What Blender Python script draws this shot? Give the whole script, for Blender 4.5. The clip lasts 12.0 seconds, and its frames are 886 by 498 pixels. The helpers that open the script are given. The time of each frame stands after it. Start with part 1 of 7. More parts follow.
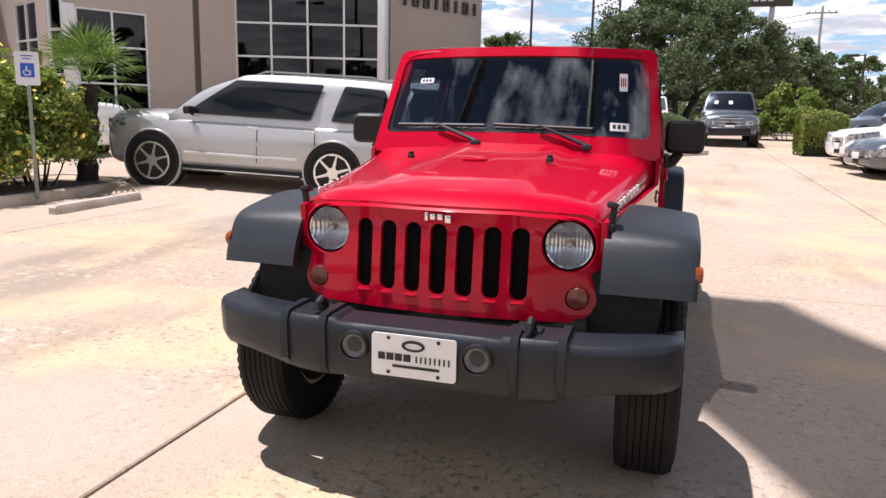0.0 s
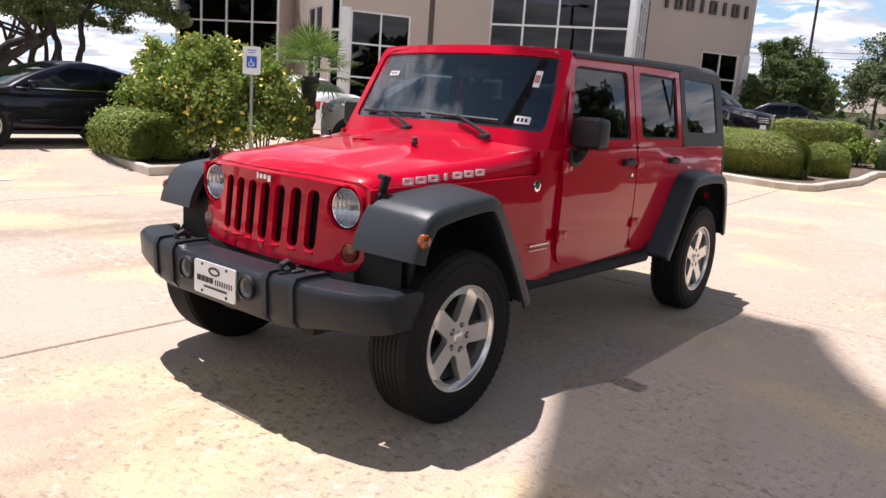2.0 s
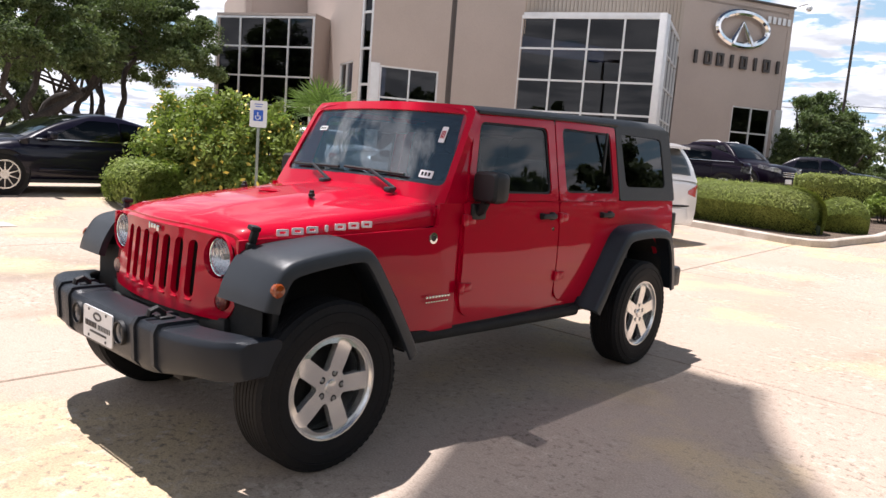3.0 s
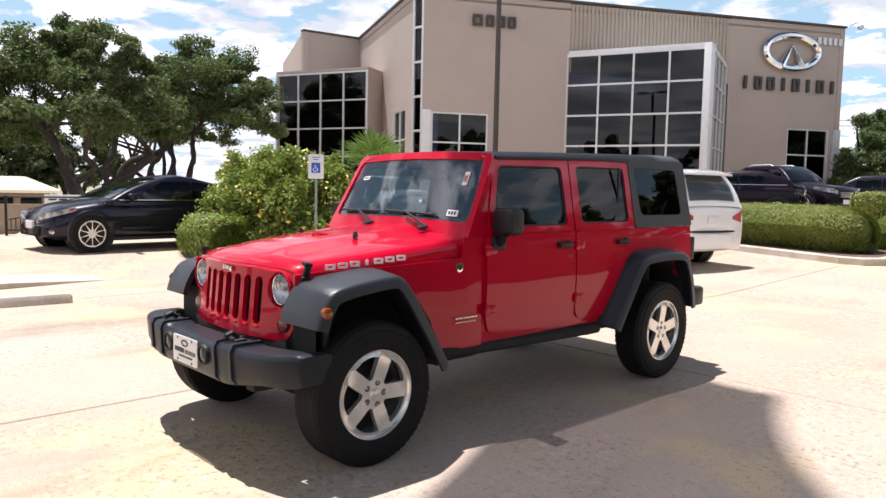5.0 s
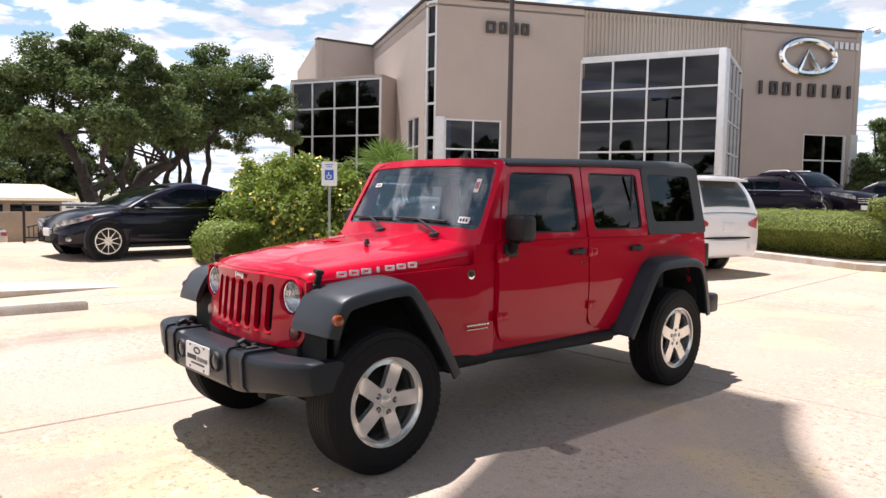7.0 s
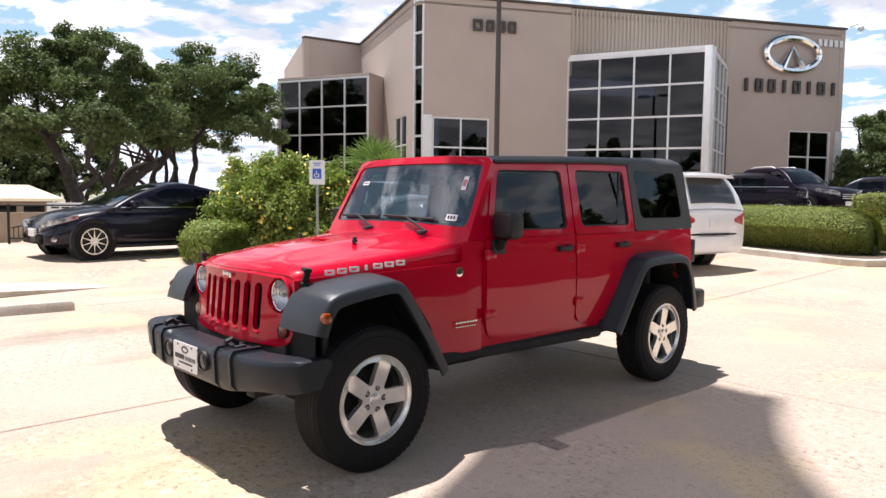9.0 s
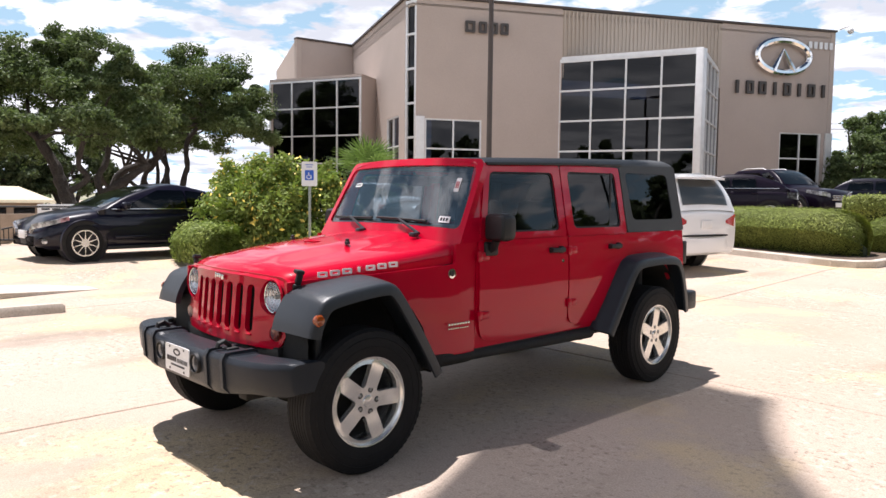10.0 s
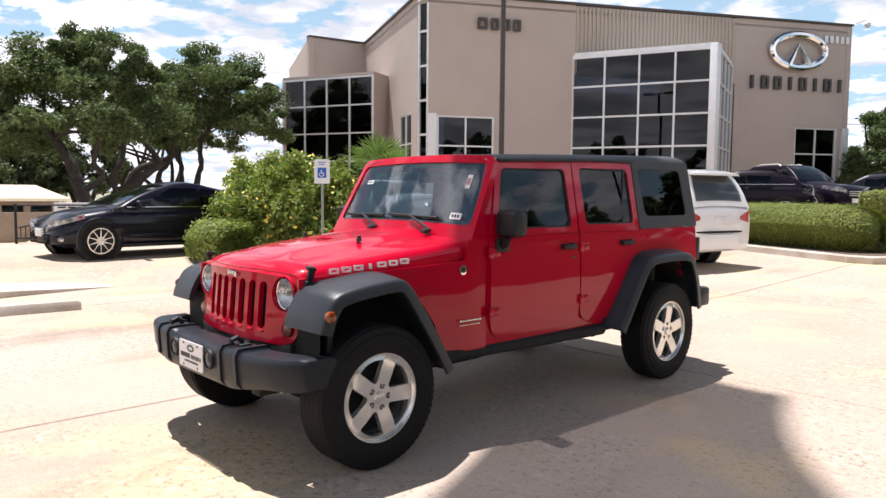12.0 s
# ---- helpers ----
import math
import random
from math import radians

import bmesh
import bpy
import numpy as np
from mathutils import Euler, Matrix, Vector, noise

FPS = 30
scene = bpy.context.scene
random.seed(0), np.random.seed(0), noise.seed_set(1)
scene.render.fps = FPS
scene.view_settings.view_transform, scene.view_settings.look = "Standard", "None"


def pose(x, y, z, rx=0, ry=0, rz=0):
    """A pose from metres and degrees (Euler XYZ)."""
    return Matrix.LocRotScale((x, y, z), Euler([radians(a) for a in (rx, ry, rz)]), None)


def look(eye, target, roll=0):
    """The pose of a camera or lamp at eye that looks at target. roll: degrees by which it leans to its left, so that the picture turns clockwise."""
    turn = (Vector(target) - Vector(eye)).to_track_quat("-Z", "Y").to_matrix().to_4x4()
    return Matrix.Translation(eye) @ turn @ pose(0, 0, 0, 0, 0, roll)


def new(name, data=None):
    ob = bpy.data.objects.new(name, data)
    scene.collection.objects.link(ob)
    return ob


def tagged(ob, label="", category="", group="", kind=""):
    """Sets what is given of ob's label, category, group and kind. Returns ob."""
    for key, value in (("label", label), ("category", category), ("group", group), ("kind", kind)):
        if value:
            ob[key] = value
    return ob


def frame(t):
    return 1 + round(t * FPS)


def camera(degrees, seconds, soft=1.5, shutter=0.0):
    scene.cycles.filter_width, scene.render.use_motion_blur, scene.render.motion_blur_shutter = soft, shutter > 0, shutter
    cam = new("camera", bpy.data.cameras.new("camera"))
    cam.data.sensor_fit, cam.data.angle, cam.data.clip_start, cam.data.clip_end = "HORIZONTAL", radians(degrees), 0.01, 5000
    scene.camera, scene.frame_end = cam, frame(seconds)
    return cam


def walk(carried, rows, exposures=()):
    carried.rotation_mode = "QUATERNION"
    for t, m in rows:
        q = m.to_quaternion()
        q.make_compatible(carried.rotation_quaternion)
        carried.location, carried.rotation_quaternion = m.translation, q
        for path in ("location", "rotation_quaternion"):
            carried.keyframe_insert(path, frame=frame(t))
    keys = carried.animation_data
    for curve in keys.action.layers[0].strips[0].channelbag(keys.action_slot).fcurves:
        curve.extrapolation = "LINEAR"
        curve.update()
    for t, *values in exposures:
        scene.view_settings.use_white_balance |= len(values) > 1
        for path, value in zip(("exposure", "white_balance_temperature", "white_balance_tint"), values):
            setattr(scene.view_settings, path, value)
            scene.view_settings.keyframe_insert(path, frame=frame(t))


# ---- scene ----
cam = camera(62.8, 12.0)
PATH = [
    (0, (0.773, -2.912, 1.392), (0.206, -1.03, 1.027), 1.3),
    (0.5, (1.228, -2.811, 1.402), (0.508, -0.99, 0.993), -0.6),
    (1, (1.76, -2.803, 1.404), (0.804, -1.078, 1.072), -3.8),
    (1.5, (2.243, -2.645, 1.387), (1.226, -0.979, 0.951), 2.4),
    (2, (2.682, -2.491, 1.405), (1.475, -0.946, 1.013), 4.1),
    (2.5, (2.964, -2.225, 1.424), (1.668, -0.766, 0.988), 5.6),
    (3, (3.291, -2.053, 1.472), (1.975, -0.57, 1.209), 4.4),
    (3.5, (3.564, -2.073, 1.508), (2.017, -0.825, 1.288), 2.8),
    (3.7, (3.642, -2.153, 1.517), (2.135, -0.849, 1.356), 1.8),
    (5.3, (3.887, -2.372, 1.489), (2.44, -1.001, 1.325), 1.2),
    (5.5, (3.882, -2.366, 1.49), (2.429, -1.001, 1.324), 1.3),
    (6, (3.877, -2.357, 1.494), (2.41, -1.006, 1.335), 1.0),
    (6.5, (3.883, -2.355, 1.495), (2.406, -1.014, 1.35), 1.0),
    (8.5, (3.884, -2.353, 1.489), (2.414, -1.005, 1.346), 0.9),
    (9, (3.894, -2.357, 1.49), (2.439, -0.993, 1.342), 0.7),
    (9.5, (3.899, -2.36, 1.493), (2.455, -0.985, 1.344), 0.6),
    (10, (3.897, -2.361, 1.493), (2.456, -0.982, 1.349), 0.7),
    (10.5, (3.904, -2.364, 1.488), (2.462, -0.986, 1.348), 0.8),
    (11, (3.902, -2.364, 1.485), (2.454, -0.991, 1.342), 0.6),
    (11.5, (3.899, -2.355, 1.486), (2.441, -0.995, 1.335), 0.6),
    (12, (3.909, -2.359, 1.49), (2.444, -1.006, 1.338), 0.5),
]
walk(cam, [(t, look(eye, target, roll)) for t, eye, target, roll in PATH],
     [(0, 0.48, 6230, 19), (1.5, 0.53, 6230, 18), (2.5, 0.60, 6230, 17), (3.5, 0.67, 6230, 16), (5.3, 0.71, 6230, 16), (12, 0.71, 6230, 16)])

# ---- world, sun and sky ----
SUN = Vector((-0.275, -0.02, 1.0)).normalized()
world = bpy.data.worlds.new("world")
scene.world = world
world.use_nodes = True
wn, wl = world.node_tree.nodes, world.node_tree.links
wn.clear()
w_out = wn.new("ShaderNodeOutputWorld")
w_bg = wn.new("ShaderNodeBackground")
w_sky = wn.new("ShaderNodeTexSky")
w_sky.sky_type = "NISHITA"
w_sky.sun_disc = False
w_sky.sun_elevation = math.asin(SUN.z)
w_sky.sun_rotation = radians(266)
w_sky.air_density, w_sky.dust_density, w_sky.ozone_density = 1.0, 0.4, 1.5
w_tc = wn.new("ShaderNodeTexCoord")
w_sep = wn.new("ShaderNodeSeparateXYZ")
w_add = wn.new("ShaderNodeMath")
w_add.operation, w_add.inputs[1].default_value = "ADD", 0.12
w_max = wn.new("ShaderNodeMath")
w_max.operation, w_max.inputs[1].default_value = "MAXIMUM", 0.05
w_div = wn.new("ShaderNodeVectorMath")
w_div.operation = "DIVIDE"
w_noise = wn.new("ShaderNodeTexNoise")
w_noise.inputs["Scale"].default_value = 3.9
w_noise.inputs["Detail"].default_value = 9.0
w_noise.inputs["Roughness"].default_value = 0.56
w_noise.inputs["Distortion"].default_value = 0.25
w_ramp = wn.new("ShaderNodeValToRGB")
w_ramp.color_ramp.elements[0].position, w_ramp.color_ramp.elements[1].position = 0.485, 0.56
w_scale = wn.new("ShaderNodeVectorMath")
w_scale.operation = "SCALE"
w_scale.inputs["Scale"].default_value = 0.06
w_mix = wn.new("ShaderNodeMixRGB")
w_tone = wn.new("ShaderNodeTexNoise")
w_tone.inputs["Scale"].default_value, w_tone.inputs["Detail"].default_value = 3.1, 6.0
w_body = wn.new("ShaderNodeMixRGB")
w_body.inputs["Color1"].default_value, w_body.inputs["Color2"].default_value = (1.4, 1.45, 1.53, 1), (2.6, 2.6, 2.6, 1)
w_edge = wn.new("ShaderNodeValToRGB")
w_edge.color_ramp.elements[0].position, w_edge.color_ramp.elements[1].position = 0.38, 0.58
wl.new(w_tone.outputs["Fac"], w_edge.inputs[0])
wl.new(w_edge.outputs[0], w_body.inputs["Fac"])
wl.new(w_body.outputs[0], w_mix.inputs["Color2"])
wl.new(w_tc.outputs["Generated"], w_sep.inputs[0])
wl.new(w_sep.outputs["Z"], w_add.inputs[0])
wl.new(w_add.outputs[0], w_max.inputs[0])
wl.new(w_tc.outputs["Generated"], w_div.inputs[0])
wl.new(w_max.outputs[0], w_div.inputs[1])
w_map = wn.new("ShaderNodeMapping")
w_map.inputs["Location"].default_value = (5.3, 0.2, 1.7)
wl.new(w_div.outputs[0], w_map.inputs["Vector"])
wl.new(w_map.outputs[0], w_noise.inputs["Vector"])
wl.new(w_map.outputs[0], w_tone.inputs["Vector"])
w_low = wn.new("ShaderNodeMapRange")
w_low.inputs["From Min"].default_value, w_low.inputs["From Max"].default_value = 0.05, 0.75
w_low.inputs["To Min"].default_value, w_low.inputs["To Max"].default_value = 0.14, -0.085
w_sum = wn.new("ShaderNodeMath")
w_sum.operation = "ADD"
wl.new(w_sep.outputs["Z"], w_low.inputs[0])
wl.new(w_noise.outputs["Fac"], w_sum.inputs[0])
wl.new(w_low.outputs[0], w_sum.inputs[1])
w_bank = wn.new("ShaderNodeMath")
w_bank.operation, w_bank.inputs[1].default_value = "MULTIPLY_ADD", -0.06
wl.new(w_sep.outputs["Y"], w_bank.inputs[0])
wl.new(w_sum.outputs[0], w_bank.inputs[2])
wl.new(w_bank.outputs[0], w_ramp.inputs[0])
wl.new(w_sky.outputs[0], w_scale.inputs[0])
wl.new(w_ramp.outputs[0], w_mix.inputs["Fac"])
w_far = wn.new("ShaderNodeMapRange")
w_far.inputs["From Min"].default_value, w_far.inputs["From Max"].default_value = 0.10, 0.80
w_far.inputs["To Min"].default_value, w_far.inputs["To Max"].default_value = 1.0, 0.0
w_haze = wn.new("ShaderNodeMixRGB")
w_haze.inputs["Color2"].default_value = (1.0, 1.47, 1.80, 1)
wl.new(w_sep.outputs["Z"], w_far.inputs[0])
wl.new(w_far.outputs[0], w_haze.inputs["Fac"])
wl.new(w_scale.outputs[0], w_haze.inputs["Color1"])
wl.new(w_haze.outputs[0], w_mix.inputs["Color1"])
wl.new(w_mix.outputs[0], w_bg.inputs["Color"])
w_bg.inputs["Strength"].default_value = 0.35
wl.new(w_bg.outputs[0], w_out.inputs["Surface"])

sun = new("sun", bpy.data.lights.new("sun", "SUN"))
sun.data.energy, sun.data.angle, sun.data.color = 5.0, radians(0.53), (1.0, 0.955, 0.89)
sun.rotation_euler = SUN.to_track_quat("Z", "Y").to_euler()


# ---- materials ----
def mat(name, base, rough=0.5, metal=0.0, other=None, scale=4.0, amount=0.5, fine=60.0, grain=0.15, bump=0.0, coat=0.0, spec=0.5, island=0.0, coat_ior=1.5):
    """A surface with a base colour, patches of a second colour at one scale, and grain at a finer one."""
    m = bpy.data.materials.new(name)
    m.use_nodes = True
    n, l = m.node_tree.nodes, m.node_tree.links
    p = n["Principled BSDF"]
    p.inputs["Roughness"].default_value = rough
    p.inputs["Metallic"].default_value = metal
    p.inputs["Coat Weight"].default_value = coat
    p.inputs["Coat Roughness"].default_value = 0.03
    p.inputs["Coat IOR"].default_value = coat_ior
    p.inputs["Specular IOR Level"].default_value = spec
    tc = n.new("ShaderNodeTexCoord")
    a = n.new("ShaderNodeTexNoise")
    a.inputs["Scale"].default_value, a.inputs["Detail"].default_value = scale, 5.0
    b = n.new("ShaderNodeTexNoise")
    b.inputs["Scale"].default_value, b.inputs["Detail"].default_value = fine, 3.0
    l.new(tc.outputs["Object"], a.inputs["Vector"])
    l.new(tc.outputs["Object"], b.inputs["Vector"])
    ra = n.new("ShaderNodeValToRGB")
    ra.color_ramp.elements[0].position, ra.color_ramp.elements[1].position = 0.38, 0.64
    l.new(a.outputs["Fac"], ra.inputs[0])
    mx = n.new("ShaderNodeMixRGB")
    other = other or tuple(c * 0.85 for c in base)
    mx.inputs["Color1"].default_value = (*base, 1)
    mx.inputs["Color2"].default_value = (*other, 1)
    sc = n.new("ShaderNodeMath")
    sc.operation, sc.inputs[1].default_value = "MULTIPLY", amount
    l.new(ra.outputs[0], sc.inputs[0])
    l.new(sc.outputs[0], mx.inputs["Fac"])
    hs = n.new("ShaderNodeHueSaturation")
    mr = n.new("ShaderNodeMapRange")
    mr.inputs["From Min"].default_value, mr.inputs["From Max"].default_value = 0.3, 0.7
    mr.inputs["To Min"].default_value, mr.inputs["To Max"].default_value = 1 - grain, 1 + grain
    l.new(b.outputs["Fac"], mr.inputs[0])
    value = mr.outputs[0]
    if island:
        g = n.new("ShaderNodeNewGeometry")
        mi = n.new("ShaderNodeMapRange")
        mi.inputs["To Min"].default_value, mi.inputs["To Max"].default_value = 1 - island, 1 + island
        l.new(g.outputs["Random Per Island"], mi.inputs[0])
        mul = n.new("ShaderNodeMath")
        mul.operation = "MULTIPLY"
        l.new(mi.outputs[0], mul.inputs[0])
        l.new(value, mul.inputs[1])
        value = mul.outputs[0]
    l.new(value, hs.inputs["Value"])
    l.new(mx.outputs[0], hs.inputs["Color"])
    l.new(hs.outputs[0], p.inputs["Base Color"])
    if bump:
        bp = n.new("ShaderNodeBump")
        bp.inputs["Strength"].default_value, bp.inputs["Distance"].default_value = 1.0, bump
        l.new(b.outputs["Fac"], bp.inputs["Height"])
        l.new(bp.outputs[0], p.inputs["Normal"])
    return m


def glass(name, tint, f0=0.045, gloss=0.0):
    """A tinted pane with two faces: clear through, with more mirror towards a grazing look."""
    m = bpy.data.materials.new(name)
    m.use_nodes = True
    n, l = m.node_tree.nodes, m.node_tree.links
    n.clear()
    out = n.new("ShaderNodeOutputMaterial")
    tr = n.new("ShaderNodeBsdfTransparent")
    tr.inputs[0].default_value = (*[math.sqrt(v) for v in tint], 1)
    gl = n.new("ShaderNodeBsdfGlossy")
    gl.inputs["Roughness"].default_value = gloss
    lw = n.new("ShaderNodeLayerWeight")
    lw.inputs["Blend"].default_value = 0.5
    pw = n.new("ShaderNodeMath")
    pw.operation, pw.inputs[1].default_value = "POWER", 5.0
    mr = n.new("ShaderNodeMapRange")
    mr.inputs["To Min"].default_value = f0
    mx = n.new("ShaderNodeMixShader")
    l.new(lw.outputs["Facing"], pw.inputs[0])
    l.new(pw.outputs[0], mr.inputs[0])
    l.new(mr.outputs[0], mx.inputs[0])
    l.new(tr.outputs[0], mx.inputs[1])
    l.new(gl.outputs[0], mx.inputs[2])
    l.new(mx.outputs[0], out.inputs["Surface"])
    return m


def leaf_mat(name, base, other, through_=0.28):
    m = mat(name, base, 0.55, other=other, scale=0.9, amount=0.7, fine=6, grain=0.25, island=0.5, spec=0.15)
    n, l = m.node_tree.nodes, m.node_tree.links
    p, out = n["Principled BSDF"], n["Material Output"]
    t = n.new("ShaderNodeBsdfTranslucent")
    t.inputs[0].default_value = (base[0] * 1.6, base[1] * 1.7, base[2] * 0.9, 1)
    mx = n.new("ShaderNodeMixShader")
    mx.inputs[0].default_value = through_
    l.new(p.outputs[0], mx.inputs[1])
    l.new(t.outputs[0], mx.inputs[2])
    l.new(mx.outputs[0], out.inputs["Surface"])
    return m


RED = mat("red_paint", (0.48, 0.0008, 0.021), 0.35, other=(0.45, 0.0008, 0.019), scale=1.5, amount=0.5, fine=900, grain=0.03, coat=0.82, spec=0.05, coat_ior=1.40)
rn_, rl_ = RED.node_tree.nodes, RED.node_tree.links
r_tc, r_wave, r_bump = rn_.new("ShaderNodeTexCoord"), rn_.new("ShaderNodeTexNoise"), rn_.new("ShaderNodeBump")
r_wave.inputs["Scale"].default_value, r_wave.inputs["Detail"].default_value = 2.6, 1.0
r_bump.inputs["Strength"].default_value, r_bump.inputs["Distance"].default_value = 0.35, 0.006
rl_.new(r_tc.outputs["Object"], r_wave.inputs["Vector"])
rl_.new(r_wave.outputs["Fac"], r_bump.inputs["Height"])
rl_.new(r_bump.outputs[0], rn_["Principled BSDF"].inputs["Coat Normal"])
TRIM = mat("grey_plastic", (0.016, 0.019, 0.025), 0.36, other=(0.023, 0.027, 0.034), scale=3, fine=700, grain=0.2, bump=0.0006, spec=0.3)
FLARE = mat("grey_flare_plastic", (0.022, 0.026, 0.032), 0.37, other=(0.030, 0.035, 0.042), scale=3, fine=700, grain=0.15, bump=0.0005, spec=0.42)
TOP = mat("hardtop", (0.042, 0.044, 0.048), 0.6, other=(0.055, 0.057, 0.06), scale=3, fine=500, grain=0.2, bump=0.0008)
BLACK = mat("black_plastic", (0.008, 0.008, 0.009), 0.55, fine=400, grain=0.2, bump=0.0003)
SLOT = mat("slot_black", (0.004, 0.004, 0.004), 0.9, spec=0.1, fine=60, grain=0.2)
DARK = mat("underbody", (0.009, 0.009, 0.009), 0.8, other=(0.02, 0.017, 0.014), scale=8, fine=80, grain=0.3)
RUBBER = mat("tyre_rubber", (0.007, 0.007, 0.008), 0.7, other=(0.012, 0.011, 0.011), scale=6, amount=0.6, fine=120, grain=0.25, bump=0.0008, spec=0.25)
ALLOY = mat("machined_alloy", (0.82, 0.815, 0.80), 0.24, 0.8, other=(0.66, 0.655, 0.64), scale=9, fine=300, grain=0.05)
ALLOY_DARK = mat("alloy_shadow_paint", (0.12, 0.12, 0.13), 0.4, 0.6)
CHROME = mat("chrome", (0.8, 0.8, 0.8), 0.07, 1.0, fine=50, grain=0.03)
REFLECTOR = mat("lamp_reflector", (0.80, 0.81, 0.84), 0.14, 0.95, fine=60, grain=0.04)


def fluted(m, per_metre, depth):
    """Upright flutes moulded into a lamp."""
    n, l = m.node_tree.nodes, m.node_tree.links
    tc, wv, bp = n.new("ShaderNodeTexCoord"), n.new("ShaderNodeTexWave"), n.new("ShaderNodeBump")
    wv.inputs["Scale"].default_value, wv.inputs["Distortion"].default_value = per_metre / 20 * math.tau, 0.6
    bp.inputs["Distance"].default_value = depth
    l.new(tc.outputs["Object"], wv.inputs["Vector"])
    l.new(wv.outputs["Fac"], bp.inputs["Height"])
    l.new(bp.outputs[0], n["Principled BSDF"].inputs["Normal"])


fluted(REFLECTOR, 75, 0.006)
FOGBOWL = mat("dull_lamp_bowl", (0.13, 0.133, 0.14), 0.3, 0.8, fine=60, grain=0.06)
LETTERGREY = mat("silver_letter", (0.78, 0.78, 0.77), 0.35, fine=60, grain=0.05)
STEEL = mat("dull_steel", (0.35, 0.35, 0.34), 0.4, 0.9)
WHITE = mat("white_plate", (0.8, 0.8, 0.8), 0.35, fine=60, grain=0.03)
INK = mat("black_ink", (0.01, 0.01, 0.012), 0.4)
AMBER = mat("amber_lens", (0.27, 0.052, 0.006), 0.15, fine=200, grain=0.2, coat=0.6)
AMBER_DULL = mat("dull_amber_lens", (0.15, 0.02, 0.012), 0.2, fine=150, grain=0.25, coat=0.5)
TAILRED = mat("red_lens", (0.4, 0.01, 0.012), 0.15, fine=150, grain=0.15, coat=0.6)
LENS = glass("clear_lens", (0.90, 0.92, 0.93), 0.03)
WSHIELD = glass("windscreen_glass", (0.58, 0.68, 0.74), 0.13)
FRONTPANE = glass("front_door_glass", (0.28, 0.32, 0.35), 0.035)
TINT = glass("tinted_glass", (0.05, 0.055, 0.06), 0.035)
DARKTINT = glass("dark_tinted_glass", (0.02, 0.022, 0.024), 0.042)
CLOTH = mat("dark_seat_cloth", (0.05, 0.052, 0.056), 0.85, fine=300, grain=0.25, bump=0.001)
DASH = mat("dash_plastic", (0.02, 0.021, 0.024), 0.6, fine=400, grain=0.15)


# ---- mesh helpers ----
def thing(name, m=None, label="", category="", group="", kind=""):
    ob = new(name)
    ob.empty_display_size = 0.2
    if m is not None:
        ob.matrix_world = m
    return tagged(ob, label, category, group, kind)


def mesh_of(name, bm, material, angle=32, normals=True):
    if normals:
        bmesh.ops.recalc_face_normals(bm, faces=bm.faces)
    me = bpy.data.meshes.new(name)
    bm.to_mesh(me)
    bm.free()
    for q in me.polygons:
        q.use_smooth = True
    me.set_sharp_from_angle(angle=radians(angle))
    for one in material if isinstance(material, (list, tuple)) else [material]:
        me.materials.append(one)
    return me


def part(name, bm, material, parent=None, label="", angle=32, normals=True):
    ob = new(name, mesh_of(name, bm, material, angle, normals))
    ob.parent = parent
    return tagged(ob, label)


def raw(name, verts, faces, material, parent=None, label="", smooth=False):
    me = bpy.data.meshes.new(name)
    me.from_pydata(verts, [], faces)
    me.materials.append(material)
    if smooth:
        for q in me.polygons:
            q.use_smooth = True
    ob = new(name, me)
    ob.parent = parent
    return tagged(ob, label)


def box(bm, c, s, bevel=0.0, m=None, seg=2):
    made = bmesh.ops.create_cube(bm, size=1)["verts"]
    for v in made:
        v.co = Vector((v.co.x * s[0] + c[0], v.co.y * s[1] + c[1], v.co.z * s[2] + c[2]))
    if bevel:
        edges = list({e for v in made for e in v.link_edges})
        made = bmesh.ops.bevel(bm, geom=edges, offset=bevel, segments=seg, profile=0.5, affect="EDGES")["verts"]
    if m is not None:
        for v in made:
            v.co = m @ v.co
    return bm


def B(c, s, bevel=0.0, m=None):
    return box(bmesh.new(), c, s, bevel, m)


def loft(bm, rings, closed=True, caps=True):
    vs = [[bm.verts.new(p) for p in r] for r in rings]
    n = len(vs[0])
    for a, b in zip(vs, vs[1:]):
        for i in range(n if closed else n - 1):
            j = (i + 1) % n
            bm.faces.new((a[i], a[j], b[j], b[i]))
    if caps and closed:
        bm.faces.new(vs[0][::-1])
        bm.faces.new(vs[-1])
    return bm


def tube(bm, points, radii, seg=10):
    """A round bar along points; radii: one number or one for each point."""
    pts = [Vector(p) for p in points]
    if not hasattr(radii, "__len__"):
        radii = [radii] * len(pts)
    rings = []
    side = None
    for i, p in enumerate(pts):
        d = (pts[min(i + 1, len(pts) - 1)] - pts[max(i - 1, 0)]).normalized()
        if side is None:
            side = d.orthogonal().normalized()
        side = (side - d * side.dot(d)).normalized()
        up = d.cross(side)
        rings.append([p + radii[i] * (math.cos(k * math.tau / seg) * side + math.sin(k * math.tau / seg) * up) for k in range(seg)])
    return loft(bm, rings)


def lathe(bm, profile, seg=48, axis="x", centre=(0, 0, 0), caps=False):
    """Turns (along, radius) pairs round an axis through centre."""
    c = Vector(centre)
    rings = []
    for a, r in profile:
        ring = []
        for k in range(seg):
            u, v = r * math.cos(k * math.tau / seg), r * math.sin(k * math.tau / seg)
            ring.append(c + Vector({"x": (a, u, v), "y": (u, a, v), "z": (u, v, a)}[axis]))
        rings.append(ring)
    return loft(bm, rings, True, caps)


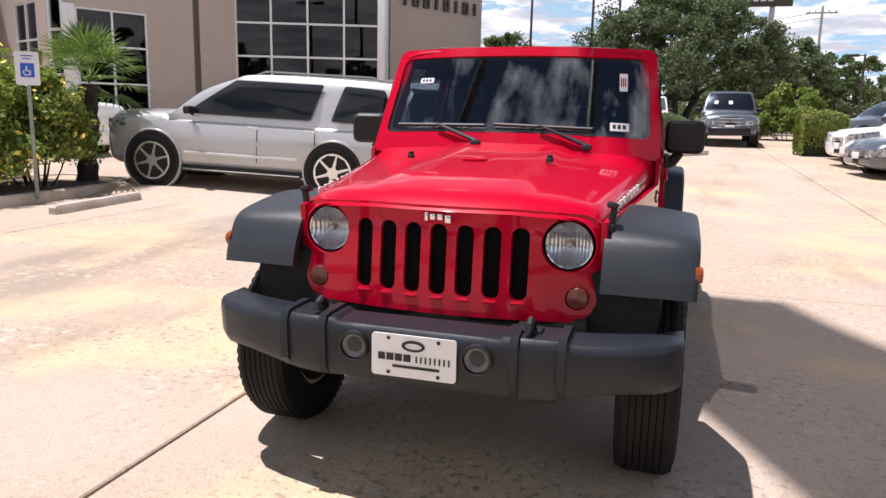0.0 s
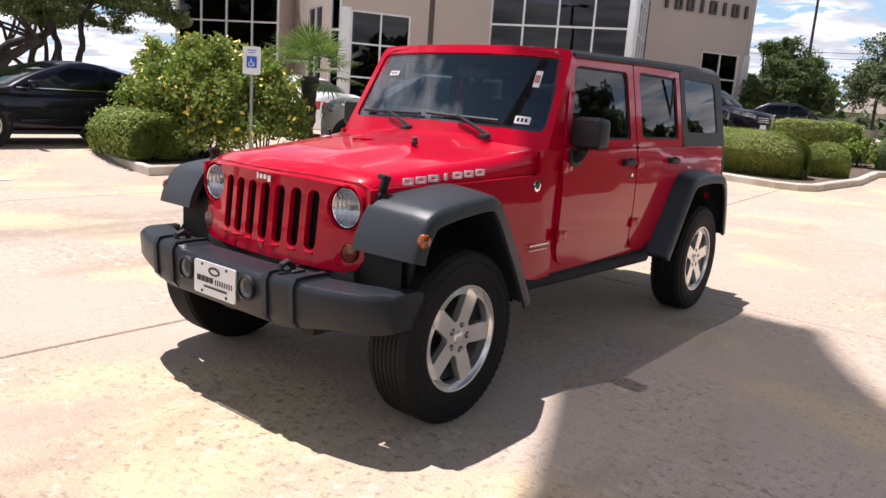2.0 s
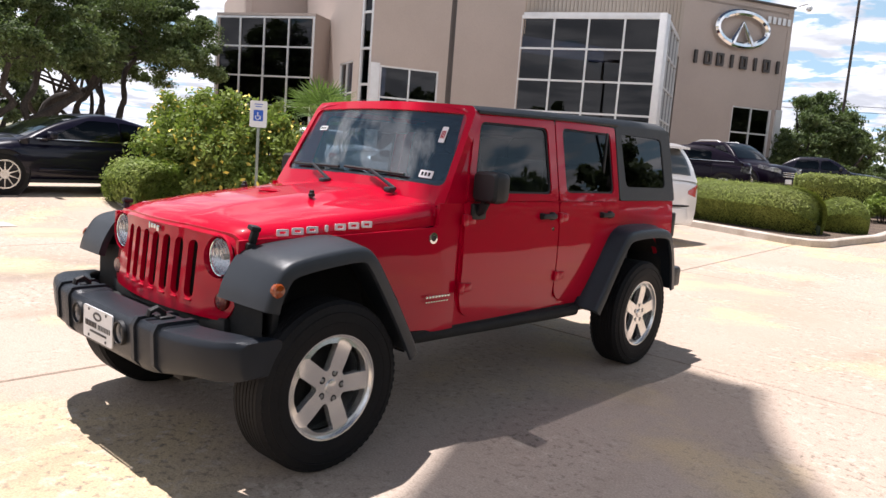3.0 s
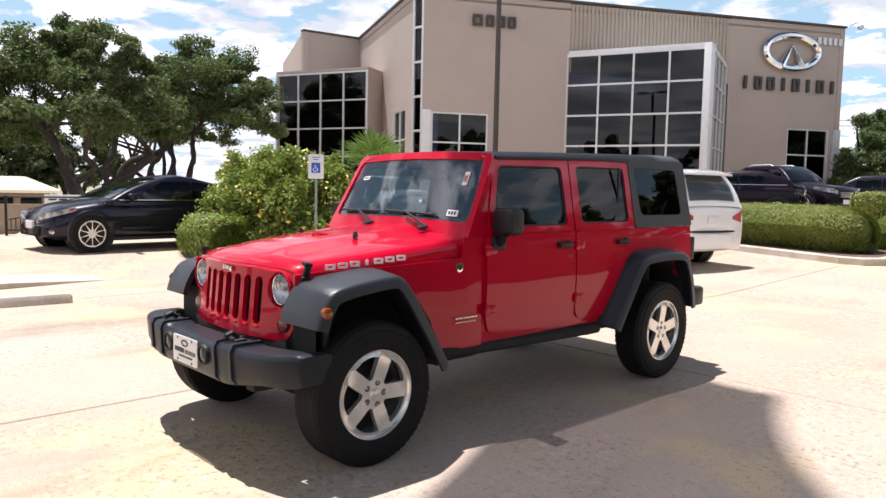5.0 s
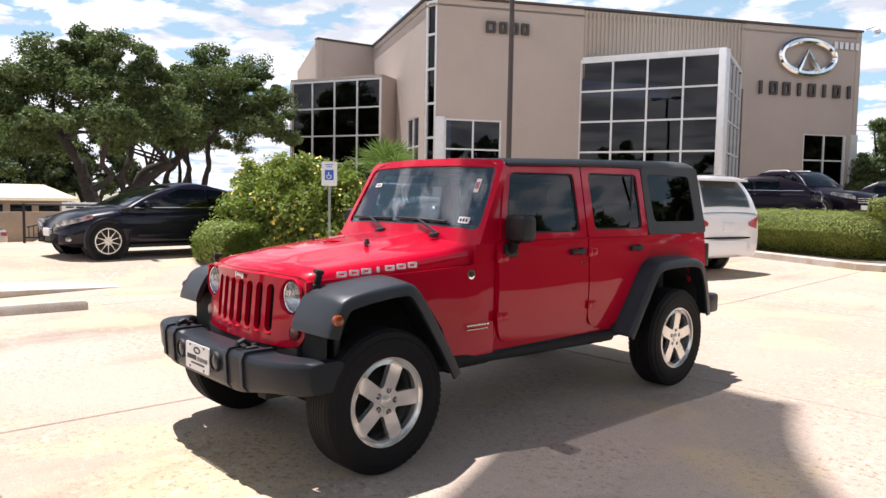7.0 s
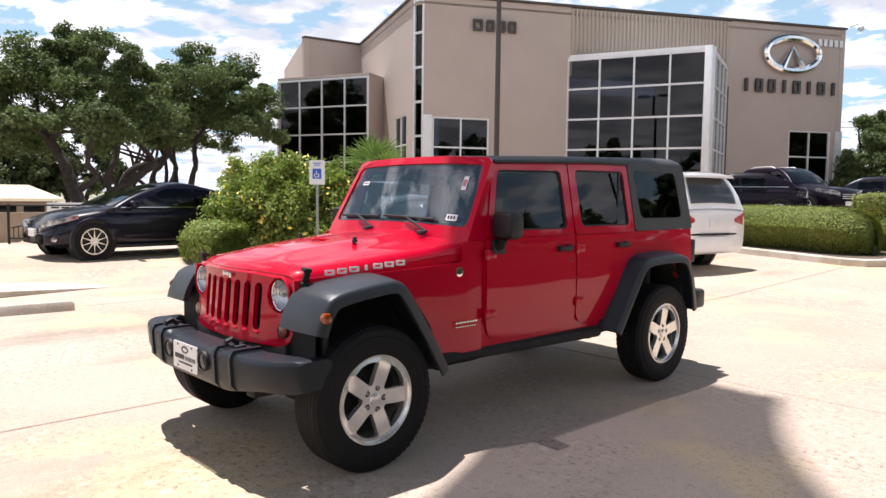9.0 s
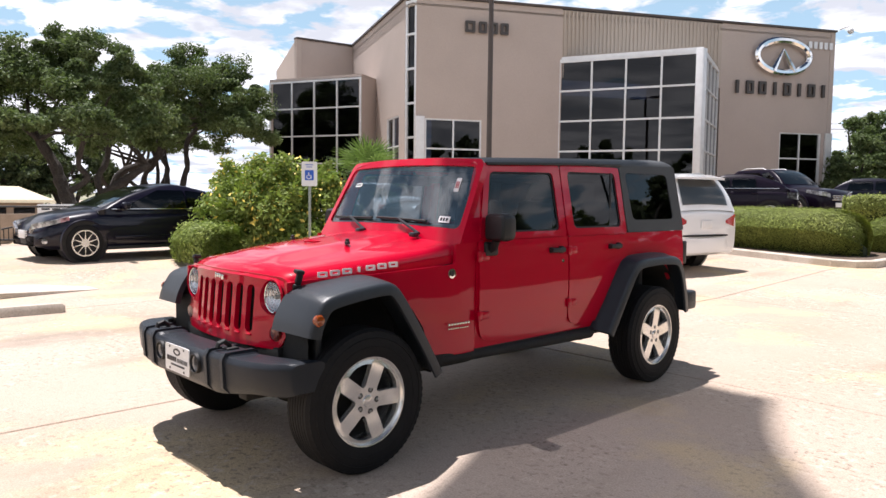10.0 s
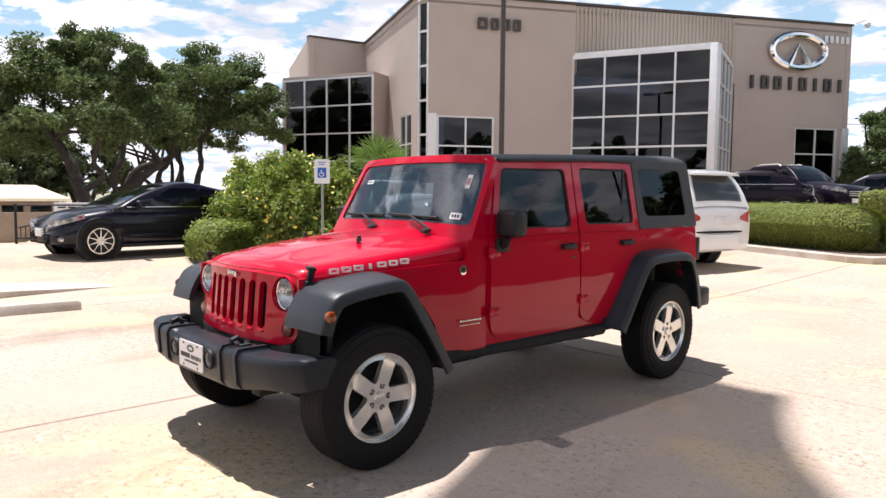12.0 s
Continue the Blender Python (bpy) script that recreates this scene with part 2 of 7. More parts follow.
def plate(bm, outer, holes=(), place=None, depth=0.02, cuts=0.0, cut_axis=1):
    """A flat sheet with holes, drawn in 2D, depth thick; place turns (u, v, w) into a point, w from 0 to depth."""
    start = set(bm.verts)
    loops = []
    for loop in (outer, *holes):
        vs = [bm.verts.new((p[0], p[1], 0)) for p in loop]
        es = [bm.edges.new((vs[i], vs[(i + 1) % len(vs)])) for i in range(len(vs))]
        loops.append((vs, es))
    bmesh.ops.triangle_fill(bm, use_beauty=True, edges=[e for _, es in loops for e in es], normal=(0, 0, 1))
    if cuts:
        for axis in (0, 1) if cut_axis == 2 else (cut_axis,):
            lo, hi = min(p[axis] for p in outer), max(p[axis] for p in outer)
            k = lo + cuts
            while k < hi - 1e-4:
                verts = [v for v in bm.verts if v not in start]
                geom = verts + list({e for v in verts for e in v.link_edges}) + list({f for v in verts for f in v.link_faces})
                co, no = [0, 0, 0], [0, 0, 0]
                co[axis], no[axis] = k, 1
                bmesh.ops.bisect_plane(bm, geom=geom, dist=1e-5, plane_co=co, plane_no=no)
                k += cuts
    verts = [v for v in bm.verts if v not in start]
    faces = list({f for v in verts for f in v.link_faces})
    rim = [e for e in {e for v in verts for e in v.link_edges} if len(e.link_faces) == 1]
    low = {v: bm.verts.new((v.co.x, v.co.y, depth)) for v in verts}
    for f in faces:
        bm.faces.new([low[v] for v in f.verts][::-1])
    for e in rim:
        a, b = e.verts
        bm.faces.new((a, b, low[b], low[a]))
    if place:
        for v in [v for v in bm.verts if v not in start]:
            v.co = Vector(place(*v.co))
    return bm


def rounded(x0, z0, x1, z1, r, n=5):
    """A rectangle with round corners; r: one radius or four, from (x0, z0) anticlockwise."""
    rs = r if hasattr(r, "__len__") else [r] * 4
    out = []
    for (cx, cz, sx, sz, a0), q in zip(((x0, z0, 1, 1, 180), (x1, z0, -1, 1, 270), (x1, z1, -1, -1, 0), (x0, z1, 1, -1, 90)), rs):
        q = max(q, 1e-4)
        for k in range(n + 1):
            a = radians(a0 + 90 * k / n)
            out.append((cx + sx * q + q * math.cos(a), cz + sz * q + q * math.sin(a)))
    return out


def soften(points, r, n=4):
    """A polygon with its corners rounded."""
    out = []
    k = len(points)
    for i in range(k):
        p, a, b = Vector(points[i]), Vector(points[i - 1]), Vector(points[(i + 1) % k])
        q = min(r, (a - p).length * 0.45, (b - p).length * 0.45)
        s, e = p + (a - p).normalized() * q, p + (b - p).normalized() * q
        for j in range(n + 1):
            t = j / n
            out.append(tuple((1 - t) ** 2 * s + 2 * t * (1 - t) * p + t * t * e))
    return out


def circle(cx, cz, r, n=28):
    return [(cx + r * math.cos(k * math.tau / n), cz + r * math.sin(k * math.tau / n)) for k in range(n)]


def smooth_path(points, n=6):
    """Catmull-Rom through points."""
    p = [Vector(q) for q in points]
    out = []
    for i in range(len(p) - 1):
        a, b, c, d = p[max(i - 1, 0)], p[i], p[i + 1], p[min(i + 2, len(p) - 1)]
        for j in range(n):
            t = j / n
            out.append(0.5 * (2 * b + (c - a) * t + (2 * a - 5 * b + 4 * c - d) * t * t + (3 * b - a - 3 * c + d) * t ** 3))
    out.append(p[-1])
    return out


# ---- the red off-road car: front axle at the origin, nose towards -y ----
jeep = thing("off_road_car", pose(0, 0, 0), "glossy red four-door off-road car with grey flares and hardtop on concrete", "car")


def side_x(z):
    """Half width of the body at a height."""
    return 0.778 - 0.16 * (z - 0.88) ** 2 if z < 1.22 else 0.7595 - 0.185 * (z - 1.22)


def wall_of(s, lift=0.0):
    return lambda y, z, w: (s * (side_x(z) + lift - w), y, z)


def fender_x(y):
    return 0.60 + 0.158 * min(max((y + 0.3) / 1.1, 0), 1) ** 0.85


def wheel_parts(parent, cx, s, cy, cz):
    """A tyre with ribs and a five-spoke rim, s: the side it faces."""
    tyre = bmesh.new()
    prof = [(-0.118, 0.235), (-0.128, 0.262), (-0.132, 0.31), (-0.128, 0.355), (-0.118, 0.379), (-0.098, 0.389)]
    for k in range(-3, 4):
        c = k * 0.028
        prof += [(c - 0.011, 0.3925), (c + 0.011, 0.3925)]
        if k < 3:
            prof += [(c + 0.012, 0.383), (c + 0.016, 0.383)]
    prof += [(0.098, 0.389), (0.118, 0.379), (0.128, 0.355), (0.132, 0.31), (0.128, 0.262), (0.118, 0.235)]
    lathe(tyre, prof, 72, "x", (cx, cy, cz))
    for k in range(60):
        a = k * math.tau / 60
        for sx in (-1, 1):
            m = Matrix.Translation((cx, cy, cz)) @ Matrix.Rotation(a + sx * 0.02, 4, "X")
            box(tyre, (sx * 0.111, 0, 0.3725), (0.022, 0.020, 0.014), 0, m)
    t = part("tyre", tyre, RUBBER, parent, "black tyre with ribbed tread")
    ring = bmesh.new()
    for r in (0.30, 0.345):
        lathe(ring, [(s * 0.127, r - 0.004), (s * 0.1335, r), (s * 0.127, r + 0.004)], 64, "x", (cx, cy, cz))
    part("sidewall_ring", ring, RUBBER, t)
    rim = bmesh.new()
    lathe(rim, [(s * 0.06, 0.214), (s * 0.095, 0.222), (s * 0.108, 0.2315), (s * 0.119, 0.236), (s * 0.121, 0.243), (s * 0.114, 0.249), (s * 0.10, 0.247),
                (s * -0.10, 0.236), (s * -0.10, 0.216), (s * 0.03, 0.210)], 60, "x", (cx, cy, cz))
    wheel_rim = part("rim", rim, ALLOY, parent, "silver machined alloy rim")
    face = bmesh.new()
    holes = []
    turn_ = 0.0 if cy < 1 else 14.0
    for k in range(5):
        a = radians(36 + 72 * k + turn_)
        pts = [(0.082, -7.0), (0.14, -18.5), (0.203, -24.0), (0.208, -10.0), (0.209, 0), (0.208, 10.0), (0.203, 24.0), (0.14, 18.5), (0.082, 7.0)]
        holes.append(soften([(r * math.cos(a + radians(q)), r * math.sin(a + radians(q))) for r, q in pts], 0.010, 3))
    def dish(u, v, w):
        r = math.hypot(u, v)
        d = 0.112 - 0.026 * max(0, 1 - r / 0.21) ** 1.3 - 0.012 * max(0, (r - 0.2) / 0.03)
        return (cx + s * (d - w), cy + u, cz + v)
    plate(face, circle(0, 0, 0.232, 60), holes, dish, 0.040)
    part("spoke_face", face, ALLOY, wheel_rim)
    hub = bmesh.new()
    lathe(hub, [(s * 0.06, 0.034), (s * 0.098, 0.034), (s * 0.106, 0.029), (s * 0.110, 0.014), (s * 0.111, 0.0005)], 24, "x", (cx, cy, cz))
    part("hub_cap", hub, ALLOY, wheel_rim)
    for k in range(5):
        a = radians(72 * k + turn_)
        nut = bmesh.new()
        lathe(nut, [(s * 0.06, 0.0095), (s * 0.100, 0.0095), (s * 0.103, 0.007), (s * 0.103, 0.0005)], 8, "x", (cx, cy + 0.062 * math.cos(a), cz + 0.062 * math.sin(a)))
        part("lug_nut", nut, STEEL, wheel_rim)
        # Raised black disc paints the shaded pocket round each nut.
        shade_disc = bmesh.new()
        lathe(shade_disc, [(s * 0.062, 0.0165), (s * 0.0985, 0.0165), (s * 0.0985, 0.0005)], 16, "x", (cx, cy + 0.062 * math.cos(a), cz + 0.062 * math.sin(a)))
        part("lug_recess", shade_disc, BLACK, wheel_rim)
    disc = bmesh.new()
    lathe(disc, [(s * -0.02, 0.0005), (s * -0.02, 0.165), (s * 0.0, 0.165), (s * 0.0, 0.0005)], 36, "x", (cx, cy, cz))
    part("brake_disc", disc, DARK, wheel_rim)
    back = bmesh.new()
    lathe(back, [(s * -0.03, 0.0005), (s * -0.03, 0.215), (s * -0.05, 0.215), (s * -0.05, 0.0005)], 24, "x", (cx, cy, cz))
    part("wheel_back", back, DARK, wheel_rim)


for s in (-1, 1):
    for wy in (0.0, 2.946):
        w = new("wheel")
        w.parent = jeep
        # a turned-straight wheel on its stub axle
        wheel_parts(w, s * 0.775, s, wy, 0.393)
        # narrower than it is deep in its profile
        for ob in [q for q in bpy.data.objects if q.parent is w or (q.parent and q.parent.parent is w)]:
            for v in ob.data.vertices:
                v.co.x = s * 0.775 + (v.co.x - s * 0.775) * 0.86

# floor pan, engine bay and frame
pan = bmesh.new()
box(pan, (0, 1.75, 0.56), (1.40, 2.5, 0.12), 0.02)
box(pan, (0, 0.15, 0.72), (1.0, 0.9, 0.34), 0.02)
for s in (-1, 1):
    box(pan, (s * 0.42, 1.5, 0.46), (0.09, 4.0, 0.12), 0.01)
part("chassis", pan, DARK, jeep)
# Unseen tank, guard and silencer, added to block light under the car.
tank = bmesh.new()
box(tank, (-0.26, 1.95, 0.43), (0.62, 0.95, 0.22), 0.05)
part("fuel_tank", tank, DARK, jeep)
case = bmesh.new()
box(case, (0.08, 1.10, 0.42), (0.56, 0.55, 0.22), 0.06)
part("gearbox_guard", case, DARK, jeep)
pipe = bmesh.new()
rings = [[(0.16 + 0.34 * math.cos(q * math.tau / 16), y, 0.46 + 0.12 * math.sin(q * math.tau / 16)) for q in range(16)] for y in (3.20, 3.24, 3.42, 3.46)]
loft(pipe, rings)
part("silencer", pipe, DARK, jeep)
for wy in (0.0, 2.946):
    axles = bmesh.new()
    tube(axles, [(-0.7, wy, 0.39), (0.7, wy, 0.39)], 0.05)
    bmesh.ops.create_uvsphere(axles, u_segments=16, v_segments=10, radius=0.14, matrix=Matrix.Translation((0.1, wy, 0.37)))
    part("axle", axles, DARK, jeep)
for s in (-1, 1):
    for wy, y0, y1 in ((0, -0.36, 0.5), (2.946, 2.42, 3.4)):
        liner = bmesh.new()
        rings = []
        for k in range(13):
            a = math.pi * k / 12
            rings.append([(s * x, max(wy - 0.53 * math.cos(a), wy - 0.33 if wy < 1 else 0), 0.45 + 0.555 * math.sin(a)) for x in (0.44, 0.79)])
        loft(liner, rings, closed=False, caps=False)
        box(liner, (s * 0.44, wy + 0.13, 0.74), (0.03, 0.74, 0.54))
        part("wheel_liner", liner, DARK, jeep)

# bonnet with a raised middle and folded sides
def hood_ring(y):
    k = min(max((y + 0.38) / 1.14, 0), 1)
    nose = max(0, (-0.30 - y) / 0.11)
    w = 0.575 + 0.135 * k - 0.02 * nose ** 2
    zc = 1.095 + 0.135 * k ** 0.9 - 0.05 * nose ** 2
    ze = 1.072 + 0.095 * k + 0.034 * k * k - 0.045 * nose ** 2
    dome = 0.022 * min(1, max(0, (y + 0.33) / 0.2))
    half = [(0, zc + dome), (0.16, zc + dome), (0.27, zc + dome * 0.9), (0.33, zc - 0.004), (0.42, zc - 0.008), (w - 0.07, ze + 0.004), (w - 0.025, ze - 0.008),
            (w, ze - 0.035), (w + 0.006, ze - 0.07), (w + 0.007, ze - 0.115)]
    # the front edge sweeps back towards the corners, as the grille does
    sweep = 0.26 * max(0, 1 - (y + 0.41) / 0.55)
    pts = [(x, y + sweep * x * x, z) for x, z in half]
    return [(-x, yy, z) for x, yy, z in pts[:0:-1]] + pts

hood = bmesh.new()
ys = [-0.41, -0.40, -0.38, -0.35, -0.30, -0.24, -0.16, -0.06, 0.08, 0.24, 0.40, 0.56, 0.68, 0.74, 0.76]
loft(hood, [hood_ring(y) for y in ys], closed=False, caps=False)
bonnet = part("bonnet", hood, RED, jeep, "red bonnet with raised middle", 40)
cowl = bmesh.new()
rings = []
for y, dz, wide in ((0.761, -0.004, 1.0), (0.775, 0.0, 1.01), (0.80, 0.010, 1.02), (0.86, 0.022, 1.02)):
    r = hood_ring(0.76)
    rings.append([(x * wide, y, z + dz) for x, _, z in r])
loft(cowl, rings, closed=False, caps=False)
part("cowl_panel", cowl, RED, jeep, "", 40)
vent = bmesh.new()
for k in range(9):
    box(vent, (-0.28 + k * 0.07, 0.80, 1.262), (0.05, 0.014, 0.01), 0.003)
part("cowl_vent", vent, BLACK, jeep)
for x, y, z in ((-0.36, 0.30, 1.195), (0.29, 0.28, 1.203)):
    nz = bmesh.new()
    lathe(nz, [(0, 0.017), (0.014, 0.017), (0.016, 0.013), (0.03, 0.012), (0.033, 0.009), (0.033, 0.001)], 14, "z", (x, y, z - 0.006))
    part("washer_nozzle", nz, BLACK, bonnet, "small black washer nozzle")
prop = bmesh.new()
lathe(prop, [(0.0, 0.055), (0.008, 0.06), (0.011, 0.052), (0.003, 0.046)], 24, "z", (-0.04, 0.25, 1.193))
part("bonnet_emblem", prop, RED, bonnet)
for s in (-1, 1):
    latch = bmesh.new()
    lean = Matrix.Translation((s * 0.606, -0.272, 1.045)) @ Matrix.Rotation(radians(s * 12), 4, "Y") @ Matrix.Rotation(radians(-10), 4, "X")
    box(latch, (0, 0, 0.0), (0.020, 0.030, 0.080), 0.006, lean)
    box(latch, (-s * 0.008, 0, 0.040), (0.040, 0.052, 0.024), 0.008, lean)
    box(latch, (s * 0.004, 0, -0.040), (0.034, 0.052, 0.030), 0.008, lean)
    box(latch, (s * 0.008, 0.012, 0.0), (0.012, 0.014, 0.060), 0.004, lean)
    part("bonnet_latch", latch, BLACK, bonnet, "black rubber bonnet latch")
    # seven plain hollow plates along the bonnet's side stand for the model name
    for k in range(7):
        y0 = -0.150 + k * 0.0755
        xx = 0.575 + 0.135 * min(max((y0 + 0.40) / 1.14, 0), 1) + 0.009
        width = 0.016 if k == 3 else 0.060
        m = Matrix.Translation((s * xx, y0 + 0.028, 1.055 + 0.085 * (y0 + 0.38) / 1.14 - 0.010)) @ Matrix.Rotation(-s * 0.105, 4, "Z")
        nb = bmesh.new()
        wide = width / 2
        hole_ = [] if k == 3 else [rounded(-wide + 0.013, -0.006, wide - 0.013, 0.006, 0.003, 2)]
        plate(nb, rounded(-wide, -0.0155, wide, 0.0155, 0.004, 2), hole_, lambda u, v, w: m @ Vector((0.003 - w, u, v)), 0.006)
        part("name_plate", nb, LETTERGREY, bonnet, "plain silver letter plate")

# grille panel with seven slots and round lamp openings
def grille_at(x, z, w):
    return (x, -0.402 + 0.28 * x * x + 0.05 * max(0, z - 0.98) + 0.085 * min(0, z - 0.99) + w, z)

gp = bmesh.new()
outline = soften([(-0.545, 0.665), (0.545, 0.665), (0.600, 0.80), (0.612, 0.985), (0.545, 1.052), (0.30, 1.064), (-0.30, 1.064), (-0.545, 1.052), (-0.612, 0.985), (-0.600, 0.80)], 0.06, 5)
slots = [rounded(-0.3 + 0.1 * k - 0.032, 0.735, -0.3 + 0.1 * k + 0.032, 0.998, 0.03, 4) for k in range(7)]
lamp_holes = [circle(s * 0.468, 0.942, 0.095, 32) for s in (-1, 1)]
turn_holes = [circle(s * 0.508, 0.752, 0.043, 20) for s in (-1, 1)]
plate(gp, outline, slots + lamp_holes + turn_holes, grille_at, 0.04, 0.06, 0)
grille = part("grille", gp, RED, jeep, "red seven-slot grille", 40)
for k in range(7):
    lips = bmesh.new()
    x = -0.3 + 0.1 * k
    m = Matrix.Translation(grille_at(x, 0.728, -0.001))
    box(lips, (0, 0.002, -0.004), (0.05, 0.016, 0.012), 0.005, m)
    part("slot_lip", lips, RED, grille)
for k in range(7):
    insert = bmesh.new()
    box(insert, (0, 0, 0), (0.066, 0.004, 0.266), 0.001, Matrix.Translation(grille_at(-0.3 + 0.1 * k, 0.866, 0.026)) @ Matrix.Rotation(-0.085, 4, "X"))
    part("slot_mesh", insert, SLOT, grille, "black slot insert")
mesh_back = bmesh.new()
box(mesh_back, (0, -0.30, 0.865), (0.72, 0.02, 0.33))
for k in range(24):
    box(mesh_back, (0, -0.315, 0.72 + k * 0.0125), (0.70, 0.012, 0.004))
part("radiator", mesh_back, BLACK, grille)
for s in (-1, 1):
    c = Vector(grille_at(s * 0.468, 0.942, 0))
    bezel = bmesh.new()
    lathe(bezel, [(0.004, 0.1035), (-0.005, 0.1015), (-0.007, 0.0985), (-0.003, 0.0955), (0.012, 0.0945)], 40, "y", c)
    part("lamp_bezel", bezel, RED, grille)
    c.y += 0.010
    well = bmesh.new()
    lathe(well, [(0.000, 0.0965), (0.030, 0.094), (0.030, 0.078)], 36, "y", c)
    part("lamp_well", well, SLOT, grille)
    lamp = bmesh.new()
    lathe(lamp, [(0.020, 0.0870), (-0.004, 0.0870), (-0.010, 0.0845), (-0.008, 0.0815), (0.010, 0.0805)], 40, "y", c)
    head = part("headlight", lamp, CHROME, jeep, "round clear headlight with chrome ring")
    bowl = bmesh.new()
    lathe(bowl, [(0.052 * (1 - (k / 9) ** 2) - 0.002, 0.001 + 0.0805 * k / 9) for k in range(10)], 40, "y", c)
    part("reflector", bowl, REFLECTOR, head)
    bulb = bmesh.new()
    lathe(bulb, [(0.05, 0.012), (0.012, 0.014), (0.004, 0.011), (0.002, 0.0005)], 14, "y", c)
    part("bulb", bulb, STEEL, head)
    pane = bmesh.new()
    lathe(pane, [(-0.006, 0.0820), (-0.012, 0.067), (-0.017, 0.045), (-0.019, 0.02), (-0.0195, 0.0008)], 36, "y", c)
    part("lens", pane, LENS, head)
    tc_ = Vector(grille_at(s * 0.508, 0.752, 0))
    turn = bmesh.new()
    lathe(turn, [(0.02, 0.042), (-0.004, 0.042), (-0.010, 0.036), (-0.012, 0.001)], 24, "y", tc_)
    part("turn_signal", turn, AMBER_DULL, jeep, "round dull amber turn signal")
name = bmesh.new()
for k, (x, wd, hg) in enumerate(((-0.046, 0.013, 0.032), (-0.022, 0.021, 0.022), (0.006, 0.021, 0.022), (0.036, 0.023, 0.029))):
    box(name, (x, -0.412, 1.024 - (0.006 if k == 3 else 0)), (wd, 0.008, hg), 0.003)
part("maker_badge", name, CHROME, grille, "plain chrome badge bars")

# front wings behind the grille and up to the doors
for s in (-1, 1):
    wing = bmesh.new()
    arch = [(0.53 * math.cos(a), 0.42 + 0.575 * math.sin(a)) for a in [radians(10 + 10.5 * k) for k in range(12)]]
    pts = [(-0.335, 0.93), (-0.335, 1.03), (-0.2, 1.04), (0.2, 1.05), (0.74, 1.08), (0.757, 1.09), (0.762, 1.205), (0.928, 1.21), (0.928, 0.50), (0.52, 0.50)] + arch + [(0, 0)]
    plate(wing, pts[:-1], (), lambda y, z, w: (s * (min(fender_x(y), side_x(z)) - 0.002 - w), y, z), 0.02, 0.08, 2)
    part("front_wing", wing, RED, jeep, "", 40)
    bd = bmesh.new()
    lathe(bd, [(s * 0.0, 0.031), (s * 0.005, 0.030), (s * 0.006, 0.0005)], 24, "x", (s * (fender_x(0.73) - 0.002), 0.73, 1.025))
    badge = part("trail_badge", bd, CHROME, jeep, "small round silver badge")
    bi = bmesh.new()
    lathe(bi, [(s * 0.004, 0.017), (s * 0.0075, 0.017), (s * 0.0075, 0.0005)], 20, "x", (s * (fender_x(0.73) - 0.002), 0.73, 1.025))
    part("badge_face", bi, INK, badge)
    lbl = bmesh.new()
    for k in range(8):
        box(lbl, (s * 0.763, 0.70 + k * 0.024, 0.712), (0.004, 0.017, 0.014), 0.002)
    for k in range(9):
        box(lbl, (s * 0.76, 0.70 + k * 0.02, 0.685), (0.004, 0.012, 0.008), 0.001)
    part("model_badge", lbl, CHROME, jeep, "plain silver badge bars")

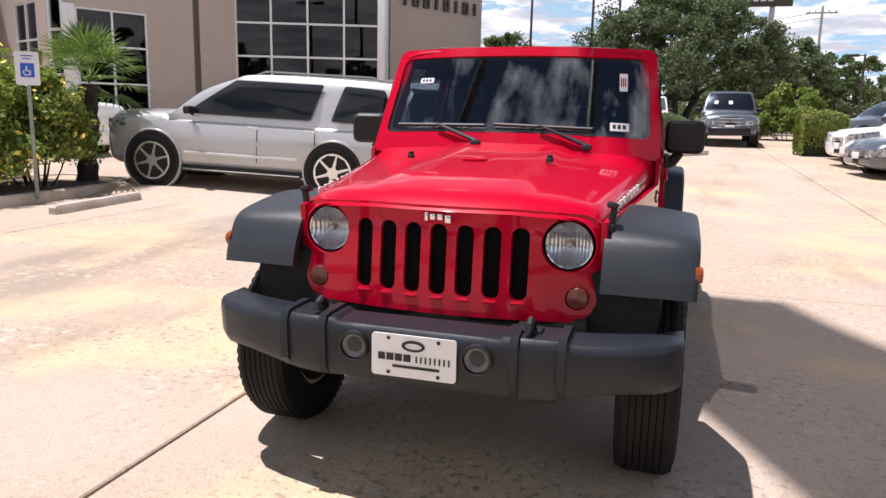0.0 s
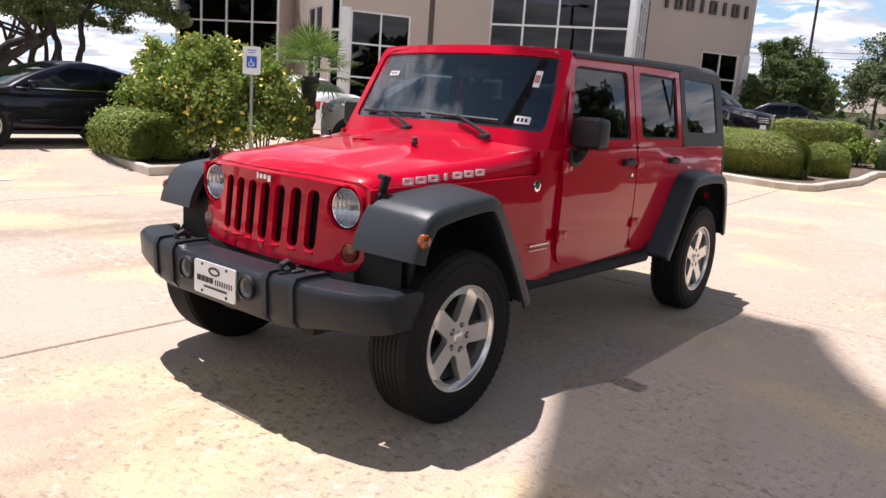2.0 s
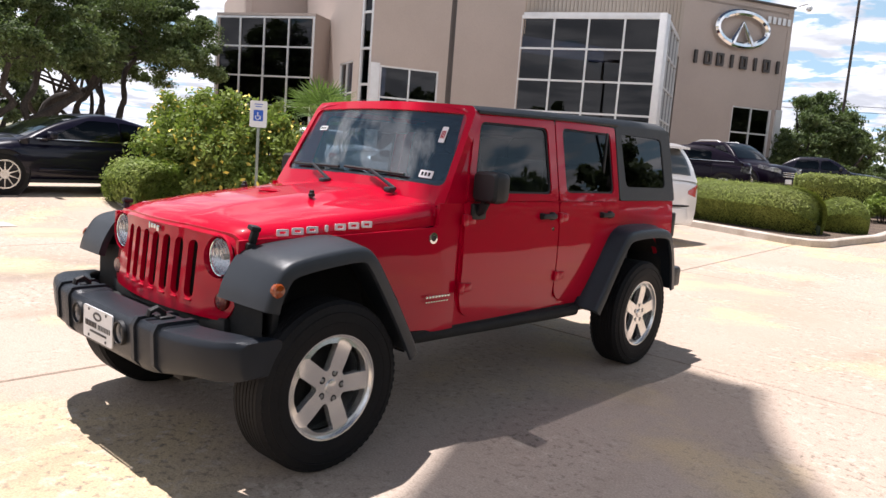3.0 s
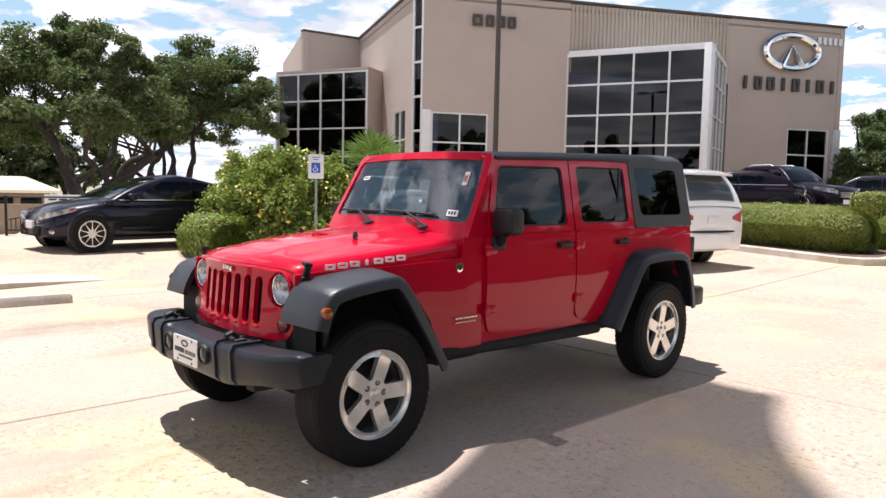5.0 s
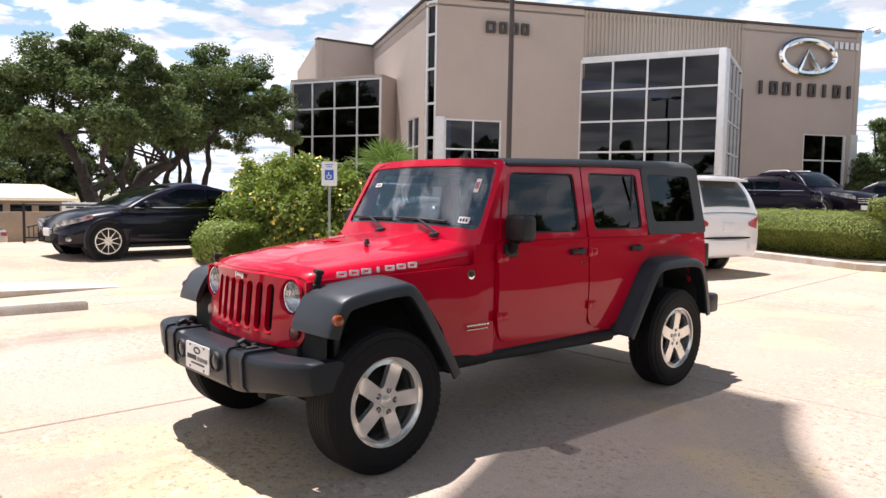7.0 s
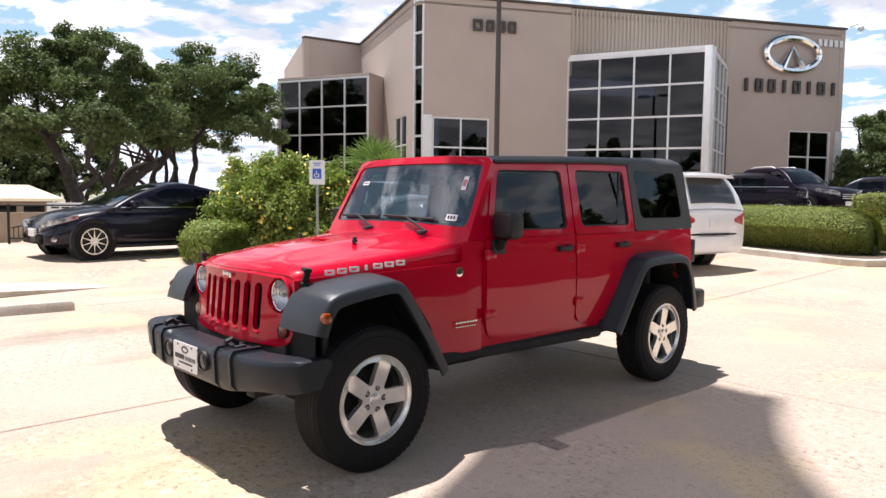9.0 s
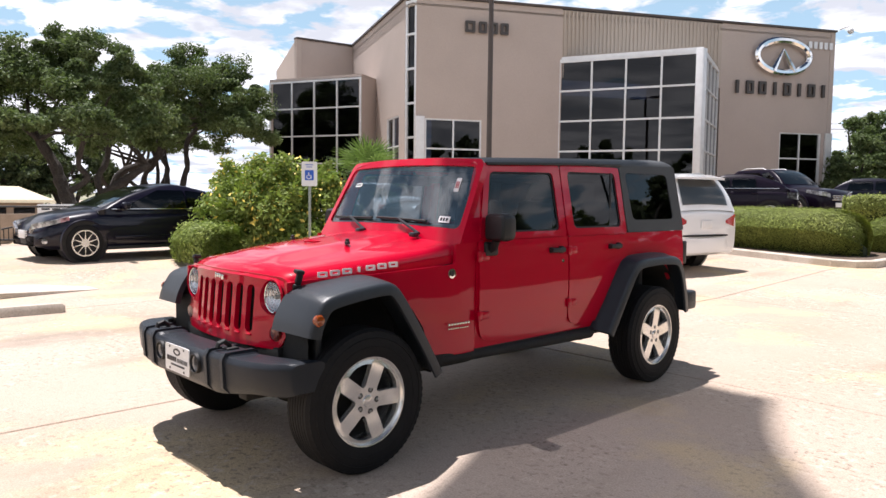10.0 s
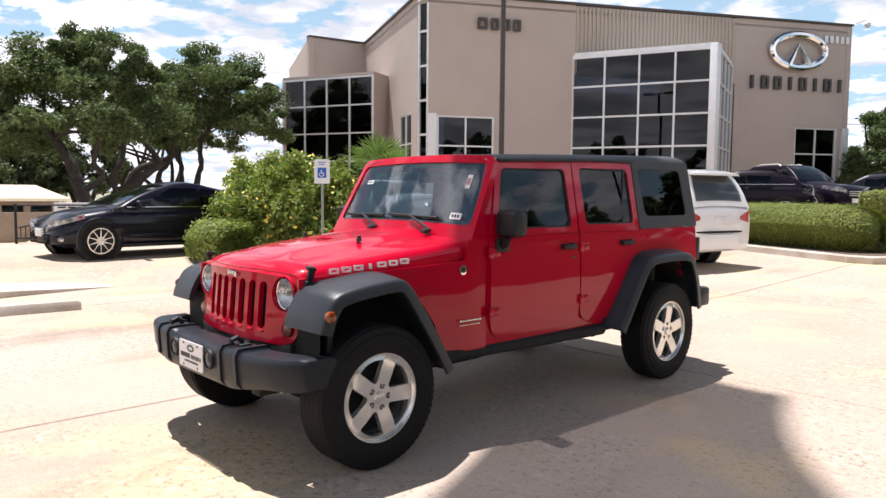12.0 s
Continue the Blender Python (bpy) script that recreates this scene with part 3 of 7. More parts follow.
# body side below the belt: sill, quarter panel; doors stand proud of it
for s in (-1, 1):
    tub = bmesh.new()
    arch = [(2.946 + 0.52 * math.cos(a), 0.42 + 0.60 * math.sin(a)) for a in [radians(10 + 10 * k) for k in range(17)]]
    pts = [(0.93, 0.50), (0.93, 1.225), (3.555, 1.225), (3.555, 0.50)] + arch[:] + [(2.44, 0.50)]
    plate(tub, pts, (), wall_of(s, -0.012), 0.03, 0.12, 2)
    part("body_side", tub, RED, jeep, "", 40)

    def door(y0, y1, curve):
        d = bmesh.new()
        if curve:
            low = [(y0, 1.218), (y0, 0.66), (y0 + 0.03, 0.60), (y0 + 0.09, 0.575), (2.28, 0.575), (2.33, 0.60), (2.42, 0.80), (2.52, 0.96), (y1, 1.06), (y1, 1.218)]
        else:
            low = [(y0, 1.218), (y0, 0.68), (y0 + 0.03, 0.60), (y0 + 0.11, 0.565), (y1 - 0.04, 0.575), (y1, 0.615), (y1, 1.218)]
        plate(d, soften(low, 0.03, 3), (), wall_of(s, 0.004), 0.02, 0.07, 2)
        ob = part("door_panel", d, RED, jeep, "red door with black handle", 40)
        up = bmesh.new()
        if curve:
            fr = [(y0, 1.222), (y1, 1.222), (y1 - 0.01, 1.735), (y0 + 0.0, 1.735)]
            gl = [(y0 + 0.085, 1.275), (y1 - 0.065, 1.275), (y1 - 0.075, 1.69), (y0 + 0.075, 1.685)]
        else:
            fr = [(y0 + 0.02, 1.222), (y1, 1.222), (y1, 1.728), (y0 + 0.145, 1.706)]
            gl = [(y0 + 0.085, 1.265), (y1 - 0.07, 1.265), (y1 - 0.08, 1.672), (y0 + 0.182, 1.660)]
        plate(up, soften(fr, 0.03, 3), [soften(gl, 0.045, 4)], wall_of(s, 0.002), 0.03)
        part("window_frame", up, RED, ob)
        seal = bmesh.new()
        big = soften(gl, 0.045, 4)
        cy_, cz_ = sum(p[0] for p in big) / len(big), sum(p[1] for p in big) / len(big)
        small = [(cy_ + (p[0] - cy_) * 0.955, cz_ + (p[1] - cz_) * 0.945) for p in big]
        plate(seal, big, [small], wall_of(s, -0.006), 0.012)
        part("window_seal", seal, BLACK, ob)
        pane = bmesh.new()
        plate(pane, big, (), wall_of(s, -0.012), 0.005)
        part("window_pane", pane, TINT if curve else FRONTPANE, ob, "tinted side window")
        if curve:
            part("window_bar", B((s * (side_x(1.48) - 0.006), y1 - 0.17, 1.48), (0.012, 0.022, 0.42), 0.003, None), BLACK, ob)
        hd = bmesh.new()
        hy = y1 - (0.14 if not curve else 0.20)
        box(hd, (s * (side_x(1.13) + 0.028), hy, 1.13), (0.026, 0.15, 0.034), 0.01)
        box(hd, (s * (side_x(1.13) + 0.010), hy + 0.055, 1.13), (0.03, 0.045, 0.05), 0.01)
        box(hd, (s * (side_x(1.13) + 0.010), hy - 0.055, 1.13), (0.03, 0.04, 0.04), 0.01)
        part("handle", hd, BLACK, ob, "black plastic door handle")
        for hz in (0.745, 1.12):
            hg = bmesh.new()
            box(hg, (s * (side_x(hz) + 0.012), y0 - 0.005, hz), (0.020, 0.042, 0.065), 0.006)
            box(hg, (s * (side_x(hz) + 0.008), y0 + 0.05, hz), (0.014, 0.07, 0.05), 0.005)
            part("hinge", hg, RED, ob)
        return ob

    pillar = bmesh.new()
    plate(pillar, [(0.818, 1.205), (0.985, 1.21), (1.112, 1.718), (1.066, 1.718)], (), wall_of(s, -0.008), 0.05)
    part("front_pillar", pillar, RED, jeep)
    front_door = door(0.945, 1.868, False)
    door(1.882, 2.652, True)
    key = bmesh.new()
    lathe(key, [(s * 0.0, 0.013), (s * 0.006, 0.012), (s * 0.006, 0.0005)], 14, "x", (s * (side_x(1.03) + 0.004), 1.80, 1.05))
    part("door_lock", key, CHROME, front_door)

    # wing mirror
    mm = bmesh.new()
    rings = []
    for k, (y, f) in enumerate(((0.87, 0.80), (0.885, 0.95), (0.93, 1.0), (0.985, 0.93), (1.005, 0.8))):
        rings.append([(s * (0.858 + u * f), y + 0.085 + 0.02 * (1 - u * 6), 1.305 + v * f) for u, v in rounded(-0.095, -0.085, 0.10, 0.085, 0.035, 4)])
    loft(mm, rings)
    mirror = part("wing_mirror", mm, BLACK, jeep, "black plastic wing mirror")
    arm = bmesh.new()
    tube(arm, [(s * 0.765, 1.045, 1.165), (s * 0.81, 1.04, 1.18), (s * 0.84, 1.03, 1.225)], [0.035, 0.028, 0.026], 10)
    box(arm, (s * 0.775, 1.05, 1.165), (0.03, 0.12, 0.09), 0.012)
    part("mirror_arm", arm, BLACK, mirror)
    mg = bmesh.new()
    plate(mg, rounded(-0.075, -0.066, 0.078, 0.066, 0.025), (), lambda u, v, w: (s * (0.858 + u), 1.0925 + w - 0.12 * u, 1.305 + v), 0.004)
    part("mirror_glass", mg, CHROME, mirror)

    # flares: a section swept along the arch
    def flare(path, inner, lab):
        pts = [Vector((0, y, z)) for y, z in path]
        pts = smooth_path(pts, 5)
        fb = bmesh.new()
        rings = []
        n = len(pts)
        for i, p in enumerate(pts):
            d = (pts[min(i + 1, n - 1)] - pts[max(i - 1, 0)]).normalized()
            out = Vector((0, -d.z, d.y))
            if out.z < 0 and abs(d.y) > 0.2:
                out = -out
            x0 = inner(p.y)
            prof = [(x0 - 0.01, 0.0), (x0 + 0.05, -0.002), (0.82, -0.012), (0.893, -0.022), (0.907, -0.028), (0.914, -0.040), (0.917, -0.088), (0.903, -0.092), (0.88, -0.055), (x0 - 0.01, -0.035)]
            rings.append([(s * x, p.y + out.y * o, p.z + out.z * o) for x, o in prof])
        loft(fb, rings)
        return part("flare", fb, FLARE, jeep, lab, 38)

    ff = flare([(-0.422, 0.795), (-0.402, 0.865), (-0.355, 0.95), (-0.315, 0.988), (-0.25, 1.012), (-0.1, 1.036), (0.08, 1.052), (0.16, 1.035), (0.225, 0.975), (0.32, 0.84), (0.43, 0.67), (0.53, 0.50)],
               lambda y: min(0.60 if y < -0.25 else fender_x(y), 0.74), "dark grey plastic front wheel flare")
    flare([(2.19, 0.515), (2.31, 0.69), (2.43, 0.865), (2.51, 0.97), (2.575, 1.022), (2.68, 1.046), (2.9, 1.056), (3.12, 1.05), (3.22, 1.03), (3.29, 0.98), (3.36, 0.86), (3.41, 0.70), (3.44, 0.555)],
          lambda y: 0.755, "dark grey plastic rear wheel flare")
    am = bmesh.new()
    lathe(am, [(s * -0.012, 0.030), (s * 0.006, 0.030), (s * 0.014, 0.024), (s * 0.017, 0.001)], 20, "x", (s * 0.911, -0.345, 0.872))
    part("side_marker", am, AMBER, ff, "round amber side marker")
    wb_ = bmesh.new()
    box(wb_, (s * 0.62, 3.36, 0.74), (0.36, 0.03, 0.44), 0.005)
    part("rear_liner", wb_, DARK, jeep)
    # black splash panel below the front flare
    sp = bmesh.new()
    box(sp, (s * 0.71, -0.27, 0.70), (0.18, 0.04, 0.17), 0.012)
    part("splash_panel", sp, BLACK, jeep)
    # rail tucked under the body, which comes out a little towards the rear wheel
    st = bmesh.new()
    tube(st, [(s * 0.68, 0.58, 0.51), (s * 0.735, 0.68, 0.495), (s * 0.742, 1.1, 0.492), (s * 0.765, 1.9, 0.488), (s * 0.775, 2.15, 0.488), (s * 0.70, 2.28, 0.50)], [0.026, 0.03, 0.032, 0.036, 0.036, 0.03], 12)
    part("side_rail", st, DARK, jeep, "dark rail under the doors")
    part("sill", B((s * 0.70, 1.4, 0.50), (0.10, 1.9, 0.07), 0.012), DARK, jeep)

# windscreen frame, leaning back
WS0, WS1 = Vector((0, 0.816, 1.225)), Vector((0, 1.078, 1.722))
ws_len = (WS1 - WS0).length
ws_up = (WS1 - WS0).normalized()
ws_out = Vector((0, -ws_up.z, ws_up.y))

def screen(lift):
    def at(u, v, w):
        taper = 1 - 0.075 * v / ws_len
        return Vector((u * taper, 0, 0)) + WS0 + ws_up * v + ws_out * (lift - w + 0.04 * (1 - (u / 0.75) ** 2))
    return at

sf = bmesh.new()
hole = rounded(-0.704, 0.066, 0.704, ws_len - 0.042, 0.045, 5)
plate(sf, rounded(-0.748, -0.045, 0.748, ws_len + 0.012, (0.02, 0.02, 0.05, 0.05), 5), [hole], screen(0.01), 0.05, 0.15, 0)
screen_frame = part("windscreen_frame", sf, RED, jeep, "red windscreen frame")
sb = bmesh.new()
plate(sb, [(u * 0.998, v) for u, v in hole], [rounded(-0.684, 0.088, 0.684, ws_len - 0.06, 0.04, 5)], screen(-0.004), 0.006, 0.15, 0)
part("screen_border", sb, INK, screen_frame)
sg = bmesh.new()
plate(sg, hole, (), screen(0.0), 0.005, 0.08, 0)
part("windscreen", sg, WSHIELD, screen_frame, "tinted windscreen")
for u0, u1, v0, v1, m_, n_ in ((0.505, 0.60, 0.105, 0.15, WHITE, "inspection_sticker"), (0.55, 0.592, 0.33, 0.43, WHITE, "stock_tag"), (-0.575, -0.495, 0.365, 0.395, WHITE, "price_label")):
    tag = bmesh.new()
    plate(tag, rounded(u0, v0, u1, v1, 0.004, 2), (), screen(0.0035), 0.002)
    tg = part(n_, tag, m_, screen_frame, "white sticker inside the glass")
    bars = bmesh.new()
    for k in range(3):
        a = u0 + (u1 - u0) * (0.14 + 0.26 * k)
        plate(bars, rounded(a, v0 + (v1 - v0) * 0.25, a + (u1 - u0) * 0.16, v0 + (v1 - v0) * 0.75, 0.002, 1), (), screen(0.0048), 0.001)
    part("sticker_bar", bars, INK if n_ != "stock_tag" else TAILRED, tg)
for x0, x1 in ((-0.16, -0.60), (0.40, -0.06)):
    wp = bmesh.new()
    a = screen(0.03)(x0, 0.0, 0)
    b = screen(0.035)(x0 + (x1 - x0) * 0.55, 0.10, 0)
    tube(wp, [a - Vector((0, 0.04, 0.0)), a, b], [0.013, 0.012, 0.008], 8)
    box(wp, tuple(a - Vector((0, 0.04, 0.005))), (0.05, 0.05, 0.03), 0.01)
    wiper = part("wiper", wp, FLARE, jeep, "black wiper at the screen's foot")
    bl = bmesh.new()
    p, q = screen(0.022)(x1 - 0.03, 0.105, 0), screen(0.022)(x0 + 0.02, 0.098, 0)
    tube(bl, [p, q], 0.009, 6)
    part("wiper_blade", bl, BLACK, wiper)

# roof and hardtop
def roof_ring(y):
    k = max(0.0, (y - 1.07) / 2.48)
    z = 1.733 + 0.094 * k ** 0.75
    w = 0.668 - 0.012 * k
    half = [(0, z + 0.022), (0.3, z + 0.020), (0.48, z + 0.012), (0.58, z - 0.0), (w - 0.025, z - 0.018), (w, z - 0.045), (w + 0.006, z - 0.075)]
    return [(-x, y, zz) for x, zz in half[:0:-1]] + [(x, y, zz) for x, zz in half]

rf = bmesh.new()
loft(rf, [roof_ring(y) for y in (1.085, 1.10, 1.18, 1.5, 1.86)], closed=False, caps=False)
part("front_roof_panel", rf, TOP, jeep, "dark grey hardtop roof panel", 40)
rf = bmesh.new()
rear = [roof_ring(y) for y in (1.868, 1.9, 2.3, 2.7, 3.2, 3.45)]
for dy, dz, f in ((3.52, -0.012, 0.99), (3.55, -0.04, 0.975)):
    rear.append([(x * f, dy, z + dz) for x, _, z in roof_ring(3.45)])
loft(rf, rear, closed=False, caps=False)
part("rear_roof_panel", rf, TOP, jeep, "dark grey hardtop roof", 40)
head_strip = bmesh.new()
rings = []
for y, dz in ((1.045, -0.018), (1.06, 0.0), (1.083, 0.003)):
    rings.append([(x * 1.002, y, z + dz) for x, _, z in roof_ring(1.085)])
loft(head_strip, rings, closed=False, caps=False)
part("roof_header", head_strip, RED, jeep, "", 40)
liner = bmesh.new()
box(liner, (0, 2.35, 1.715), (1.26, 2.3, 0.03), 0.01)
part("headliner", liner, CLOTH, jeep)
for s in (-1, 1):
    hs_ = bmesh.new()
    outl = soften([(2.665, 1.228), (3.555, 1.228), (3.525, 1.775), (2.655, 1.755)], 0.03, 4)
    win = soften([(2.765, 1.325), (3.405, 1.325), (3.375, 1.70), (2.725, 1.70)], 0.05, 4)
    plate(hs_, outl, [win], wall_of(s, 0.003), 0.035)
    hside = part("hardtop_side", hs_, TOP, jeep, "dark grey hardtop side with window")
    pane = bmesh.new()
    plate(pane, win, (), wall_of(s, -0.004), 0.005)
    part("quarter_window", pane, DARKTINT, hside, "dark tinted rear side window")
    gut = bmesh.new()
    tube(gut, [(s * 0.684, 1.09, 1.710), (s * 0.680, 2.0, 1.742), (s * 0.672, 2.66, 1.758)], 0.012, 6)
    part("roof_gutter", gut, BLACK, jeep)
    tl = bmesh.new()
    box(tl, (s * 0.715, 3.60, 1.03), (0.085, 0.07, 0.20), 0.012)
    lamp = part("tail_light", tl, BLACK, jeep, "black-framed red tail light")
    part("tail_lens", B((s * 0.717, 3.63, 1.03), (0.066, 0.03, 0.17), 0.008), TAILRED, lamp)
    rb = bmesh.new()
    box(rb, (s * 0.61, 3.665, 0.60), (0.38, 0.22, 0.17), 0.03)
    part("bumper_end", rb, TRIM, jeep)
back = bmesh.new()
plate(back, rounded(-0.74, 0.55, 0.74, 1.23, 0.03), (), lambda u, v, w: (u, 3.56 - w, v), 0.03)
part("tailgate", back, RED, jeep)
rg = bmesh.new()
plate(rg, rounded(-0.70, 1.235, 0.70, 1.76, 0.05), (), lambda u, v, w: (u * (1.03 - 0.08 * (v - 1.23) / 0.5), 3.555 - 0.06 * (v - 1.23) - w, v), 0.006)
part("rear_window", rg, DARKTINT, jeep)
rbm = bmesh.new()
box(rbm, (0, 3.66, 0.60), (0.9, 0.20, 0.15), 0.03)
part("rear_bumper", rbm, TRIM, jeep, "dark grey rear bumper")
spare = new("spare_wheel")
spare.parent = jeep
spt = bmesh.new()
lathe(spt, [(3.575, 0.23), (3.575, 0.33), (3.59, 0.385), (3.62, 0.40), (3.76, 0.40), (3.80, 0.385), (3.82, 0.33), (3.81, 0.23), (3.76, 0.20)], 48, "y", (0.05, 0, 1.0))
part("spare_tyre", spt, RUBBER, spare)
spr = bmesh.new()
lathe(spr, [(3.70, 0.001), (3.72, 0.06), (3.78, 0.2), (3.80, 0.24), (3.62, 0.24)], 30, "y", (0.05, 0, 1.0))
part("spare_rim", spr, ALLOY, spare)

# front bumper: a section that changes along x
def bumper_ring(x):
    a = abs(x)
    back_ = 0.10 * max(0, (a - 0.40) / 0.45) ** 1.5 + 0.05 * max(0, (a - 0.76) / 0.1) ** 2
    top = 0.665 + (0.012 if 0.30 < a < 0.52 else 0.0) + 0.012 * max(0, a - 0.52)
    low = 0.462 if a < 0.46 else 0.462 + 0.16 * min(a - 0.46, 0.22) + 0.004
    yf = -0.662 + back_
    f = 1 - 0.12 * max(0, (a - 0.85) / 0.03) ** 2
    zm = (top + low) / 2
    pts = [(yf + 0.05, top), (yf + 0.020, top - 0.003), (yf + 0.004, top - 0.018), (yf, top - 0.034), (yf + 0.008, low + 0.035), (yf + 0.03, low), (yf + 0.15, low), (yf + 0.19, low + 0.04), (yf + 0.19, top - 0.01), (yf + 0.17, top)]
    return [(x, y, zm + (z - zm) * f) for y, z in pts]

bp_ = bmesh.new()
loft(bp_, [bumper_ring(x) for x in (-0.88, -0.872, -0.85, -0.80, -0.70, -0.60, -0.525, -0.515, -0.46, -0.40, -0.31, -0.295, -0.15, 0, 0.15, 0.295, 0.31, 0.40, 0.46, 0.515, 0.525, 0.60, 0.70, 0.80, 0.85, 0.872, 0.88)])
bumper = part("front_bumper", bp_, TRIM, jeep, "dark grey plastic front bumper", 34)
for s in (-1, 1):
    for x in (0.345, 0.50):
        rib = bmesh.new()
        loft(rib, [[(s * (x + dx), y - 0.012 * (1 if i in (1, 2, 3, 4) else 0), z + 0.012 * (1 if i in (0, 9, 8, 1) else 0)) for i, (_, y, z) in enumerate(bumper_ring(x))] for dx in (-0.014, 0.014)])
        part("bumper_rib", rib, TRIM, bumper)
    hk = bmesh.new()
    tube(hk, [(s * 0.385, -0.55, 0.655), (s * 0.385, -0.555, 0.70), (s * 0.385, -0.585, 0.722), (s * 0.385, -0.615, 0.712), (s * 0.385, -0.622, 0.69)], 0.014, 8)
    box(hk, (s * 0.385, -0.55, 0.678), (0.075, 0.07, 0.02), 0.005)
    part("tow_hook", hk, BLACK, bumper, "black tow hook")
    fc = (s * 0.222, -0.664, 0.588)
    fg = bmesh.new()
    lathe(fg, [(0.012, 0.056), (-0.012, 0.054), (-0.014, 0.047), (-0.004, 0.043), (0.012, 0.043)], 32, "y", fc)
    fog = part("fog_light", fg, BLACK, bumper, "round fog light in the bumper")
    fr_ = bmesh.new()
    lathe(fr_, [(0.010, 0.001), (0.006, 0.025), (-0.002, 0.043)], 28, "y", fc)
    part("fog_reflector", fr_, FOGBOWL, fog)
    fl_ = bmesh.new()
    lathe(fl_, [(-0.004, 0.0435), (-0.010, 0.025), (-0.012, 0.001)], 28, "y", fc)
    part("fog_lens", fl_, LENS, fog)
skid = bmesh.new()
box(skid, (0, -0.40, 0.58), (1.26, 0.28, 0.06), 0.01)
box(skid, (0, -0.33, 0.60), (1.1, 0.06, 0.16), 0.01)
box(skid, (0, -0.1, 0.56), (1.0, 0.5, 0.05), 0.01)
part("skid_panel", skid, DARK, jeep)
air = bmesh.new()
box(air, (0, -0.46, 0.475), (0.8, 0.08, 0.05), 0.02)
part("air_dam", air, BLACK, jeep)
pl = bmesh.new()
plate(pl, rounded(-0.1525, 0.497, 0.1525, 0.648, 0.012, 3), (), lambda u, v, w: (u, -0.671 + w, v), 0.006)
num = part("dealer_plate", pl, WHITE, jeep, "white dealer plate with plain dark bars")
ink = bmesh.new()
for k in range(4):
    box(ink, (-0.115 + k * 0.031, -0.6725, 0.568), (0.026, 0.003, 0.026), 0.001)
for k in range(8):
    box(ink, (0.012 + k * 0.0165, -0.6725, 0.566), (0.006, 0.003, 0.024), 0.001)
box(ink, (0.01, -0.6725, 0.536), (0.17, 0.003, 0.010), 0.001)
plate(ink, [(0.042 * math.cos(k * math.tau / 24), 0.612 + 0.02 * math.sin(k * math.tau / 24)) for k in range(24)], [[(0.031 * math.cos(k * math.tau / 24), 0.611 + 0.011 * math.sin(k * math.tau / 24)) for k in range(24)]], lambda u, v, w: (u, -0.674 + w, v), 0.003)
for x in (-0.09, 0.09):
    for z in (0.512, 0.634):
        box(ink, (x, -0.673, z), (0.012, 0.004, 0.012), 0.003)
part("plate_print", ink, INK, num)

# cabin
dashb = bmesh.new()
box(dashb, (0, 1.12, 1.14), (1.38, 0.36, 0.24), 0.06)
box(dashb, (0.37, 1.02, 1.27), (0.38, 0.22, 0.07), 0.03)
part("dashboard", dashb, DASH, jeep)
for x in (-0.36, 0.36):
    for y, n in ((1.75, 0), (2.55, 1)):
        seat = bmesh.new()
        box(seat, (x, y, 0.88), (0.48, 0.5, 0.16), 0.05)
        m = Matrix.Translation((x, y + 0.27, 0.93)) @ Matrix.Rotation(radians(-14), 4, "X")
        box(seat, (0, 0, 0.27), (0.46, 0.13, 0.56), 0.05, m)
        box(seat, (0, 0.0, 0.64), (0.26, 0.10, 0.16), 0.04, m)
        part("seat", seat, CLOTH, jeep)
sw_ = bmesh.new()
m = Matrix.Translation((0.37, 1.36, 1.17)) @ Matrix.Rotation(radians(-62), 4, "X")
ring = [m @ Vector((0.19 * math.cos(k * math.tau / 28), 0.19 * math.sin(k * math.tau / 28), 0)) for k in range(29)]
tube(sw_, ring, 0.014, 8)
for a in (0, 120, 240):
    tube(sw_, [m @ Vector((0, 0, -0.02)), m @ Vector((0.19 * math.cos(radians(a - 90)), 0.19 * math.sin(radians(a - 90)), 0))], 0.016, 6)
part("steering_wheel", sw_, DASH, jeep)
rollbar = bmesh.new()
for y in (1.95, 3.1):
    tube(rollbar, [(-0.60, y, 0.65), (-0.60, y, 1.55), (-0.52, y, 1.66), (0.52, y, 1.66), (0.60, y, 1.55), (0.60, y, 0.65)], 0.035, 8)
for s in (-1, 1):
    tube(rollbar, [(s * 0.57, 1.2, 1.62), (s * 0.57, 3.1, 1.66)], 0.03, 8)
part("roll_bar", rollbar, CLOTH, jeep)
rv = bmesh.new()
box(rv, (0.0, 1.12, 1.60), (0.24, 0.035, 0.07), 0.02)
tube(rv, [(0, 1.12, 1.62), (0, 1.07, 1.66)], 0.01, 6)
part("rear_view_mirror", rv, DASH, jeep)


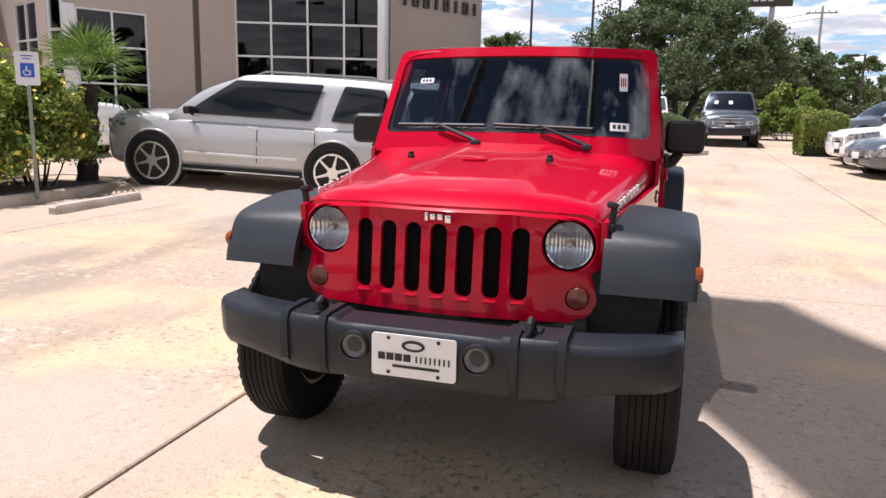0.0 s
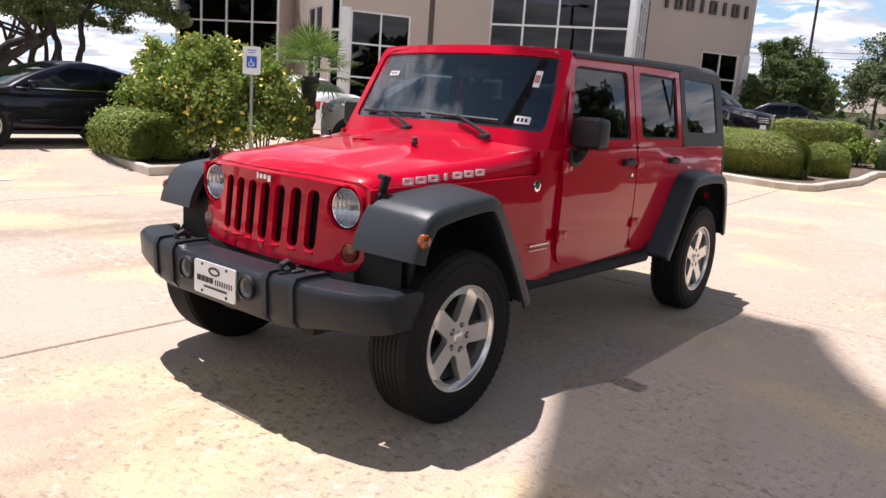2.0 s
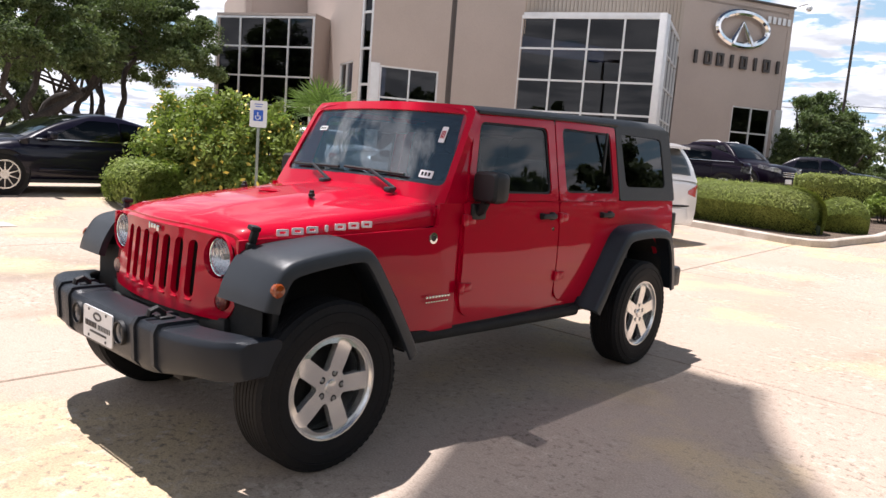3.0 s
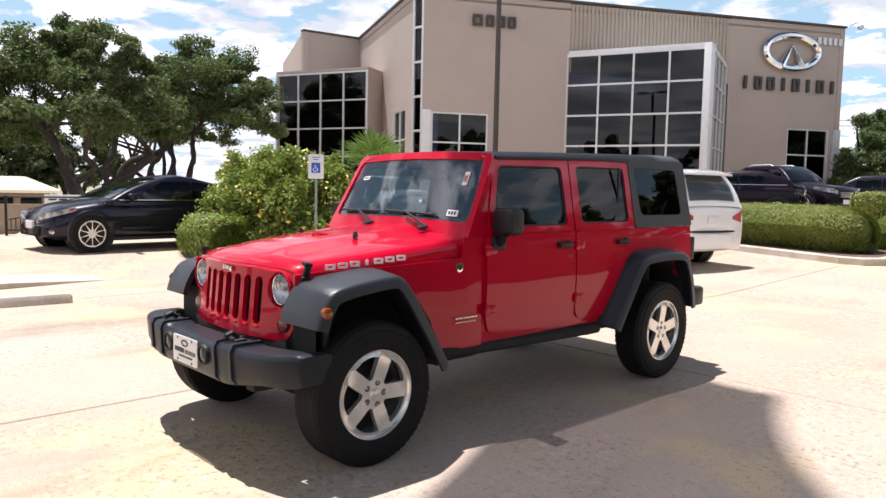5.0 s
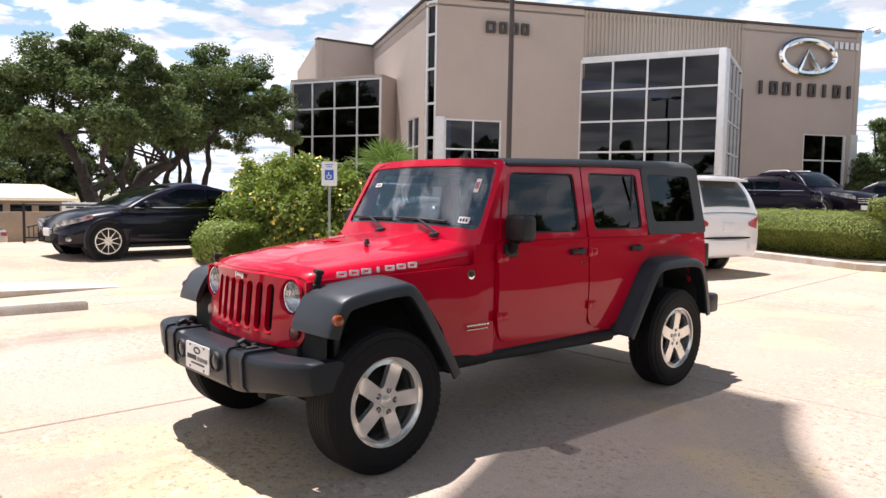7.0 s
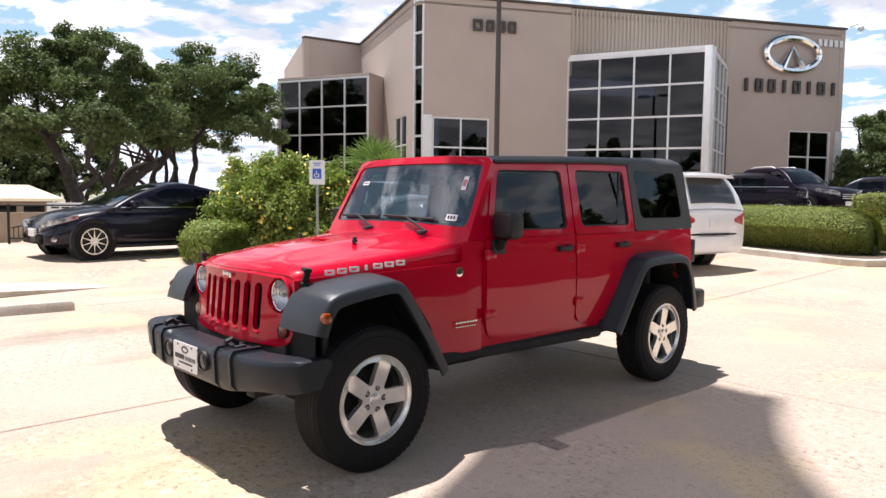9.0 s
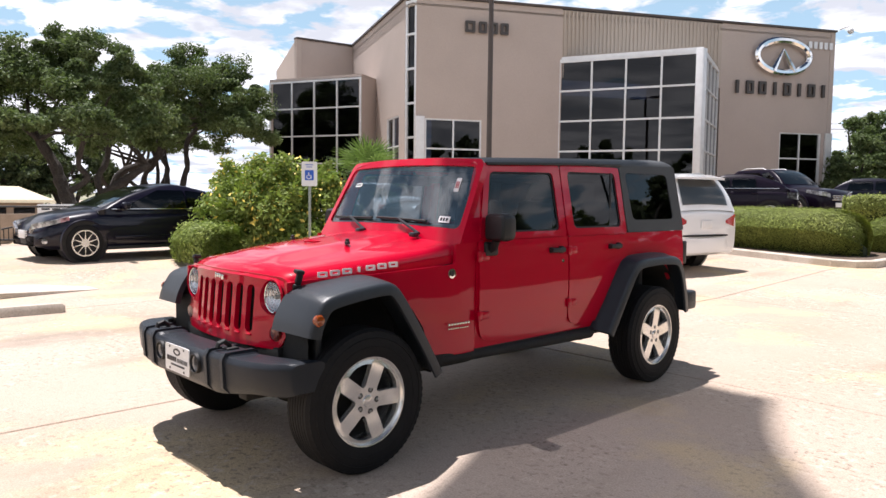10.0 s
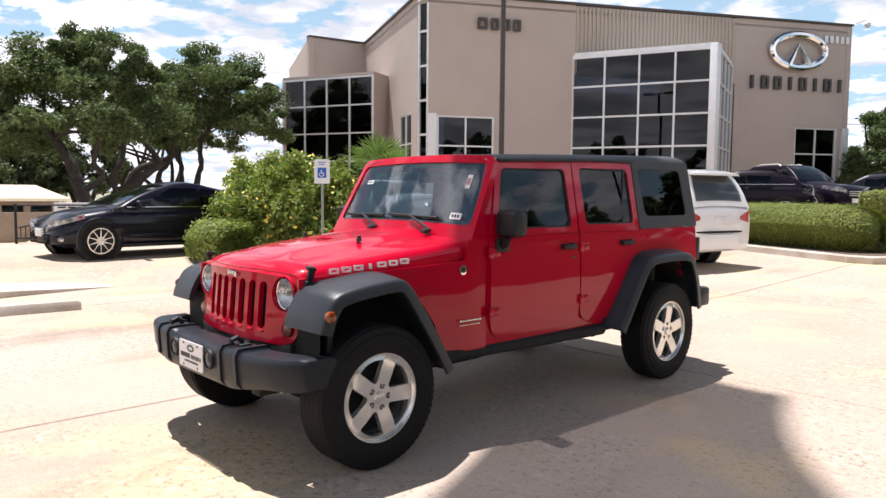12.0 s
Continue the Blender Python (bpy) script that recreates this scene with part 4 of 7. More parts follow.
# ---- ground ----
def concrete(name):
    """Worn pale paving: broad tone, brown stains, drag marks, and speckled stones, laid out in the world's metres."""
    m = mat(name, (0.52, 0.44, 0.345), 0.85, fine=45, grain=0.10)
    n, l = m.node_tree.nodes, m.node_tree.links
    p = n["Principled BSDF"]
    pos = n.new("ShaderNodeNewGeometry").outputs["Position"]
    def noise_of(scale, detail=4.0, stretch=(1, 1, 1), rough=0.6):
        mp = n.new("ShaderNodeMapping")
        mp.inputs["Scale"].default_value = stretch
        q = n.new("ShaderNodeTexNoise")
        q.inputs["Scale"].default_value, q.inputs["Detail"].default_value, q.inputs["Roughness"].default_value = scale, detail, rough
        l.new(pos, mp.inputs["Vector"])
        l.new(mp.outputs[0], q.inputs["Vector"])
        return q.outputs["Fac"]
    def mapped(value, a, b_, lo=0.0, hi=1.0):
        r = n.new("ShaderNodeMapRange")
        r.inputs["From Min"].default_value, r.inputs["From Max"].default_value = a, b_
        r.inputs["To Min"].default_value, r.inputs["To Max"].default_value = lo, hi
        l.new(value, r.inputs[0])
        return r.outputs[0]
    def times(a, b_, op="MULTIPLY"):
        k = n.new("ShaderNodeMath")
        k.operation = op
        for slot, v in ((0, a), (1, b_)):
            if hasattr(v, "links"):
                l.new(v, k.inputs[slot])
            else:
                k.inputs[slot].default_value = v
        return k.outputs[0]
    def blend(base_, colour, fac):
        k = n.new("ShaderNodeMixRGB")
        if hasattr(base_, "links"):
            l.new(base_, k.inputs["Color1"])
        else:
            k.inputs["Color1"].default_value = (*base_, 1)
        k.inputs["Color2"].default_value = (*colour, 1)
        l.new(fac, k.inputs["Fac"])
        return k.outputs[0]
    c = blend((0.458, 0.368, 0.3), (0.405, 0.312, 0.238), mapped(noise_of(0.22, 3), 0.40, 0.62))
    c = blend(c, (0.56, 0.43, 0.262), mapped(noise_of(0.5, 5), 0.51, 0.61, 0, 0.85))
    c = blend(c, (0.30, 0.23, 0.165), mapped(noise_of(0.9, 7, (1, 0.35, 1)), 0.55, 0.70, 0, 0.7))
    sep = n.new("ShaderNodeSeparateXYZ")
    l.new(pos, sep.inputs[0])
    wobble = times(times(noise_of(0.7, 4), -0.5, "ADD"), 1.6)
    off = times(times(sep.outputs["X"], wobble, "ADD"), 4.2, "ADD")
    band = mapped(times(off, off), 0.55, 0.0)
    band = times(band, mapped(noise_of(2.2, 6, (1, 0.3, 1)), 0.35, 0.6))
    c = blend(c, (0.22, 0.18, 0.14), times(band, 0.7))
    worn = mapped(noise_of(0.75, 5), 0.42, 0.62, 0.15, 1.0)
    c = blend(c, (0.235, 0.185, 0.14), times(mapped(noise_of(24, 4), 0.55, 0.63, 0, 0.95), worn))
    c = blend(c, (0.575, 0.485, 0.4), times(mapped(noise_of(11, 6), 0.54, 0.66, 0, 0.8), worn))
    fine = noise_of(90, 3)
    hs = n.new("ShaderNodeHueSaturation")
    l.new(mapped(fine, 0.3, 0.7, 0.81, 1.19), hs.inputs["Value"])
    l.new(c, hs.inputs["Color"])
    l.new(hs.outputs[0], p.inputs["Base Color"])
    bp = n.new("ShaderNodeBump")
    bp.inputs["Strength"].default_value, bp.inputs["Distance"].default_value = 0.8, 0.006
    l.new(times(noise_of(28, 4), times(fine, 0.5), "ADD"), bp.inputs["Height"])
    l.new(bp.outputs[0], p.inputs["Normal"])
    return m


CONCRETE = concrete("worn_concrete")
KERB = mat("kerb_concrete", (0.58, 0.52, 0.45), 0.85, other=(0.36, 0.30, 0.24), scale=2.0, amount=0.7, fine=40, grain=0.12, bump=0.003)
MULCH = mat("mulch", (0.09, 0.06, 0.045), 0.95, other=(0.16, 0.12, 0.08), scale=3, amount=0.7, fine=30, grain=0.5, bump=0.02)
EARTH = mat("distant_ground", (0.30, 0.27, 0.20), 0.9, other=(0.12, 0.15, 0.06), scale=0.05, amount=0.8, fine=3, grain=0.2)
STUCCO = mat("tan_stucco", (0.45, 0.38, 0.34), 0.9, other=(0.415, 0.35, 0.31), scale=0.6, amount=0.6, fine=25, grain=0.05, bump=0.002)
METALTAN = mat("ribbed_tan_metal", (0.40, 0.34, 0.285), 0.5, other=(0.39, 0.33, 0.27), scale=0.8, fine=30, grain=0.04)
FRAME = mat("white_aluminium", (0.72, 0.73, 0.74), 0.4, 0.2, fine=50, grain=0.04)
PANE = glass("dark_building_glass", (0.014, 0.016, 0.026), 0.041)
BROWN = mat("brown_pole_paint", (0.06, 0.045, 0.038), 0.5, fine=60, grain=0.1)
SIGNGREEN = mat("galvanised_post", (0.30, 0.33, 0.30), 0.5, 0.5, other=(0.2, 0.24, 0.2), scale=8)
SIGNBLUE = mat("sign_blue", (0.02, 0.10, 0.50), 0.35)
SIGNWHITE = mat("sign_white", (0.72, 0.74, 0.76), 0.35, fine=40, grain=0.04)
LETTER = mat("dark_letter", (0.05, 0.042, 0.038), 0.45)
BARK = mat("bark", (0.036, 0.030, 0.027), 0.95, other=(0.06, 0.052, 0.045), scale=3, amount=0.8, fine=18, grain=0.35, bump=0.02)
OAK = leaf_mat("oak_leaf", (0.082, 0.116, 0.05), (0.138, 0.172, 0.074))
# Oak leaf made paler and bluer: distance haze mixed into the colour.
HAZEOAK = leaf_mat("hazed_oak_leaf", (0.10, 0.128, 0.075), (0.142, 0.168, 0.098))
# Oak leaf darkened in its colour to stand for crowns in shade.
SHADEOAK = leaf_mat("shaded_oak_leaf", (0.05, 0.068, 0.034), (0.07, 0.09, 0.045))
HEDGE = leaf_mat("hedge_leaf", (0.145, 0.18, 0.038), (0.215, 0.24, 0.06), 0.10)
SHRUB = leaf_mat("shrub_leaf", (0.165, 0.225, 0.055), (0.27, 0.30, 0.085))
PALM = leaf_mat("palm_leaf", (0.10, 0.155, 0.05), (0.15, 0.195, 0.07))
FLOWER = mat("yellow_flower", (0.82, 0.66, 0.13), 0.6, other=(0.78, 0.48, 0.06), fine=9, grain=0.2, island=0.3)
# Near-black green: the shade between the leaves, given as a colour.
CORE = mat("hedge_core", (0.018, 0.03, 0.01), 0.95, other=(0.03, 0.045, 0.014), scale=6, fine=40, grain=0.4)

PITCH = 4.95


def step01(v):
    v = min(max(v, 0.0), 1.0)
    return v * v * (3 - 2 * v)


def slope(y):
    """The lane climbs gently away from the first joint behind the car."""
    return 0.03 * min(max(y - 8.27, 0.0), 22.0)


def rise(x, y):
    """How far the lot climbs above the lane towards the coupe and the showroom."""
    west = 0.21 * step01((-7.9 - x) / 3.0) * (0.35 + 0.65 * step01((7.0 - y) / 2.5))
    north = 0.34 * step01((y - 17.2) / 3.0) * step01((-1.6 - x) / 1.2)
    fall = 2.1 * step01((-14.5 - x) / 24.0) * step01((13.0 - y) / 5.0)
    bay = 0.13 * step01((-4.2 - x) / 3.2) * step01((y - 6.3) / 1.0) * step01((11.8 - y) / 2.0)
    return max(west, north, bay) - fall


def lot(x, y):
    return slope(y) + rise(x, y)


gv, gf = [], []
gxs = [-900, -300, -120, -60, -48, -40, -36, -32, -28, -24, -20, -17, -14, 0, 18, 40, 80, 160, 400, 900]
gys = [-900, -300, -120, -60, -20, 0, 8.27, 10, 12, 14, 30.27, 60, 120, 300, 900]
for y in gys:
    for x in gxs:
        gv.append((x, y, slope(y) - 0.05 + min(0.0, lot(x, y) - slope(y) - 0.05)))
k = len(gxs)
for q in range(len(gys) - 1):
    for i in range(k - 1):
        gf.append((q * k + i, q * k + i + 1, q * k + k + i + 1, q * k + k + i))
tagged(raw("ground", gv, gf, EARTH), "dry ground and lots reaching the horizon", "ground", kind="structure")

NX, NY = range(-2, 7), range(-4, 12)
sb_ = bmesh.new()
box(sb_, (PITCH / 2, PITCH / 2, -0.06), (PITCH - 0.02, PITCH - 0.02, 0.12), 0.007, None, 1)
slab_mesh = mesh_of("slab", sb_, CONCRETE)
pavement = thing("pavement", pose(0, 0, 0), "pale sunlit concrete paving with sawn joints", "pavement", kind="structure")
bx0, bx1, by0, by1 = -1.15 + PITCH * NX[0], -1.15 + PITCH * (NX[-1] + 1), 3.32 + PITCH * NY[0], 3.32 + PITCH * (NY[-1] + 1)
bys = [by0, 8.27, 30.27, by1]
bed = raw("bedding", [(x, y, slope(y) - 0.022) for y in bys for x in (bx0, bx1)], [(0, 1, 3, 2), (2, 3, 5, 4), (4, 5, 7, 6)],
          mat("joint_filler", (0.13, 0.11, 0.09), 0.95, fine=50, grain=0.3), pavement)
for i in NX:
    for j in NY:
        ob = new("slab", slab_mesh)
        ob.parent = pavement
        y = 3.32 + PITCH * j
        ob.location = (-1.15 + PITCH * i, y, slope(y))
        ob.rotation_euler = (math.atan2(slope(y + PITCH) - slope(y), PITCH), 0, 0)


uv_, uf_ = [], []
gx = [-70, -50, -40] + [-34 + 0.5 * k for k in range(68)]
gy = [-40, -20] + [-10 + 0.5 * k for k in range(101)] + [48, 60]
for y in gy:
    for x in gx:
        h_ = rise(x, y)
        uv_.append((x, y, lot(x, y) - (0.03 if abs(h_) < 0.004 else 0.0)))
for q in range(len(gy) - 1):
    for i in range(len(gx) - 1):
        a = q * len(gx) + i
        uf_.append((a, a + 1, a + len(gx) + 1, a + len(gx)))
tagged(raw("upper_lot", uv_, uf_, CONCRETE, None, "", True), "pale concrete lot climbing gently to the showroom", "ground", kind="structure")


def kerb_loop(name, pts, label, height=0.15, width=0.15, z=lambda x, y: 0.0):
    """A raised bed: kerb round a polygon, with mulch inside."""
    bed = thing(name, pose(0, 0, 0), label, "planting bed", kind="structure")
    bm = bmesh.new()
    n = len(pts)
    area = sum(pts[i][0] * pts[(i + 1) % n][1] - pts[(i + 1) % n][0] * pts[i][1] for i in range(n))
    flip = 1 if area > 0 else -1
    inner = []
    for i in range(n):
        p, a, b = Vector(pts[i]), Vector(pts[i - 1]), Vector(pts[(i + 1) % n])
        d = ((p - a).normalized() + (b - p).normalized()).normalized()
        inner.append(p + flip * width * Vector((-d.y, d.x)))
    prof = lambda o, q: [(o.x, o.y, z(*o) - 0.02), (o.x, o.y, z(*o) + height - 0.02), ((o * 0.85 + q * 0.15).x, (o * 0.85 + q * 0.15).y, z(*o) + height), (q.x, q.y, z(*q) + height), (q.x, q.y, z(*q) - 0.02)]
    rings = [prof(Vector(pts[i]), inner[i]) for i in range(n)]
    rings.append(rings[0])
    loft(bm, rings, closed=True, caps=False)
    part("kerb", bm, KERB, bed, "pale concrete kerb")
    soil = bmesh.new()
    vs = [soil.verts.new((q.x, q.y, z(*q) + height - 0.03)) for q in inner]
    soil.faces.new(vs)
    part("soil", soil, MULCH, bed, "dark mulch")
    return bed


def stop_block(x, y, ang, length=1.83):
    bm = bmesh.new()
    rings = []
    for u in (-length / 2, -length / 2 + 0.04, length / 2 - 0.04, length / 2):
        e = 0.03 if abs(u) > length / 2 - 0.01 else 0
        rings.append([(-0.085 + e, u, 0), (-0.075 + e, u, 0.07), (-0.045, u, 0.115 - e), (0.045, u, 0.115 - e), (0.075 - e, u, 0.07), (0.085 - e, u, 0)])
    loft(bm, rings)
    ob = part("wheel_stop", bm, KERB)
    ob.matrix_world = pose(x, y, 0, 0, 0, ang)
    return tagged(ob, "weathered concrete wheel stop on the paving", "wheel stop", "wheel stops")


stop_block(-6.85, 5.45, 5)
stop_block(-5.92, -0.47, -4)

kerb_loop("planter_bed", [(-7.75, 3.42), (-7.95, 7.3), (-8.3, 7.9), (-9.9, 8.1), (-10.2, 7.4), (-10.25, 4.2), (-10.0, 3.75)], "raised planting bed with concrete kerb")

# raised walk with a flared ramp, its kerb face turned from the sun
walkb = bmesh.new()
loft(walkb, [[(-7.35, -14, 0), (-7.35, -14, 0.14), (-8.6, -14, 0.14), (-8.6, -14, 0)], [(-7.35, -0.9, 0), (-7.35, -0.9, 0.13), (-8.6, -0.9, 0.13), (-8.6, -0.9, 0)],
             [(-7.8, 1.5, 0), (-7.8, 1.5, 0.004), (-8.7, 1.5, 0.004), (-8.7, 1.5, 0)]])
tagged(part("raised_walk", walkb, KERB), "raised concrete walk with a flared ramp end", "kerb", kind="structure")


def disabled_sign(x, y, z0, top, ang):
    t = thing("parking_sign", pose(x, y, 0, 0, 0, ang), "white and blue disabled parking sign on a steel post", "sign", "parking signs")
    bm = bmesh.new()
    box(bm, (0, 0, (z0 + top) / 2 - 0.02), (0.05, 0.03, top - z0 + 0.04), 0.006)
    part("post", bm, SIGNGREEN, t)
    sg = bmesh.new()
    plate(sg, rounded(-0.15, top - 0.46, 0.15, top, 0.03), (), lambda u, v, w: (u, -0.03 + w, v), 0.006)
    face = part("sign_face", sg, SIGNWHITE, t, "white sign face")
    bl = bmesh.new()
    plate(bl, rounded(-0.085, top - 0.35, 0.085, top - 0.16, 0.012), (), lambda u, v, w: (u, -0.034 + w, v), 0.003)
    part("blue_panel", bl, SIGNBLUE, face)
    sy = bmesh.new()
    c = (-0.01, top - 0.285)
    plate(sy, [(c[0] + 0.045 * math.cos(a), c[1] + 0.045 * math.sin(a)) for a in [radians(130 + 11 * k) for k in range(22)]] +
          [(c[0] + 0.032 * math.cos(a), c[1] + 0.032 * math.sin(a)) for a in [radians(130 + 11 * k) for k in range(21, -1, -1)]], (), lambda u, v, w: (u, -0.037 + w, v), 0.003)
    box(sy, (-0.01, -0.0355, top - 0.235), (0.016, 0.003, 0.07))
    box(sy, (0.012, -0.0355, top - 0.262), (0.045, 0.003, 0.014))
    box(sy, (0.036, -0.0355, top - 0.29), (0.014, 0.003, 0.06))
    part("sign_symbol", sy, SIGNWHITE, face)
    lg = bmesh.new()
    for k in range(2):
        box(lg, (0, -0.0325, top - 0.06 - 0.04 * k), (0.15 - 0.04 * k, 0.003, 0.014))
    part("sign_bar", lg, SIGNBLUE, face)
    return t


disabled_sign(-7.82, 5.34, 0.1, 2.12, 42)
disabled_sign(-7.2, -0.56, 0.0, 1.97, 62)

# ---- the showroom ----
H = 10.15
CORNER, U = Vector((-20.28, 19.02, 0)), Vector((0.476, 0.8795, 0))
V2 = Vector((-0.91, 0.414, 0)).normalized()
showroom = thing("showroom_building", pose(0, 0, 0), "tan stucco car showroom with large dark gridded windows", "building")


def wall_box(name, a, b, z0, z1, thick, material, holes=(), label="", parent=showroom, rib=0.0):
    """A wall from a to b; holes: (s0, s1, z0, z1) along it. Its outer face is on the right-hand side of a to b."""
    d = (b - a).normalized()
    n = Vector((d.y, -d.x, 0))
    bm = bmesh.new()
    plate(bm, [(0, z0), ((b - a).length, z0), ((b - a).length, z1), (0, z1)], [[(h[0], h[2]), (h[1], h[2]), (h[1], h[3]), (h[0], h[3])] for h in holes],
          lambda s, z, w: a + d * s - n * w + Vector((0, 0, z)), thick)
    return part(name, bm, material, parent, label)


def glazing(a, b, s0, s1, zs, cols, lift=0.0, frame=0.07, edge=0.14, name="window", parent=showroom, label="dark gridded window with white frame"):
    """A gridded window in the wall from a to b: white bars and a pane in each opening. zs: heights of the rails, from the top."""
    d = (b - a).normalized()
    n = Vector((d.y, -d.x, 0))
    win = new(name)
    win.parent = parent
    tagged(win, label)
    at = lambda s, z, o: a + d * s + n * (o + lift) + Vector((0, 0, z))
    fb = bmesh.new()
    m = Matrix(((d.x, n.x, 0, 0), (d.y, n.y, 0, 0), (0, 0, 1, 0), (0, 0, 0, 1)))
    cs = [s0 + (s1 - s0) * k / cols for k in range(cols + 1)]
    for i, s in enumerate(cs):
        f = edge if i in (0, cols) else frame
        box(fb, (0, 0, 0), (f, 0.10, zs[0] - zs[-1] + edge), 0.0, Matrix.Translation(at(s, (zs[0] + zs[-1]) / 2, 0.0)) @ m)
    for i, z in enumerate(zs):
        f = edge if i in (0, len(zs) - 1) else frame
        box(fb, (0, 0, 0), (s1 - s0 + edge - 0.008, 0.092, f), 0.0, Matrix.Translation(at((s0 + s1) / 2, z, 0.0)) @ m)
    part("window_frame", fb, FRAME, win)
    for i in range(cols):
        for j in range(len(zs) - 1):
            pb = bmesh.new()
            box(pb, (0, 0, 0), (cs[i + 1] - cs[i] - frame, 0.012, zs[j] - zs[j + 1] - frame), 0.0, Matrix.Translation(at((cs[i] + cs[i + 1]) / 2, (zs[j] + zs[j + 1]) / 2, -0.03 + random.uniform(-0.004, 0.004))) @ m @ Matrix.Rotation(random.uniform(-0.006, 0.006), 4, "Z") @ Matrix.Rotation(random.uniform(-0.006, 0.006), 4, "X"))
            part("pane", pb, PANE, win)
    return win


END = CORNER + U * 22.15
# the long front: corner to far end
s_bay0, s_bay1 = 6.9, 15.4
wall_box("front_wall", CORNER, CORNER + U * s_bay0, 0, H, 0.3, STUCCO, [(0.42, 3.05, 0.7, 4.95)], "tan stucco wall")
wall_box("front_wall", CORNER + U * s_bay1, END, 0, H, 0.3, STUCCO, [(3.6, 6.15, 0.7, 4.98)], "tan stucco wall")
wall_box("metal_wall", CORNER + U * s_bay0, CORNER + U * s_bay1, 7.0, H - 0.05, 0.3, METALTAN, (), "ribbed tan metal cladding")
ribs = bmesh.new()
d = U
n = Vector((d.y, -d.x, 0))
m = Matrix(((d.x, n.x, 0, 0), (d.y, n.y, 0, 0), (0, 0, 1, 0), (0, 0, 0, 1)))
for k in range(42):
    box(ribs, (0, 0, 0), (0.09, 0.05, H - 7.1), 0, Matrix.Translation(CORNER + U * (s_bay0 + 0.1 + k * 0.2) + n * 0.02 + Vector((0, 0, (H + 7.0) / 2))) @ m)
part("cladding_rib", ribs, METALTAN, showroom)
glazing(CORNER, END, 0.42, 3.05, [4.95, 3.62, 2.25, 0.75], 2, -0.08)
glazing(CORNER, END, s_bay1 + 3.6, s_bay1 + 6.1, [4.98, 3.66, 2.3, 0.75], 2, -0.08)
wall_box("corner_post", CORNER + U * 0.0, CORNER + U * 0.38, 0, 5.02, 0.1, FRAME, (), "broad white corner post").location = Vector((0.8795, -0.476, 0)) * 0.10
cap = wall_box("corner_post", END - U * 0.42, END - U * 0.02, 0, 5.0, 0.1, FRAME)
cap.location = n * 0.12
# glazed bay turned against the front
bl, br = Vector((-17.15, 25.02, 0)), Vector((-11.2, 27.26, 0))
bay_rows = [7.78, 6.41, 5.03, 3.65, 2.27, 0.85]
glazing(bl, br, 0.05, (br - bl).length - 0.15, bay_rows, 4, 0, 0.08, 0.16, "bay_window")
wall_box("bay_foot", bl, br, 0, 0.8, 0.3, STUCCO)
bq = CORNER + U * 15.25
bside = (bq - br)
glazing(br, bq, 0.2, bside.length - 0.1, bay_rows, 4, 0, 0.07, 0.14, "bay_window")
wall_box("bay_foot", br, bq, 0, 0.8, 0.3, STUCCO)
post = bmesh.new()
box(post, (br.x - 0.03, br.y - 0.06, 3.95), (0.34, 0.34, 7.9), 0.02)
part("bay_post", post, FRAME, showroom, "broad white corner post")
bt = bmesh.new()
vs = [Vector((p.x, p.y, 0)) for p in (bl, br, bq, CORNER + U * s_bay0)]
loft(bt, [[v + Vector((0, 0, 7.86)) for v in vs], [v + Vector((0, 0, 7.98)) for v in vs]])
part("bay_roof", bt, FRAME, showroom)
# glass strip at the corner
A2 = CORNER + V2 * 0.0 + Vector((-0.72, -0.03, 0))
glazing(A2, CORNER, 0.08, 0.66, [H - 0.15, 8.6, 7.1, 5.6, 4.1, 2.5, 0.8], 1, -0.05, 0.1, 0.12, "corner_window")
wall_box("corner_back", A2, CORNER, 0, H, 0.1, METALTAN).location = Vector((0.0, 0.35, 0))
# left wing: the wall runs back from the corner, with a stepped box behind
W2A, W2B = A2, A2 + V2 * 11.0
wall_box("side_wall", W2B, W2A, 0, H, 0.3, STUCCO, [(11.0 - 3.1, 11.0 - 0.9, 0.2, 5.2)], "tan stucco wall")
glazing(W2B, W2A, 11.0 - 3.1, 11.0 - 0.9, [5.2, 3.8, 2.4, 0.25], 2, -0.06)
BX = Vector((-31.6, 20.1, 0))
wall_box("box_wall", BX, W2B, 0, H + 0.05, 0.3, STUCCO, (), "tan stucco wall")
wall_box("box_wall", Vector((-41.6, 24.8, 0)), BX, 0, H, 0.3, STUCCO)
lb0, lb1 = Vector((-30.3, 17.65, 0)), Vector((-25.15, 19.75, 0))
glazing(lb0, lb1, 0.05, (lb1 - lb0).length - 0.05, [7.28, 5.9, 4.5, 3.1, 1.8, 0.6], 4, 0, 0.07, 0.09, "bay_window")
wall_box("bay_foot", lb0, lb1, 0, 0.55, 0.3, STUCCO)
lbq = lb0 + Vector((-1.2, 4.2, 0))
wall_box("bay_side", lbq, lb0, 0, 7.4, 0.2, STUCCO)
lt = bmesh.new()
vs = [lb0, lb1, lb1 + Vector((-1, 2, 0)), lbq]
loft(lt, [[v + Vector((0, 0, 7.36)) for v in vs], [v + Vector((0, 0, 7.48)) for v in vs]])
part("bay_roof", lt, STUCCO, showroom)
wall_box("bay_side", lb1, lb1 + Vector((-0.9, 2.0, 0)), 0, 7.34, 0.15, STUCCO)
